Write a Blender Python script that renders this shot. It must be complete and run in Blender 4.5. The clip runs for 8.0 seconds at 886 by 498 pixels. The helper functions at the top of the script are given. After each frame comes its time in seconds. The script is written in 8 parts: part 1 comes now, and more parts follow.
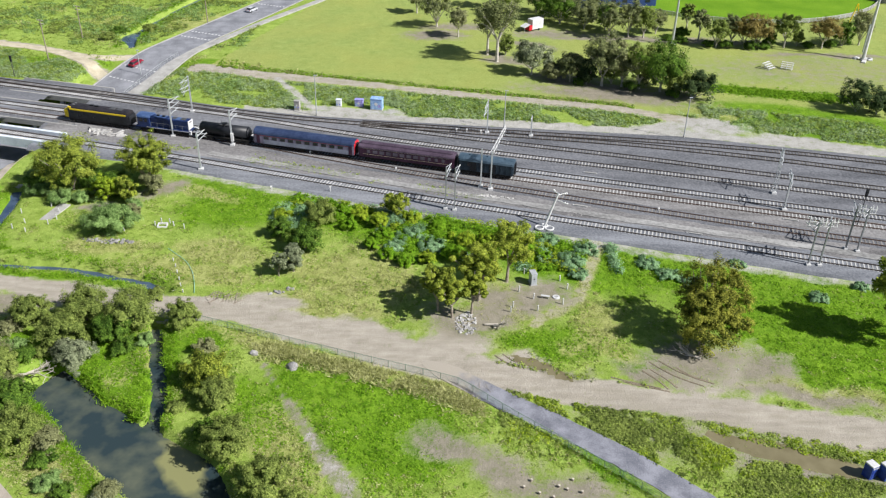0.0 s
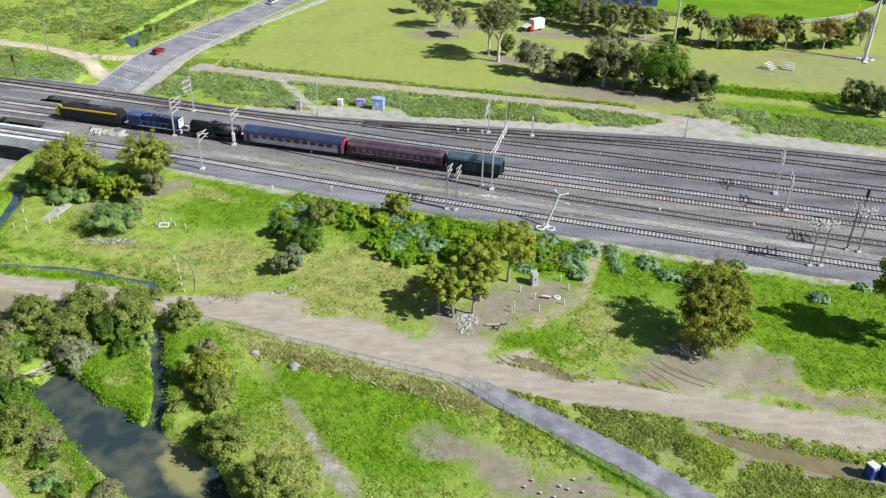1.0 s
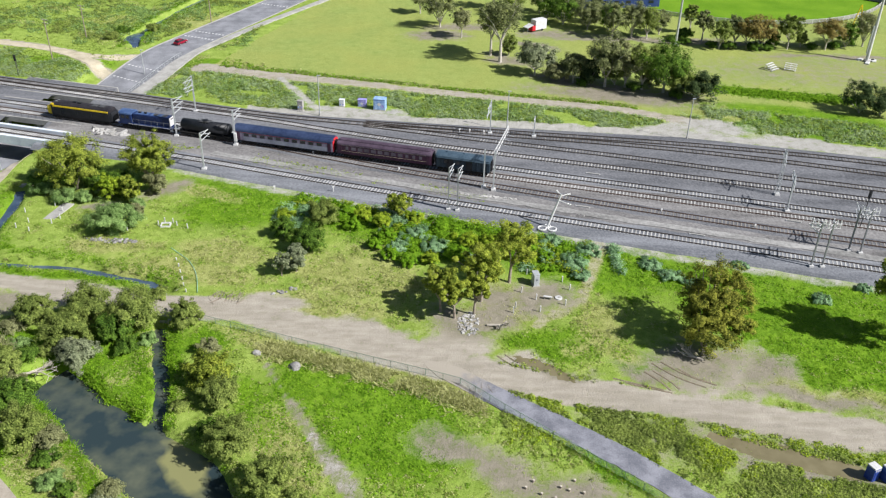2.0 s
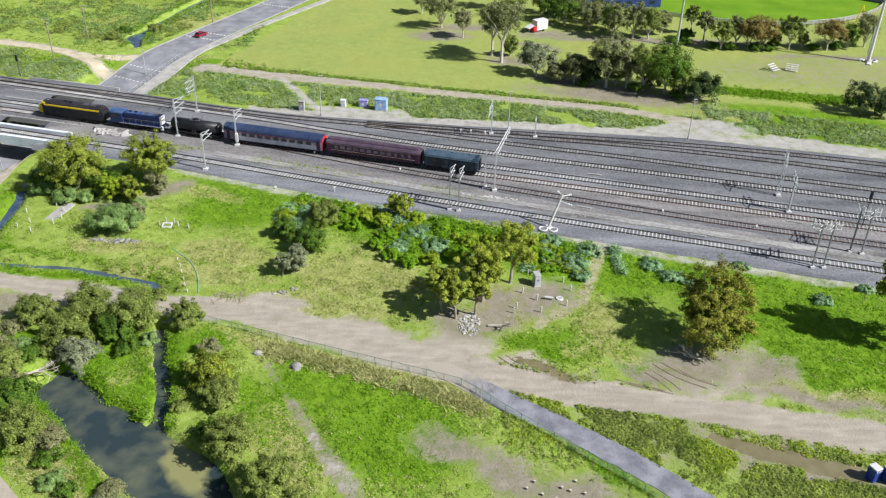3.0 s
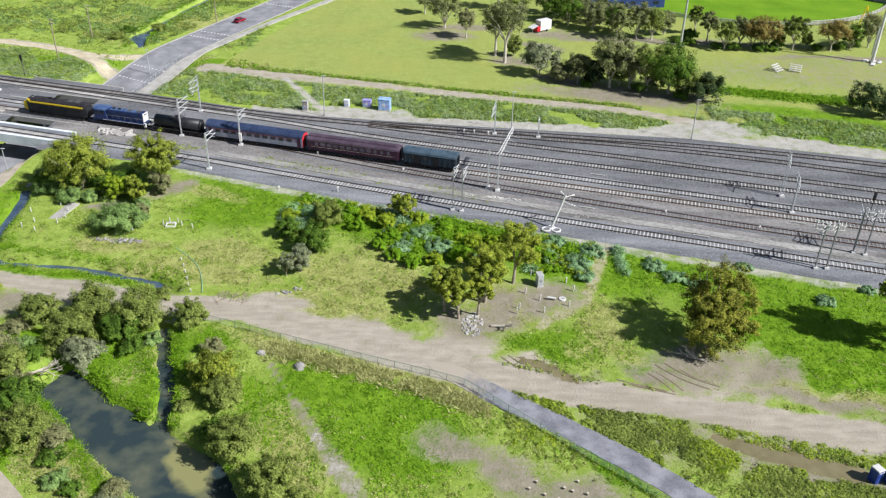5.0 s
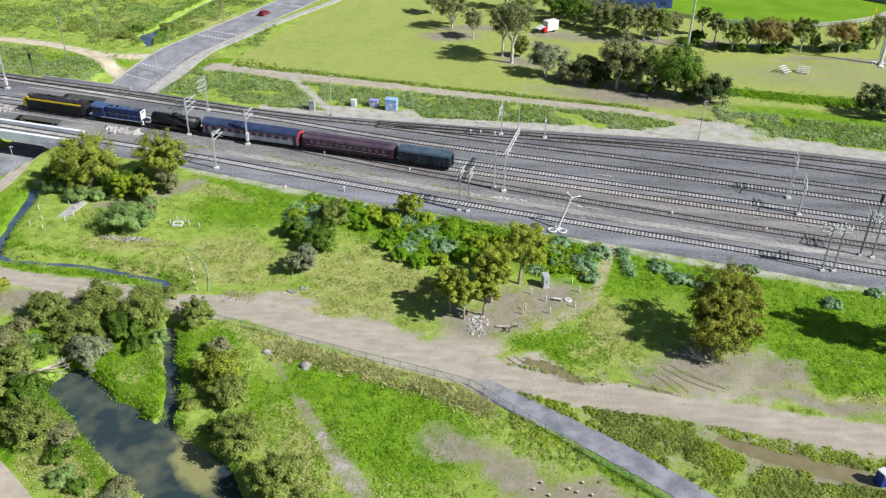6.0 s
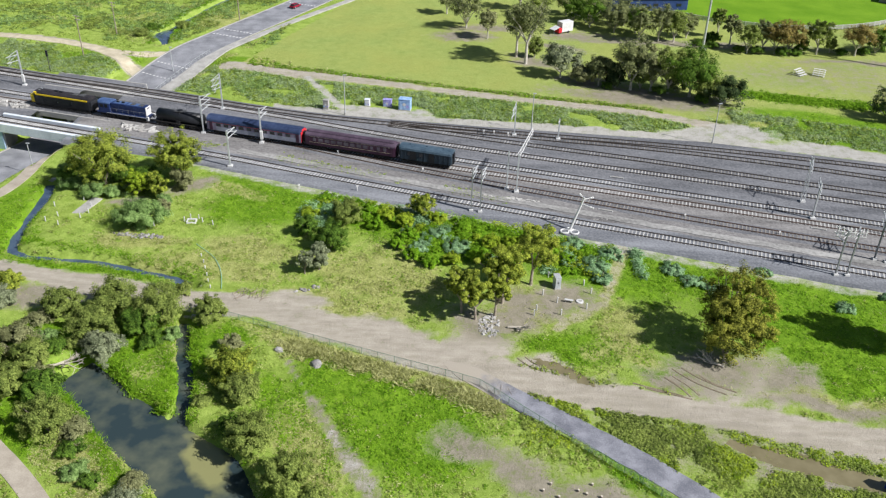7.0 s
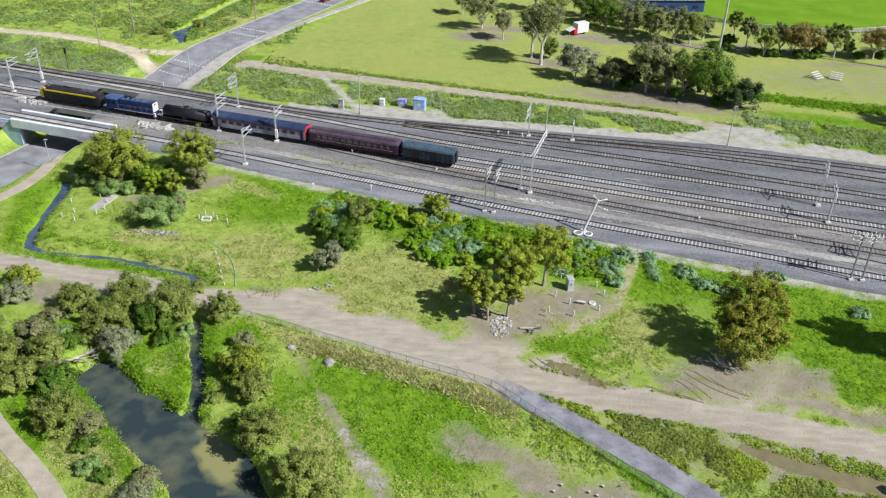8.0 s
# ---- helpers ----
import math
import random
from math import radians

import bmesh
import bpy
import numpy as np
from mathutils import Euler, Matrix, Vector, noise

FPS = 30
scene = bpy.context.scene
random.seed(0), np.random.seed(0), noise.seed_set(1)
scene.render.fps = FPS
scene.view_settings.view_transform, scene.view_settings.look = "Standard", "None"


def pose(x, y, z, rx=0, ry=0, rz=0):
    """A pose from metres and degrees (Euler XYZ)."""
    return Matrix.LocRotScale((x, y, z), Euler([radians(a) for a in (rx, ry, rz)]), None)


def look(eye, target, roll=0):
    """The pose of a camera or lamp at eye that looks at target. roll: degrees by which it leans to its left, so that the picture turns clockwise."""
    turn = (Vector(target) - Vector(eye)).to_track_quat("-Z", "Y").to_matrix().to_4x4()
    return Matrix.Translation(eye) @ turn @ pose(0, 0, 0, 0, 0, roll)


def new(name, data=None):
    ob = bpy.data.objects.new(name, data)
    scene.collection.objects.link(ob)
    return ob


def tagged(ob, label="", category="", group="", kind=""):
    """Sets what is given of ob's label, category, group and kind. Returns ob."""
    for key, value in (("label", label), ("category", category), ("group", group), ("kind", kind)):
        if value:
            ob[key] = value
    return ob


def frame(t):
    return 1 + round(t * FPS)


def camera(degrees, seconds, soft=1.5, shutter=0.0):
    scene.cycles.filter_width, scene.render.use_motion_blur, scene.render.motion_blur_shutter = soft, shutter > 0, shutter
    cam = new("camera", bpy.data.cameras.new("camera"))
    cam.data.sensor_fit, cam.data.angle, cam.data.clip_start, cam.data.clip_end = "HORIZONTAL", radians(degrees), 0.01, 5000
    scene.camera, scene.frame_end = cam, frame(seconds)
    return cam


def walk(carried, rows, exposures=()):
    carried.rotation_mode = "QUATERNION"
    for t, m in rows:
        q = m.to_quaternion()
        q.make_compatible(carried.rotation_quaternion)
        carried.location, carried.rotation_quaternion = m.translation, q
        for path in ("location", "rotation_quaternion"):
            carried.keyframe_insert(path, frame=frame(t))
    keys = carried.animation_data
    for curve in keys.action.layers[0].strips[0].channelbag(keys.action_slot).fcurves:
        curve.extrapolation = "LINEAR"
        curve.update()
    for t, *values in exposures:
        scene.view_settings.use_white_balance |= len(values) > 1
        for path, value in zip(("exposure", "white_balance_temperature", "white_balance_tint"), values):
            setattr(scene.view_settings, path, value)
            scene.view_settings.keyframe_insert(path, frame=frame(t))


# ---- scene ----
# A railway yard beside a creek park, seen from a hovering drone. x runs across the view, y away from it.
cam = camera(55.19, 8.0, soft=1.25)


def drone(x, y, z, yaw, tilt, lean):
    return pose(x, y, z, 90 - tilt, 0, yaw) @ pose(0, 0, 0, 0, 0, -lean)


walk(cam, [
    (0.0, drone(0.00, 0.00, 76.00, 0.000, 30.892, -1.20)),
    (0.5, drone(-0.01, -0.02, 76.04, 0.040, 30.898, -1.22)),
    (1.0, drone(-0.02, -0.04, 76.08, 0.080, 30.903, -1.24)),
    (1.5, drone(-0.03, -0.05, 76.11, 0.140, 30.905, -1.26)),
    (3.0, drone(-0.05, -0.07, 76.19, 0.280, 30.885, -1.29)),
    (3.5, drone(-0.05, -0.08, 76.21, 0.318, 30.882, -1.29)),
    (4.0, drone(-0.05, -0.09, 76.25, 0.362, 30.894, -1.285)),
    (4.5, drone(-0.05, -0.13, 76.32, 0.420, 30.912, -1.28)),
    (6.0, drone(-0.07, -0.26, 76.51, 0.983, 30.936, -1.35)),
    (6.5, drone(-0.08, -0.34, 76.60, 1.409, 30.955, -1.42)),
    (7.0, drone(-0.09, -0.44, 76.69, 1.919, 30.978, -1.48)),
    (7.5, drone(-0.10, -0.54, 76.77, 2.450, 30.994, -1.53)),
    (8.0, drone(-0.12, -0.63, 76.84, 2.929, 31.003, -1.597)),
], exposures=((0.0, 0.56), (4.5, 0.57), (6.0, 0.55), (7.0, 0.51), (8.0, 0.51)))

# ---- daylight ----
SUN_DIR = Vector((0.70, -0.285, 0.655)).normalized()
world = bpy.data.worlds.new("sky")
scene.world = world
world.use_nodes = True
wn = world.node_tree.nodes
sky = wn.new("ShaderNodeTexSky")
sky.sky_type = 'NISHITA'
sky.sun_disc = False
sky.sun_elevation = math.asin(SUN_DIR.z)
sky.sun_rotation = math.atan2(SUN_DIR.x, SUN_DIR.y)
wn["Background"].inputs["Strength"].default_value = 0.05
world.node_tree.links.new(sky.outputs[0], wn["Background"].inputs["Color"])
sun = new("sun", bpy.data.lights.new("sun", 'SUN'))
sun.data.energy = 5.0
sun.data.angle = radians(0.5)
sun.data.color = (1.0, 0.978, 0.955)
sun.matrix_basis = look(SUN_DIR * 300, (0, 0, 0))

# ---- numbers and noise ----
rng = np.random.default_rng(7)


def vnoise(x, y, size, seed=0):
    """Smooth value noise from 0 to 1 on arrays."""
    x, y = np.asarray(x, float) / size + seed * 17.3, np.asarray(y, float) / size - seed * 9.1
    xi, yi = np.floor(x), np.floor(y)
    fx, fy = x - xi, y - yi
    fx, fy = fx * fx * (3 - 2 * fx), fy * fy * (3 - 2 * fy)

    def lattice(i, j):
        v = np.sin(i * 127.1 + j * 311.7 + seed * 74.7) * 43758.5453
        return v - np.floor(v)
    a, b, c, d = lattice(xi, yi), lattice(xi + 1, yi), lattice(xi, yi + 1), lattice(xi + 1, yi + 1)
    return (a * (1 - fx) + b * fx) * (1 - fy) + (c * (1 - fx) + d * fx) * fy


def along(x, y, line):
    """Distance from points to a polyline."""
    best = np.full(np.shape(x), 1e9)
    for (ax, ay), (bx, by) in zip(line, line[1:]):
        dx, dy = bx - ax, by - ay
        t = np.clip(((x - ax) * dx + (y - ay) * dy) / (dx * dx + dy * dy), 0, 1)
        best = np.minimum(best, np.hypot(x - ax - t * dx, y - ay - t * dy))
    return best


def soft(d, r, blur):
    """1 inside r, 0 outside r + blur."""
    t = np.clip((d - r) / blur, 0, 1)
    return 1 - t * t * (3 - 2 * t)


def spot(x, y, cx, cy, rx, ry=0, turn=0, blur=0.5):
    """A soft oval patch."""
    c, s = math.cos(radians(turn)), math.sin(radians(turn))
    u, v = (x - cx) * c + (y - cy) * s, -(x - cx) * s + (y - cy) * c
    return soft(np.hypot(u / rx, v / (ry or rx)), 1 - blur / 2, blur)


# ---- materials ----
def material(name, dark, light, size=1.0, rough=0.8, metal=0.0, bump=0.3, fine=8.0, island=0.0, piece=0.0, spec=0.3, spread=0.25, grain=None):
    """Two noises, coarse stains and fine grain, between two colours. island, piece: variation from mesh island to island or object to object."""
    m = bpy.data.materials.new(name)
    m.use_nodes = True
    n, l = m.node_tree.nodes, m.node_tree.links
    p = n["Principled BSDF"]
    p.inputs["Roughness"].default_value, p.inputs["Metallic"].default_value = rough, metal
    p.inputs["Specular IOR Level"].default_value = spec
    co = n.new("ShaderNodeTexCoord")
    a, b = n.new("ShaderNodeTexNoise"), n.new("ShaderNodeTexNoise")
    a.inputs["Scale"].default_value, a.inputs["Detail"].default_value = 1 / size, 4
    b.inputs["Scale"].default_value, b.inputs["Detail"].default_value = fine / size, 3
    l.new(co.outputs["Object"], b.inputs["Vector"])
    if grain:
        # the coarse noise drawn out along a heading
        mp = n.new("ShaderNodeMapping")
        mp.inputs["Rotation"].default_value = (0, 0, radians(grain[0]))
        mp.inputs["Scale"].default_value = (grain[1], 1, 1)
        l.new(co.outputs["Object"], mp.inputs["Vector"])
        l.new(mp.outputs["Vector"], a.inputs["Vector"])
    else:
        l.new(co.outputs["Object"], a.inputs["Vector"])
    mix = n.new("ShaderNodeMath")
    mix.operation = 'MULTIPLY_ADD'
    l.new(b.outputs["Fac"], mix.inputs[0])
    mix.inputs[1].default_value = 0.6
    half = n.new("ShaderNodeMath")
    half.operation = 'MULTIPLY_ADD'
    l.new(a.outputs["Fac"], half.inputs[0])
    half.inputs[1].default_value, half.inputs[2].default_value = 0.9, -0.25
    l.new(half.outputs[0], mix.inputs[2])
    last = mix.outputs[0]
    for amount, node, out in ((island, "ShaderNodeNewGeometry", "Random Per Island"), (piece, "ShaderNodeObjectInfo", "Random")):
        if amount:
            r, add = n.new(node), n.new("ShaderNodeMath")
            add.operation = 'MULTIPLY_ADD'
            l.new(r.outputs[out], add.inputs[0])
            add.inputs[1].default_value = amount
            sub = n.new("ShaderNodeMath")
            sub.operation = 'SUBTRACT'
            l.new(last, sub.inputs[0])
            sub.inputs[1].default_value = amount / 2
            l.new(sub.outputs[0], add.inputs[2])
            last = add.outputs[0]
    ramp = n.new("ShaderNodeValToRGB")
    ramp.color_ramp.elements[0].position, ramp.color_ramp.elements[1].position = 0.5 - spread, 0.5 + spread
    ramp.color_ramp.elements[0].color, ramp.color_ramp.elements[1].color = (*dark, 1), (*light, 1)
    l.new(last, ramp.inputs["Fac"])
    l.new(ramp.outputs["Color"], p.inputs["Base Color"])
    if bump:
        bp = n.new("ShaderNodeBump")
        bp.inputs["Strength"].default_value, bp.inputs["Distance"].default_value = bump, 0.05 * size
        l.new(b.outputs["Fac"], bp.inputs["Height"])
        l.new(bp.outputs["Normal"], p.inputs["Normal"])
    return m


def leafy(name, dark, light):
    """Foliage: colour from leaf to leaf, with a little light let through."""
    m = material(name, dark, light, 3.0, 0.8, 0, 0, 4, island=0.5, spec=0.08)
    n, l = m.node_tree.nodes, m.node_tree.links
    tr, add = n.new("ShaderNodeBsdfTranslucent"), n.new("ShaderNodeMixShader")
    p = n["Principled BSDF"]
    l.new(p.inputs["Base Color"].links[0].from_socket, tr.inputs["Color"])
    add.inputs[0].default_value = 0.42
    l.new(p.outputs[0], add.inputs[1])
    l.new(tr.outputs[0], add.inputs[2])
    l.new(add.outputs[0], n["Material Output"].inputs["Surface"])
    return m


def ground_material():
    """Grass, lush weeds, mown lawn, dry grass and bare earth, by the sheet's cover layers, broken up by noise."""
    m = bpy.data.materials.new("park_ground")
    m.use_nodes = True
    n, l = m.node_tree.nodes, m.node_tree.links
    p = n["Principled BSDF"]
    p.inputs["Roughness"].default_value, p.inputs["Specular IOR Level"].default_value = 0.95, 0.1
    co = n.new("ShaderNodeTexCoord")

    def tex(scale, detail=4, rough=0.55):
        t = n.new("ShaderNodeTexNoise")
        t.inputs["Scale"].default_value, t.inputs["Detail"].default_value, t.inputs["Roughness"].default_value = scale, detail, rough
        l.new(co.outputs["Object"], t.inputs["Vector"])
        return t.outputs["Fac"]

    def ramp(src, c0, c1, a=0.3, b=0.7):
        r = n.new("ShaderNodeValToRGB")
        r.color_ramp.elements[0].position, r.color_ramp.elements[1].position = a, b
        r.color_ramp.elements[0].color, r.color_ramp.elements[1].color = (*c0, 1), (*c1, 1)
        l.new(src, r.inputs["Fac"])
        return r.outputs["Color"]

    def calc(op, a, b, c=None):
        q = n.new("ShaderNodeMath")
        q.operation = op
        for i, v in enumerate((a, b) if c is None else (a, b, c)):
            if isinstance(v, (int, float)):
                q.inputs[i].default_value = v
            else:
                l.new(v, q.inputs[i])
        return q.outputs[0]

    def mixed(f, a, b):
        q = n.new("ShaderNodeMix")
        q.data_type = 'RGBA'
        l.new(f, q.inputs[0])
        l.new(a, q.inputs[6])
        l.new(b, q.inputs[7])
        return q.outputs[2]
    big, mid, small, tiny = tex(0.06), tex(0.45, 5, 0.6), tex(2.2, 5, 0.7), tex(9, 3, 0.7)
    grain = calc('MULTIPLY_ADD', small, 0.55, calc('MULTIPLY', tiny, 0.45))
    both = calc('MULTIPLY_ADD', mid, 0.5, calc('MULTIPLY', grain, 0.5))
    ruts = n.new("ShaderNodeMapping")
    ruts.inputs["Rotation"].default_value, ruts.inputs["Scale"].default_value = (0, 0, radians(14)), (0.16, 1, 1)
    l.new(co.outputs["Object"], ruts.inputs["Vector"])
    drawn = n.new("ShaderNodeTexNoise")
    drawn.inputs["Scale"].default_value, drawn.inputs["Detail"].default_value = 1.1, 5
    l.new(ruts.outputs["Vector"], drawn.inputs["Vector"])
    worn = calc('MULTIPLY_ADD', drawn.outputs["Fac"], 0.36, calc('MULTIPLY', both, 0.64))
    lay = {}
    for nm in ("cover", "cover_more"):
        a = n.new("ShaderNodeAttribute")
        a.attribute_name = nm
        s = n.new("ShaderNodeSeparateColor")
        l.new(a.outputs["Color"], s.inputs[0])
        lay[nm] = s.outputs
    meadow = mixed(calc('MULTIPLY_ADD', big, 2.2, -0.6), ramp(both, (0.115, 0.20, 0.022), (0.315, 0.425, 0.088), 0.35, 0.66), ramp(both, (0.155, 0.235, 0.028), (0.365, 0.445, 0.112), 0.35, 0.66))
    kinds = [
        (lay["cover"][1], ramp(both, (0.058, 0.145, 0.006), (0.20, 0.335, 0.024), 0.36, 0.64)),
        (lay["cover"][2], ramp(both, (0.165, 0.20, 0.04), (0.40, 0.42, 0.155), 0.35, 0.66)),
        (lay["cover_more"][0], ramp(calc('MULTIPLY_ADD', mid, 0.35, calc('MULTIPLY', grain, 0.65)), (0.155, 0.225, 0.045), (0.325, 0.385, 0.122), 0.34, 0.66)),
        (lay["cover"][0], ramp(worn, (0.255, 0.228, 0.187), (0.45, 0.41, 0.345), 0.33, 0.67)),
        (lay["cover_more"][1], ramp(both, (0.155, 0.14, 0.10), (0.32, 0.29, 0.23), 0.34, 0.67)),
        (lay["cover_more"][2], ramp(both, (0.26, 0.252, 0.23), (0.46, 0.447, 0.415), 0.34, 0.66)),
    ]
    # mowing leaves the lawn in broad yellower and greener sweeps
    lawn = kinds[2]
    kinds[2] = (lawn[0], mixed(calc('MULTIPLY_ADD', big, 2.4, -0.75), lawn[1], ramp(grain, (0.21, 0.245, 0.05), (0.36, 0.385, 0.12), 0.32, 0.68)))
    colour = meadow
    for f, c in kinds:
        edge = calc('MULTIPLY_ADD', f, 1.7, calc('MULTIPLY_ADD', both, 4.6, -2.65))
        q = n.new("ShaderNodeClamp")
        l.new(calc('MULTIPLY', edge, calc('MINIMUM', calc('MULTIPLY', f, 4.0), 1.0)), q.inputs[0])
        colour = mixed(q.outputs[0], colour, c)
    l.new(colour, p.inputs["Base Color"])
    bp = n.new("ShaderNodeBump")
    bp.inputs["Strength"].default_value, bp.inputs["Distance"].default_value = 0.7, 0.25
    l.new(grain, bp.inputs["Height"])
    l.new(bp.outputs["Normal"], p.inputs["Normal"])
    return m


M_GROUND = ground_material()
M_BALLAST = material("ballast", (0.080, 0.083, 0.093), (0.198, 0.202, 0.218), 5, 0.95, 0, 0.5, 11, spread=0.19, grain=(15.5, 0.16))
M_BALLAST_PALE = material("new_ballast", (0.105, 0.111, 0.126), (0.242, 0.252, 0.273), 3, 0.95, 0, 0.5, 8, spread=0.2, grain=(16.5, 0.16))
M_GRAVEL_PALE = material("pale_gravel", (0.17, 0.168, 0.163), (0.37, 0.365, 0.355), 4, 0.95, 0, 0.4, 7, spread=0.2, grain=(16.5, 0.2))
M_ASPHALT = material("road_asphalt", (0.15, 0.155, 0.172), (0.27, 0.276, 0.30), 4, 0.9, 0, 0.2, 25, spread=0.17)
M_PATH = material("path_asphalt", (0.125, 0.13, 0.155), (0.255, 0.26, 0.295), 2.5, 0.9, 0, 0.4, 20, spread=0.15)
M_CONCRETE = material("concrete", (0.25, 0.245, 0.23), (0.42, 0.41, 0.39), 2, 0.85, 0, 0.2, 10)
M_CONCRETE_WHITE = material("pale_concrete", (0.40, 0.40, 0.40), (0.60, 0.60, 0.60), 2, 0.8, 0, 0.15, 10)
M_SLEEPER = material("concrete_sleeper", (0.215, 0.21, 0.205), (0.48, 0.475, 0.465), 2, 0.9, 0, 0.2, 10, island=0.5, piece=0.5)
M_TIMBER_SLEEPER = material("timber_sleeper", (0.09, 0.085, 0.08), (0.25, 0.235, 0.22), 1, 0.95, 0, 0.3, 10, island=0.6, piece=0.6)
M_RAIL = material("rail_steel", (0.035, 0.028, 0.024), (0.10, 0.078, 0.064), 2, 0.6, 0.4, 0.1, 10)
M_RAIL_RUST = material("rusty_rail_steel", (0.06, 0.037, 0.028), (0.15, 0.094, 0.07), 2, 0.7, 0.2, 0.1, 10)
# The sky's blue reflection is put into the creek's base colour.
M_CREEK = material("sky_tinted_creek_water", (0.034, 0.057, 0.10), (0.08, 0.115, 0.17), 5, 0.05, 0, 0.0, 2.0, spec=0.5)
M_WATER = material("creek_water", (0.026, 0.042, 0.046), (0.135, 0.145, 0.095), 7, 0.04, 0, 0.0, 2.0, spec=0.5)


def silt():
    """The pool's water is dark, with faint clouds and one pale bank of silt where the drain comes in."""
    n, l = M_WATER.node_tree.nodes, M_WATER.node_tree.links
    ramp = n["Color Ramp"]
    ramp.color_ramp.elements[0].position, ramp.color_ramp.elements[1].position = 0.45, 0.95
    co, mp, ln, nz, add = n.new("ShaderNodeTexCoord"), n.new("ShaderNodeMapping"), n.new("ShaderNodeVectorMath"), n.new("ShaderNodeTexNoise"), n.new("ShaderNodeMath")
    mp.vector_type = 'TEXTURE'
    mp.inputs["Location"].default_value, mp.inputs["Rotation"].default_value, mp.inputs["Scale"].default_value = (-31.6, 75.6, -1.3), (0, 0, radians(-62)), (5.4, 2.5, 1)
    ln.operation = 'LENGTH'
    nz.inputs["Scale"].default_value = 0.5
    l.new(co.outputs["Object"], mp.inputs["Vector"])
    l.new(mp.outputs["Vector"], ln.inputs[0])
    l.new(co.outputs["Object"], nz.inputs["Vector"])
    add.operation = 'MULTIPLY_ADD'
    l.new(nz.outputs["Fac"], add.inputs[0])
    add.inputs[1].default_value = 0.9
    l.new(ln.outputs["Value"], add.inputs[2])
    r2, mix = n.new("ShaderNodeValToRGB"), n.new("ShaderNodeMix")
    r2.color_ramp.elements[0].position, r2.color_ramp.elements[1].position = 0.0, 1.0
    r2.color_ramp.elements[0].color, r2.color_ramp.elements[1].color = (1, 1, 1, 1), (0, 0, 0, 1)
    mr = n.new("ShaderNodeMapRange")
    mr.inputs[1].default_value, mr.inputs[2].default_value = 1.2, 1.65
    l.new(add.outputs[0], mr.inputs[0])
    l.new(mr.outputs[0], r2.inputs["Fac"])
    mix.data_type = 'RGBA'
    l.new(r2.outputs["Color"], mix.inputs[0])
    l.new(ramp.outputs["Color"], mix.inputs[6])
    mix.inputs[7].default_value = (0.22, 0.22, 0.095, 1)
    l.new(mix.outputs[2], n["Principled BSDF"].inputs["Base Color"])


silt()
M_STEEL = material("galvanised_steel", (0.36, 0.385, 0.40), (0.58, 0.60, 0.615), 0.8, 0.5, 0.3, 0.1, 8)
M_DARK_STEEL = material("dark_steel", (0.05, 0.052, 0.055), (0.13, 0.13, 0.135), 0.8, 0.55, 0.3, 0.1, 8)
M_MID_STEEL = material("weathered_steel", (0.19, 0.20, 0.215), (0.35, 0.36, 0.375), 0.8, 0.55, 0.3, 0.1, 8)
M_BARK = material("bark", (0.16, 0.13, 0.10), (0.42, 0.37, 0.31), 0.8, 0.9, 0, 0.6, 6)
M_WHITE = material("white_paint", (0.48, 0.48, 0.48), (0.68, 0.68, 0.68), 1.5, 0.6, 0, 0.05, 8)
M_BLACK = material("black_paint", (0.008, 0.009, 0.012), (0.022, 0.0235, 0.028), 1.5, 0.45, 0, 0.05, 6)
M_DARK = material("dark_underframe", (0.010, 0.010, 0.011), (0.04, 0.036, 0.032), 1, 0.8, 0, 0.2, 6)
L_GUM = leafy("gum_leaves", (0.095, 0.145, 0.02), (0.48, 0.54, 0.08))
L_GUM_OLD = leafy("old_gum_leaves", (0.08, 0.125, 0.022), (0.46, 0.52, 0.085))
L_BRONZE = leafy("bronze_gum_leaves", (0.055, 0.080, 0.014), (0.43, 0.435, 0.075))
L_GUM_DARK = leafy("gum_leaves_far", (0.085, 0.11, 0.045), (0.34, 0.37, 0.16))
L_OLIVE = leafy("olive_leaves", (0.105, 0.15, 0.034), (0.36, 0.435, 0.11))
L_DARK = leafy("dark_leaves", (0.04, 0.09, 0.014), (0.19, 0.32, 0.045))
L_BRIGHT = leafy("bright_leaves", (0.13, 0.215, 0.015), (0.44, 0.55, 0.05))
L_BLUE = leafy("blue_grey_leaves", (0.14, 0.26, 0.12), (0.39, 0.575, 0.32))
L_GREY = leafy("grey_leaves", (0.135, 0.165, 0.09), (0.39, 0.43, 0.26))
L_BROWN = leafy("brown_leaves", (0.15, 0.163, 0.072), (0.385, 0.40, 0.195))
L_RUSTY = leafy("rusty_leaves", (0.13, 0.11, 0.035), (0.42, 0.34, 0.11))
L_PINE = leafy("dark_needles", (0.03, 0.055, 0.022), (0.12, 0.17, 0.065))
L_SAGE = leafy("sage_leaves", (0.115, 0.205, 0.055), (0.36, 0.51, 0.18))
L_PALE = leafy("pale_green_leaves", (0.24, 0.325, 0.145), (0.44, 0.55, 0.29))
L_WEED = leafy("weed_leaves", (0.095, 0.225, 0.010), (0.27, 0.46, 0.03))
L_GRASS = leafy("grass_blades", (0.16, 0.24, 0.03), (0.42, 0.52, 0.12))
L_STRAW = leafy("straw_blades", (0.25, 0.27, 0.08), (0.57, 0.575, 0.265))


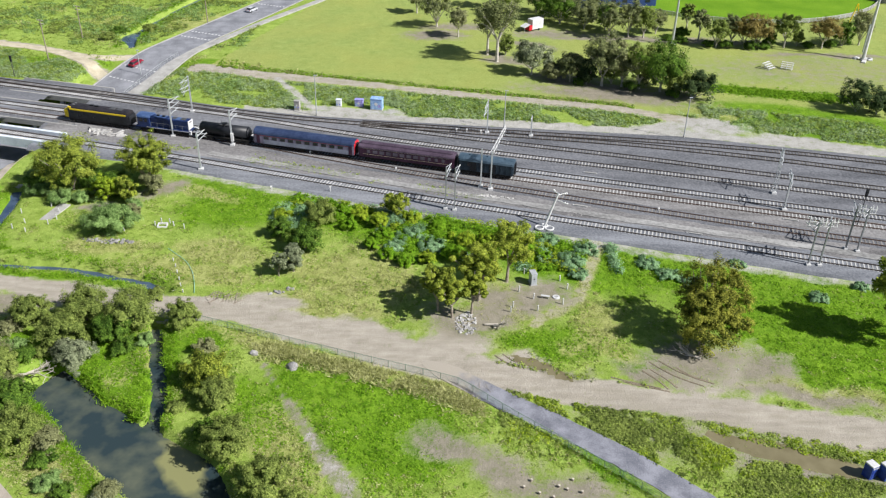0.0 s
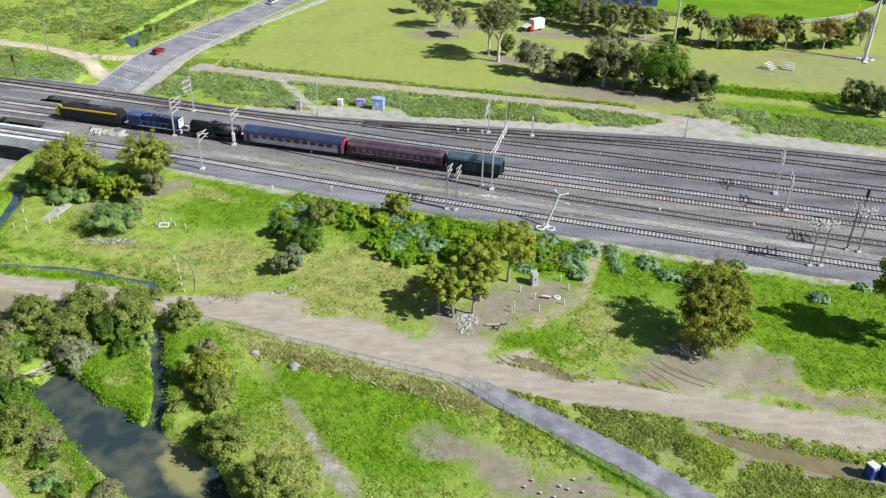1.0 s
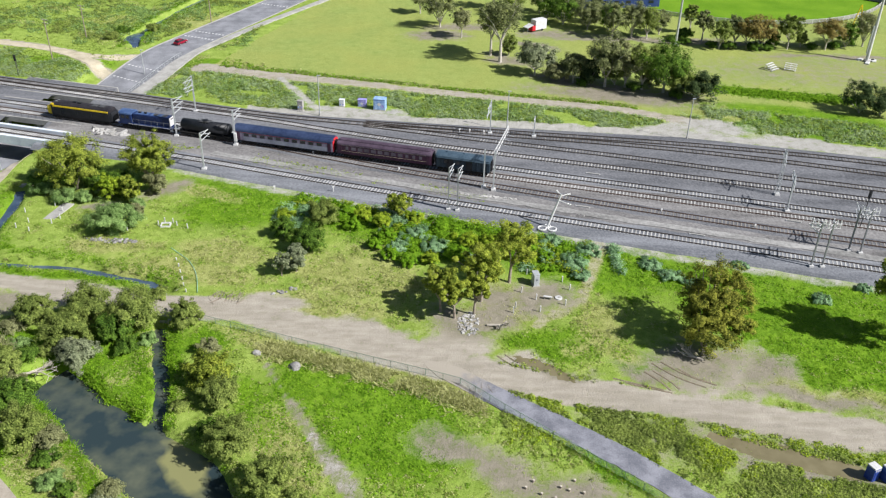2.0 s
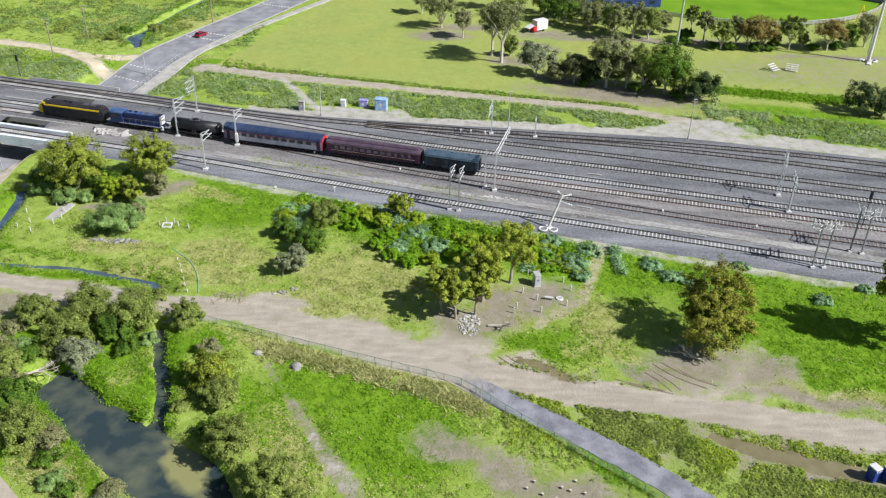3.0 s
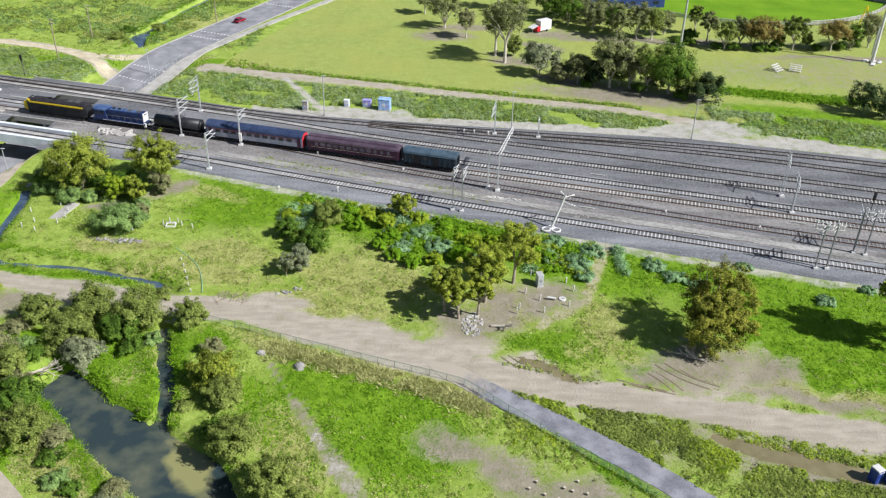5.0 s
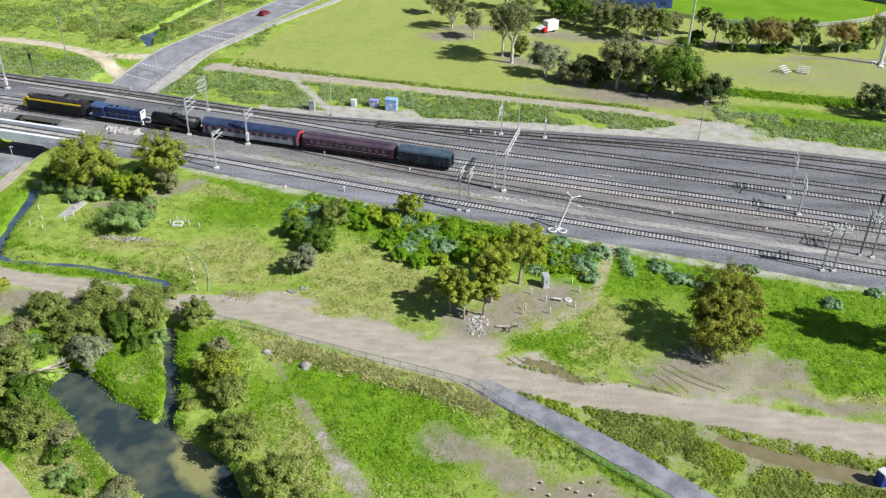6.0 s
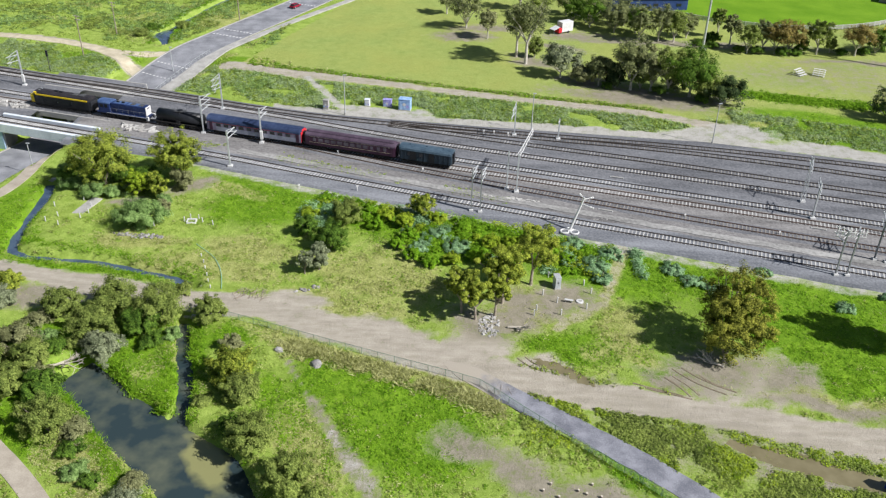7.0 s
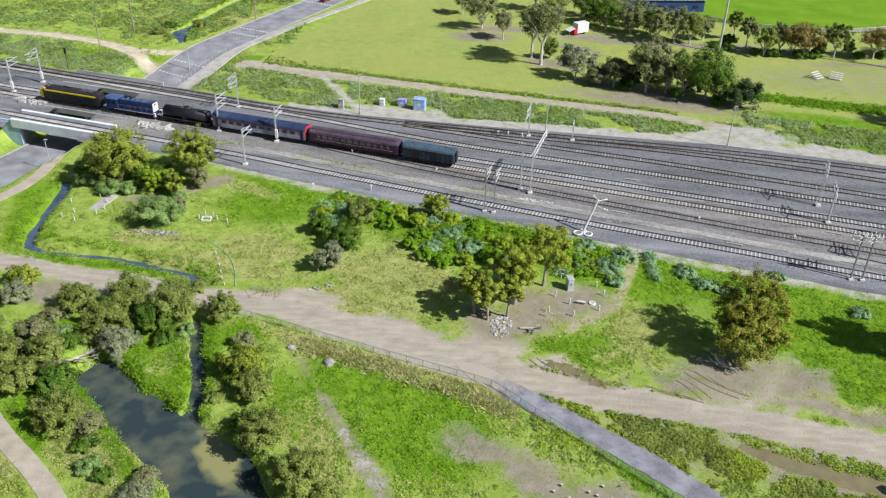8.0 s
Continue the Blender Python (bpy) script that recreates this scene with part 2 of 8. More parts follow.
# ---- mesh helpers ----
def shape(name, verts, faces, mat, smooth=False):
    me = bpy.data.meshes.new(name)
    me.from_pydata([tuple(v) for v in verts], [], [tuple(f) for f in faces])
    me.materials.append(mat)
    if smooth:
        me.polygons.foreach_set("use_smooth", [True] * len(me.polygons))
    me.update()
    return me


def leaves(name, corners, mat):
    """A mesh of loose leaves or blades from an array (n, 3, 3)."""
    k, c = corners.shape[:2]
    me = bpy.data.meshes.new(name)
    me.vertices.add(c * k)
    me.vertices.foreach_set("co", np.ascontiguousarray(corners, dtype=np.float32).ravel())
    me.loops.add(c * k)
    me.loops.foreach_set("vertex_index", np.arange(c * k, dtype=np.int32))
    me.polygons.add(k)
    me.polygons.foreach_set("loop_start", np.arange(0, c * k, c, dtype=np.int32))
    me.materials.append(mat)
    me.update(calc_edges=True)
    return me


def part(name, bm, mat, parent, label=""):
    me = bpy.data.meshes.new(name)
    bm.to_mesh(me)
    bm.free()
    me.materials.append(mat)
    ob = new(name, me)
    ob.parent = parent
    if label:
        ob["label"] = label
    return ob


def piece(name, me, parent, m=None, label=""):
    ob = new(name, me)
    ob.parent = parent
    if m is not None:
        ob.matrix_basis = m
    if label:
        ob["label"] = label
    return ob


def thing(name, label, category, m, group="", kind=""):
    ob = new(name)
    ob.matrix_basis = m
    ob.empty_display_size = 0.3
    return tagged(ob, label, category, group, kind)


def box(bm, x, y, z, sx, sy, sz, m=None, bevel=0.0):
    """A block centred at x, y with its foot at z."""
    mat = Matrix.Translation((x, y, z + sz / 2)) @ Matrix.Diagonal((sx, sy, sz, 1))
    r = bmesh.ops.create_cube(bm, size=1.0, matrix=(m @ mat) if m else mat)
    if bevel:
        edges = list({e for v in r["verts"] for e in v.link_edges})
        bmesh.ops.bevel(bm, geom=edges, offset=bevel, segments=2, affect='EDGES', profile=0.6)
    return bm


def rod(bm, a, b, r0, r1=None, n=8):
    """A tapered round bar from a to b."""
    a, b = Vector(a), Vector(b)
    d = b - a
    m = Matrix.Translation((a + b) / 2) @ d.to_track_quat('Z', 'Y').to_matrix().to_4x4()
    bmesh.ops.create_cone(bm, cap_ends=True, segments=n, radius1=r0, radius2=r0 if r1 is None else r1, depth=d.length, matrix=m)
    return bm


def sweep(line, step=1.0):
    """Points and headings along a polyline, rounded at its bends."""
    pts = [Vector(p) for p in line]
    for _ in range(3):
        out = [pts[0]]
        for a, b in zip(pts, pts[1:]):
            out += [a.lerp(b, 0.25), a.lerp(b, 0.75)]
        pts = out + [pts[-1]]
    res, carry = [], 0.0
    for a, b in zip(pts, pts[1:]):
        d = (b - a).length
        while carry < d:
            res.append((a.lerp(b, carry / d), (b - a).normalized()))
            carry += step
        carry -= d
    return res


def ribbon(name, line, half, z, mat, step=1.5, thick=0.12, wobble=0.0):
    """A strip along a line with a top, and sides that go into the ground. z: number or function of x, y."""
    vs, fs = [], []
    rows = sweep(line, step)
    for i, (p, d) in enumerate(rows):
        nrm = Vector((-d.y, d.x))
        w = half(i / max(1, len(rows) - 1)) if callable(half) else half
        for side, drop in ((-1, thick), (-1, 0), (0, -0.02), (1, 0), (1, thick)):
            k = w + (wobble * (noise.noise((p.x * 0.5, p.y * 0.5, side)) if wobble else 0))
            q = p + nrm * k * side
            h = z(q.x, q.y) if callable(z) else z
            vs.append((q.x, q.y, h - drop))
    for i in range(len(rows) - 1):
        for j in range(4):
            a = i * 5 + j
            fs.append((a, a + 5, a + 6, a + 1))
    return shape(name, vs, fs, mat)


# ---- the lie of the land ----
DIRT_ROAD = [(-120, 121), (-71.4, 114.0), (-59.5, 111.7), (-43.3, 108.3), (-30.7, 106.8), (-15.1, 100.4), (1.6, 94.8), (17.2, 90.1), (32.1, 87.6), (46.3, 84.2), (58, 82.3), (120, 72)]
PATH = [(-2.5, 95.6), (2.0, 92.6), (6.3, 89.2), (12.8, 84.8), (19.6, 80.1), (25.2, 75.6), (30.3, 71.0), (45, 57)]
CREEK = [(-83.6, 147.2), (-82.3, 143), (-80.6, 127.4), (-79, 121.8), (-75.4, 120.0), (-62.8, 119.3), (-48.7, 115.5), (-44.4, 113.0)]
DRAIN = [(-42.8, 103.6), (-42.4, 100.4), (-38.0, 88), (-37.0, 81)]
POND = [(-55, 90.5), (-51.5, 88.5), (-42.6, 80.7), (-31.9, 73.4), (-25.6, 62)]
FAR_CREEK = [(-90, 236), (-93.5, 246), (-91, 262), (-87, 281), (-70, 330)]
UNDER_ROAD = [(-117, 110), (-104.2, 156), (-98.5, 173), (-87.5, 205), (-80.5, 228), (-76, 240), (-56, 288), (-20, 380)]
CREAM_PATH = [(-150, 240), (-117, 234.2), (-103, 227), (-89.1, 213.9)]
FAR_PATH = [(-66.6, 218.9), (-50.8, 215.4), (-27.8, 210.3), (1.5, 203.8), (22.5, 199.1), (42.7, 194.6), (58, 188.5)]
TRAIL = [(27.8, 133), (27.5, 130.7), (25.5, 123.0), (21.8, 112.3), (14.1, 105.3)]
PUDDLES = [(14.3, 94.9, 5.2, 1.1, -25, -0.14), (42.0, 79.3, 9.0, 1.9, -20, -0.16), (50.0, 76.4, 3.4, 1.2, -8, -0.18)]
YARD_NEAR = [(-200, 198.5), (-95, 169.0), (-56.9, 158.6), (-31.8, 148.9), (11.9, 135.8), (50.2, 124.7), (74, 118.8), (220, 76)]
YARD_FAR = [(-200, 226), (-112, 206.5), (-82.4, 198.8), (-44.1, 188.8), (1.5, 184.2), (53.2, 180.3), (96.6, 171), (220, 140)]


def on_line(line, x):
    return np.interp(x, [p[0] for p in line], [p[1] for p in line])


def road_level(x, y):
    """Height of the road that dives under the railway."""
    t = np.clip((np.asarray(y, float) - 187) / 48, 0, 1)
    near = np.clip((150 - np.asarray(y, float)) / 60, 0, 1)
    return -5.2 * (1 - t * t * (3 - 2 * t)) * (1 - near)


def level(x, y):
    """The ground's height."""
    x, y = np.asarray(x, float), np.asarray(y, float)
    z = 0.5 * (vnoise(x, y, 14, 1) - 0.5) + 0.16 * (vnoise(x, y, 2.6, 2) - 0.5)
    calm = np.maximum(soft(along(x, y, DIRT_ROAD), 4, 4), soft(along(x, y, PATH), 2, 3))
    z = z * (1 - 0.7 * calm)
    yard = (y > on_line(YARD_NEAR, x) - 1) & (y < on_line(YARD_FAR, x) + 1)
    z = np.where(yard, np.minimum(z, -0.1), z)
    wob = 0.9 * (vnoise(x, y, 4, 5) - 0.5)
    z = np.minimum(z, z + (-2.4 - z) * soft(along(x, y, CREEK) + wob * 0.5, 0.05, 1.55))
    z = np.minimum(z, z + (-2.4 - z) * soft(along(x, y, DRAIN) + wob * 0.4, 0.4, 1.2))
    z = np.minimum(z, z + (-2.6 - z) * soft(along(x, y, POND) - np.clip((86 - y) * 0.15, 0, 2.4) + wob, 2.0, 2.2))
    z = np.minimum(z, z + (-2.2 - z) * soft(along(x, y, FAR_CREEK) + wob * 0.6 - 2.6 * spot(x, y, -93.5, 245, 3.2, 5.5), 0.0, 1.7))
    for px, py, rx, ry, turn, z0 in PUDDLES:
        z = z - 0.32 * spot(x + wob, y + wob, px, py, rx, ry, turn, blur=0.7)
    cut = road_level(x, y)
    d = along(x, y, UNDER_ROAD)
    z = np.minimum(z, z + (cut - 0.25 - z) * soft(d, 8.4, 6.0) * (cut < -0.15))
    z = np.minimum(z, z + (-0.15 - z) * soft(d, 6.8, 2.5) * (cut >= -0.15))
    return z


def layers(x, y):
    """How much of each cover grows or lies where: dirt, lush, dry, mown, mud, pale."""
    w = 3.2 * (vnoise(x, y, 5, 8) - 0.5) + 1.2 * (vnoise(x, y, 1.6, 9) - 0.5)
    d = along(x, y, DIRT_ROAD) + w * 0.32
    dirt = soft(d, np.interp(x, [-70, -45, -25, -8, 10, 32, 55], [1.6, 2.1, 2.4, 3.3, 2.9, 2.2, 2.9]), 1.0)
    for s in ((-28, 109.2, 5.5, 2.2, -12), (-12, 103, 7, 2.0, -15), (3, 100.5, 5.5, 3.6, 0),
              (12, 96, 4, 3, 0), (-64, 108.5, 5, 3, 0)):
        dirt = np.maximum(dirt, 0.95 * spot(x + w, y + w * 0.7, *s, blur=0.9))
    rough = 5.0 * (vnoise(x, y, 3.2, 15) - 0.5) + 2.4 * (vnoise(x, y, 1.1, 16) - 0.5)
    for s in ((38, 92.6, 8, 2.6, -14), (42.6, 95.4, 5.2, 3.8, -20), (45.5, 99, 1.6, 2.4, 0), (35, 92.0, 5, 1.8, -15), (47, 91, 5, 1.6, -12)):
        dirt = np.maximum(dirt, 0.72 * spot(x + rough, y + rough * 0.6, *s, blur=1.8))
    lush = np.zeros_like(x)
    for s in ((-40, 140, 10, 8, 0), (-5, 130, 12, 6, -17), (24, 123, 16, 8, -17), (55, 108, 20, 12, -20), (70, 95, 22, 9, -25), (17, 101, 7, 3.5, -10),
              (28.5, 96.8, 4, 3, 0), (-9, 86, 13, 5.5, -12), (-17, 90, 8, 5, -40), (-6, 80, 11, 8, 0), (-24, 84, 3, 8, 30), (57, 95.5, 12, 4, -14), (-47, 84, 8, 5, -45), (-43, 88, 5, 6, 0), (-34, 100, 4, 3, 0), (-39, 96, 3, 5, 0), (78, 186, 30, 5, -12),
              (82, 209, 22, 3.6, -10), (86, 191, 26, 7.5, -14), (110, 205, 20, 4, -10), (-57, 79, 5, 8, 40), (22, 76, 6, 1.6, -42), (-103, 222, 12, 6, 0), (-66, 222, 9, 4, -20), (-52, 96, 9, 5, 0), (-62, 97, 6, 5, 0), (-40, 146, 14, 4, -20), (-84, 133, 4, 14, 10), (-62, 116, 18, 1.6, -6)):
        lush = np.maximum(lush, spot(x + w, y + w, *s, blur=0.9))
    lush = np.maximum(lush, 0.9 * soft(np.abs(y - on_line(YARD_NEAR, x) + 7) + w, 4, 4) * (x > -42))
    dry = np.zeros_like(x)
    for s in ((-38, 124, 10, 4, -10), (-58, 126, 9, 3, 0), (-10, 94, 22, 2.6, -18), (-20, 77, 3.5, 9, 32), (-43, 118, 14, 3.5, -10), (-43.6, 96, 1.6, 7, 6), (-25, 100, 10, 2, -18),
              (-60, 70, 5, 4, 0), (-46, 74, 4, 8, 40), (82, 236, 30, 3.0, -3), (104, 228, 26, 4, -6), (70, 224, 12, 3, -10), (-80, 262, 10, 12, 0), (-105, 262, 8, 5, 0), (40, 196, 20, 3, -12), (62, 193, 10, 5, -8), (10, 111, 6, 6, 0), (-20, 108, 12, 4, -12), (54, 90.0, 14, 2.0, -13), (24, 99.5, 6, 2.6, -16), (24, 106, 4, 7, 0), (-14, 118, 12, 8, -15), (-46, 146, 7, 3, -18)):
        dry = np.maximum(dry, 0.85 * spot(x + w, y + w, *s, blur=0.9))
    trail = soft(along(x, y, TRAIL) + w * 0.15, 0.6, 0.8)
    dry, lush, dirt = np.maximum(dry, 0.9 * trail), lush * (1 - trail), np.maximum(dirt, 0.5 * trail)
    lawn = (y > 206 - 0.18 * (x + 20)) & (x > -62 + (y - 228) * 0.31) & (x < 160)
    mown = soft(np.where(lawn, 0.0, 1.0), 0.2, 0.5)
    mown = mown * (1 - 0.85 * spot(x, y, 82, 209, 22, 3.6, -10)) * (1 - spot(x, y, 86, 191, 28, 9, -14))
    mud = np.zeros_like(x)
    for s in ((2.5, 79, 6.5, 3, -10), (15.6, 113.4, 5.4, 5.0, 0), (8.5, 111.5, 4.0, 4.0, 0), (9, 75, 7, 3.6, -20), (17, 72.5, 6, 3, 0), (16.5, 94.6, 5, 1.5, -18), (43, 78.4, 10, 1.6, -20), (41, 205, 22, 5, -12), (46, 207, 18, 5, -14), (17, 231, 9, 4, -30), (30, 216.5, 10, 3.5, -14), (4, 262, 12, 4, 10), (24, 246, 9, 3, -20), (62, 253, 40, 3.5, -3), (30, 258, 9, 4, 0), (-4, 252, 9, 5, 0),
              (36.5, 97, 7, 4.5, 0), (47, 96, 4, 4, 0), (30, 94, 6, 2, -16), (50, 89.6, 11, 1.5, -13), (3, 106, 7, 4.5, 0), (8.5, 107.5, 5, 3.5, 0), (-69.5, 107.5, 4.5, 2.6, -10), (-56.0, 147.0, 5.0, 2.8, 35), (-66.0, 139.6, 4.0, 1.8, 10), (110, 240, 20, 2.2, -3)):
        mud = np.maximum(mud, 0.85 * spot(x + w, y + w, *s, blur=1.5))
    mud = np.maximum(mud, 0.62 * spot(x + w, y + w, 42, 78, 24, 5.5, -22, blur=1.5))
    mud = np.maximum(mud, 0.8 * spot(x + w, y + w, 50.5, 74, 3.6, 2.6, 0, blur=1.5))
    mud = np.maximum(mud, 0.42 * spot(x + w, y + w, 105, 226, 40, 14, -3, blur=1.2))
    ruts = along(x, y, DIRT_ROAD)
    mud = np.maximum(mud, 0.42 * soft(np.abs(ruts - 0.95) + 0.2 * w, 0.15, 0.45))
    mud = np.maximum(mud, 0.38 * soft(np.abs(along(x, y, [(30, 92), (38, 91.5), (44, 88)]) - 0.9), 0.12, 0.35))
    yf = on_line(YARD_FAR, x)
    pale = 0.9 * soft(np.abs(y - yf - 0.7) + w * 0.4, 1.5, 1.0) * (x > -48)
    for s in ((-22, 190.6, 13, 2.0, -8), (62, 185, 9, 5, -10), (84, 177, 16, 2.6, -14), (50, 184, 7, 3, 0)):
        pale = np.maximum(pale, 0.85 * spot(x + w, y + w, *s, blur=0.9))
    dirt = np.maximum(dirt, soft(along(x, y, CREAM_PATH) + w * 0.3, 1.7, 0.8))
    dirt = np.maximum(dirt, soft(along(x, y, [(-104, 228), (-95.4, 225.3), (-88, 228.1)]) + w * 0.2, 1.2, 0.7))
    stony = [(-27.5, 98.5), (-23.4, 91.2), (-18.2, 82.8), (-14.4, 76.7), (-9.8, 69.5)]
    pale = np.maximum(pale, 0.38 * soft(along(x, y, stony) + w * 0.4, np.interp(y, [72, 80, 84], [0.6, 0.2, -0.6]), 0.7))
    mud = np.maximum(mud, 0.7 * soft(along(x, y, stony) + w * 0.3, np.interp(y, [70, 84, 98], [1.1, 0.5, 0.2]), 0.6))
    dirt = np.maximum(dirt, 0.85 * soft(along(x, y, FAR_PATH) + w * 0.4, np.interp(x, [-66, -48, -30], [3.0, 2.4, 1.5]), 1.2))
    pale = np.maximum(pale, 0.8 * soft(along(x, y, [(-44, 212), (-37.5, 201), (-31.5, 191)]) + w * 0.25, 0.7, 0.8))
    near_bank = soft(np.abs(y - on_line(YARD_NEAR, x) + 1.2) + w * 0.3, 1.1, 1.0) * (x > -60)
    pale = np.maximum(pale, 0.58 * near_bank)
    return dirt, lush * (1 - dirt), dry, mown, mud, pale


def build_ground():
    def axis(lo, hi, step, far):
        inner = np.arange(lo, hi + step / 2, step)
        out = [step]
        while sum(out) < far:
            out.append(out[-1] * 1.35)
        grow = np.cumsum(out)
        return np.concatenate([lo - grow[::-1], inner, hi + grow])
    xs = axis(-150, 150, 0.92, 3500)
    ys = np.concatenate([axis(58, 300, 0.92, 3500)])
    X, Y = np.meshgrid(xs, ys)
    far = np.clip((np.hypot(X, Y - 150) - 250) / 100, 0, 1)
    Z = level(X, Y) * (1 - far)
    me = bpy.data.meshes.new("ground")
    h, w = X.shape
    me.vertices.add(h * w)
    me.vertices.foreach_set("co", np.stack([X, Y, Z], -1).astype(np.float32).ravel())
    i = (np.arange(h - 1)[:, None] * w + np.arange(w - 1)[None, :]).ravel()
    loops = np.stack([i, i + 1, i + w + 1, i + w], -1).astype(np.int32)
    me.loops.add(loops.size)
    me.loops.foreach_set("vertex_index", loops.ravel())
    me.polygons.add(len(loops))
    me.polygons.foreach_set("loop_start", np.arange(0, loops.size, 4, dtype=np.int32))
    me.polygons.foreach_set("use_smooth", np.ones(len(loops), dtype=bool))
    me.update(calc_edges=True)
    L = [np.clip(a, 0, 1).ravel() for a in layers(X, Y)]
    one = np.ones(h * w)
    for nm, rgb in (("cover", (L[0], L[1], L[2])), ("cover_more", (L[3], L[4], L[5]))):
        at = me.attributes.new(nm, 'FLOAT_COLOR', 'POINT')
        at.data.foreach_set("color", np.stack([*rgb, one], -1).astype(np.float32).ravel())
    me.materials.append(M_GROUND)
    tagged(new("ground", me), "uneven green parkland ground with weeds, lawn and bare earth", "ground", kind="structure")


build_ground()


def z_at(x, y):
    return float(level(np.array([x]), np.array([y]))[0])


# ---- water ----
def water(name, line, half, z, label, mat=None):
    vs, fs = [], []
    rows = sweep(line, 2.0)
    for p, d in rows:
        nrm = Vector((-d.y, d.x))
        for s in (-1, 0, 1):
            q = p + nrm * half * s
            vs.append((q.x, q.y, z))
    for i in range(len(rows) - 1):
        for j in (0, 1):
            a = 3 * i + j
            fs.append((a, a + 3, a + 4, a + 1))
    return tagged(new(name, shape(name, vs, fs, mat or M_WATER)), label, "water", kind="structure")


water("water_creek", CREEK, 3.2, -1.15, "narrow blue-grey creek between weedy banks", M_CREEK)
water("water_pond", POND, 9.0, -1.3, "dark still creek pool with silt in it")
water("water_drain", DRAIN[:3], 2.4, -1.2, "narrow dark drain into the creek pool")
water("water_far_creek", FAR_CREEK, 4.5, -0.9, "blue creek beyond the railway line", M_CREEK)

M_PUDDLE = material("muddy_water", (0.15, 0.13, 0.07), (0.20, 0.175, 0.10), 3, 0.08, 0, 0.0, 2.0, spec=0.4)
for px, py, rx, ry, turn, z0 in PUDDLES:
    c, s = math.cos(radians(turn)), math.sin(radians(turn))
    ring = [(px + c * rx * 1.3 * math.cos(k * 0.2618) - s * ry * 1.5 * math.sin(k * 0.2618), py + s * rx * 1.3 * math.cos(k * 0.2618) + c * ry * 1.5 * math.sin(k * 0.2618), z_at(px, py) + 0.16) for k in range(24)]
    tagged(new("water_puddle", shape("water_puddle", ring, [tuple(range(24))], M_PUDDLE)), "shallow brown rain puddle in the mud", "puddle", kind="structure")

# ---- roads and paths ----
M_TAN_PATH = material("tan_concrete", (0.27, 0.235, 0.19), (0.42, 0.375, 0.31), 2, 0.9, 0, 0.2, 12)
road = tagged(new("road", ribbon("road", UNDER_ROAD, 5.8, lambda x, y: float(road_level(x, y)) + 0.06, M_ASPHALT, 1.5, 0.4)), "grey asphalt road that dips under the railway", "road", kind="structure")
def washed():
    """Earth from the track lies over the upper end of the footpath, and dust in its hollows."""
    n, l = M_PATH.node_tree.nodes, M_PATH.node_tree.links
    co, ds, nz, add, mr, mix = n.new("ShaderNodeTexCoord"), n.new("ShaderNodeVectorMath"), n.new("ShaderNodeTexNoise"), n.new("ShaderNodeMath"), n.new("ShaderNodeMapRange"), n.new("ShaderNodeMix")
    ds.operation = 'DISTANCE'
    ds.inputs[1].default_value = (-1.0, 94.6, 0)
    nz.inputs["Scale"].default_value, nz.inputs["Detail"].default_value = 0.55, 5
    l.new(co.outputs["Object"], ds.inputs[0])
    l.new(co.outputs["Object"], nz.inputs["Vector"])
    add.operation = 'MULTIPLY_ADD'
    l.new(nz.outputs["Fac"], add.inputs[0])
    add.inputs[1].default_value = 12.0
    l.new(ds.outputs["Value"], add.inputs[2])
    mr.inputs[1].default_value, mr.inputs[2].default_value, mr.inputs[3].default_value, mr.inputs[4].default_value = 9.5, 15.5, 1.0, 0.0
    l.new(add.outputs[0], mr.inputs[0])
    mix.data_type = 'RGBA'
    l.new(mr.outputs[0], mix.inputs[0])
    l.new(n["Color Ramp"].outputs["Color"], mix.inputs[6])
    mix.inputs[7].default_value = (0.345, 0.31, 0.258, 1)
    l.new(mix.outputs[2], n["Principled BSDF"].inputs["Base Color"])


washed()
tagged(new("path_asphalt", ribbon("path_asphalt", PATH, lambda k: 1.85 * min(1.0, 0.25 + k * 12), lambda x, y: z_at(x, y) + 0.07 * min(1.0, max(0.0, (96.5 - y) / 5)), M_PATH, 1.0, 0.3, 0.25)), "blue-grey asphalt footpath along the fence", "path", kind="structure")
tagged(new("path_far", ribbon("path_far", [(-85, 196), (-77.6, 211.5), (-73.6, 225.6), (-66.7, 241.3), (-55.6, 265.5), (-41.9, 290.4), (-15, 350)], lambda k: 1.9 if k < 0.17 else max(1.05, 1.9 - (k - 0.17) * 14), lambda x, y: max(z_at(x, y), float(road_level(x, y)) + 0.3) + 0.12, M_CONCRETE, 1.5, 0.4)), "pale concrete footpath beside the road", "path", kind="structure")
tagged(new("path_underpass", ribbon("path_underpass", [(-96, 130), (-92, 137.2), (-89, 146), (-89.5, 158), (-89, 175), (-80, 200)], 1.3, lambda x, y: max(z_at(x, y), -5.0) + 0.1, M_TAN_PATH, 1.2, 0.4)), "pale footpath leading under the bridge", "path", kind="structure")
tagged(new("path_creek", ribbon("path_creek", [(-66, 82), (-59.5, 75.6), (-52.6, 70.3), (-46, 64), (-38, 54)], 1.3, lambda x, y: z_at(x, y) + 0.09, M_TAN_PATH, 1.0, 0.3)), "pale concrete footpath through creek scrub", "path", kind="structure")
M_SAND = material("sandy_gravel", (0.34, 0.295, 0.205), (0.56, 0.50, 0.38), 2.5, 0.95, 0, 0.4, 14)
tagged(new("path_sandy", ribbon("path_sandy", CREAM_PATH, 1.7, lambda x, y: z_at(x, y) + 0.05, M_SAND, 1.0, 0.3, 0.5)), "cream sandy path across the rough ground", "path", kind="structure")
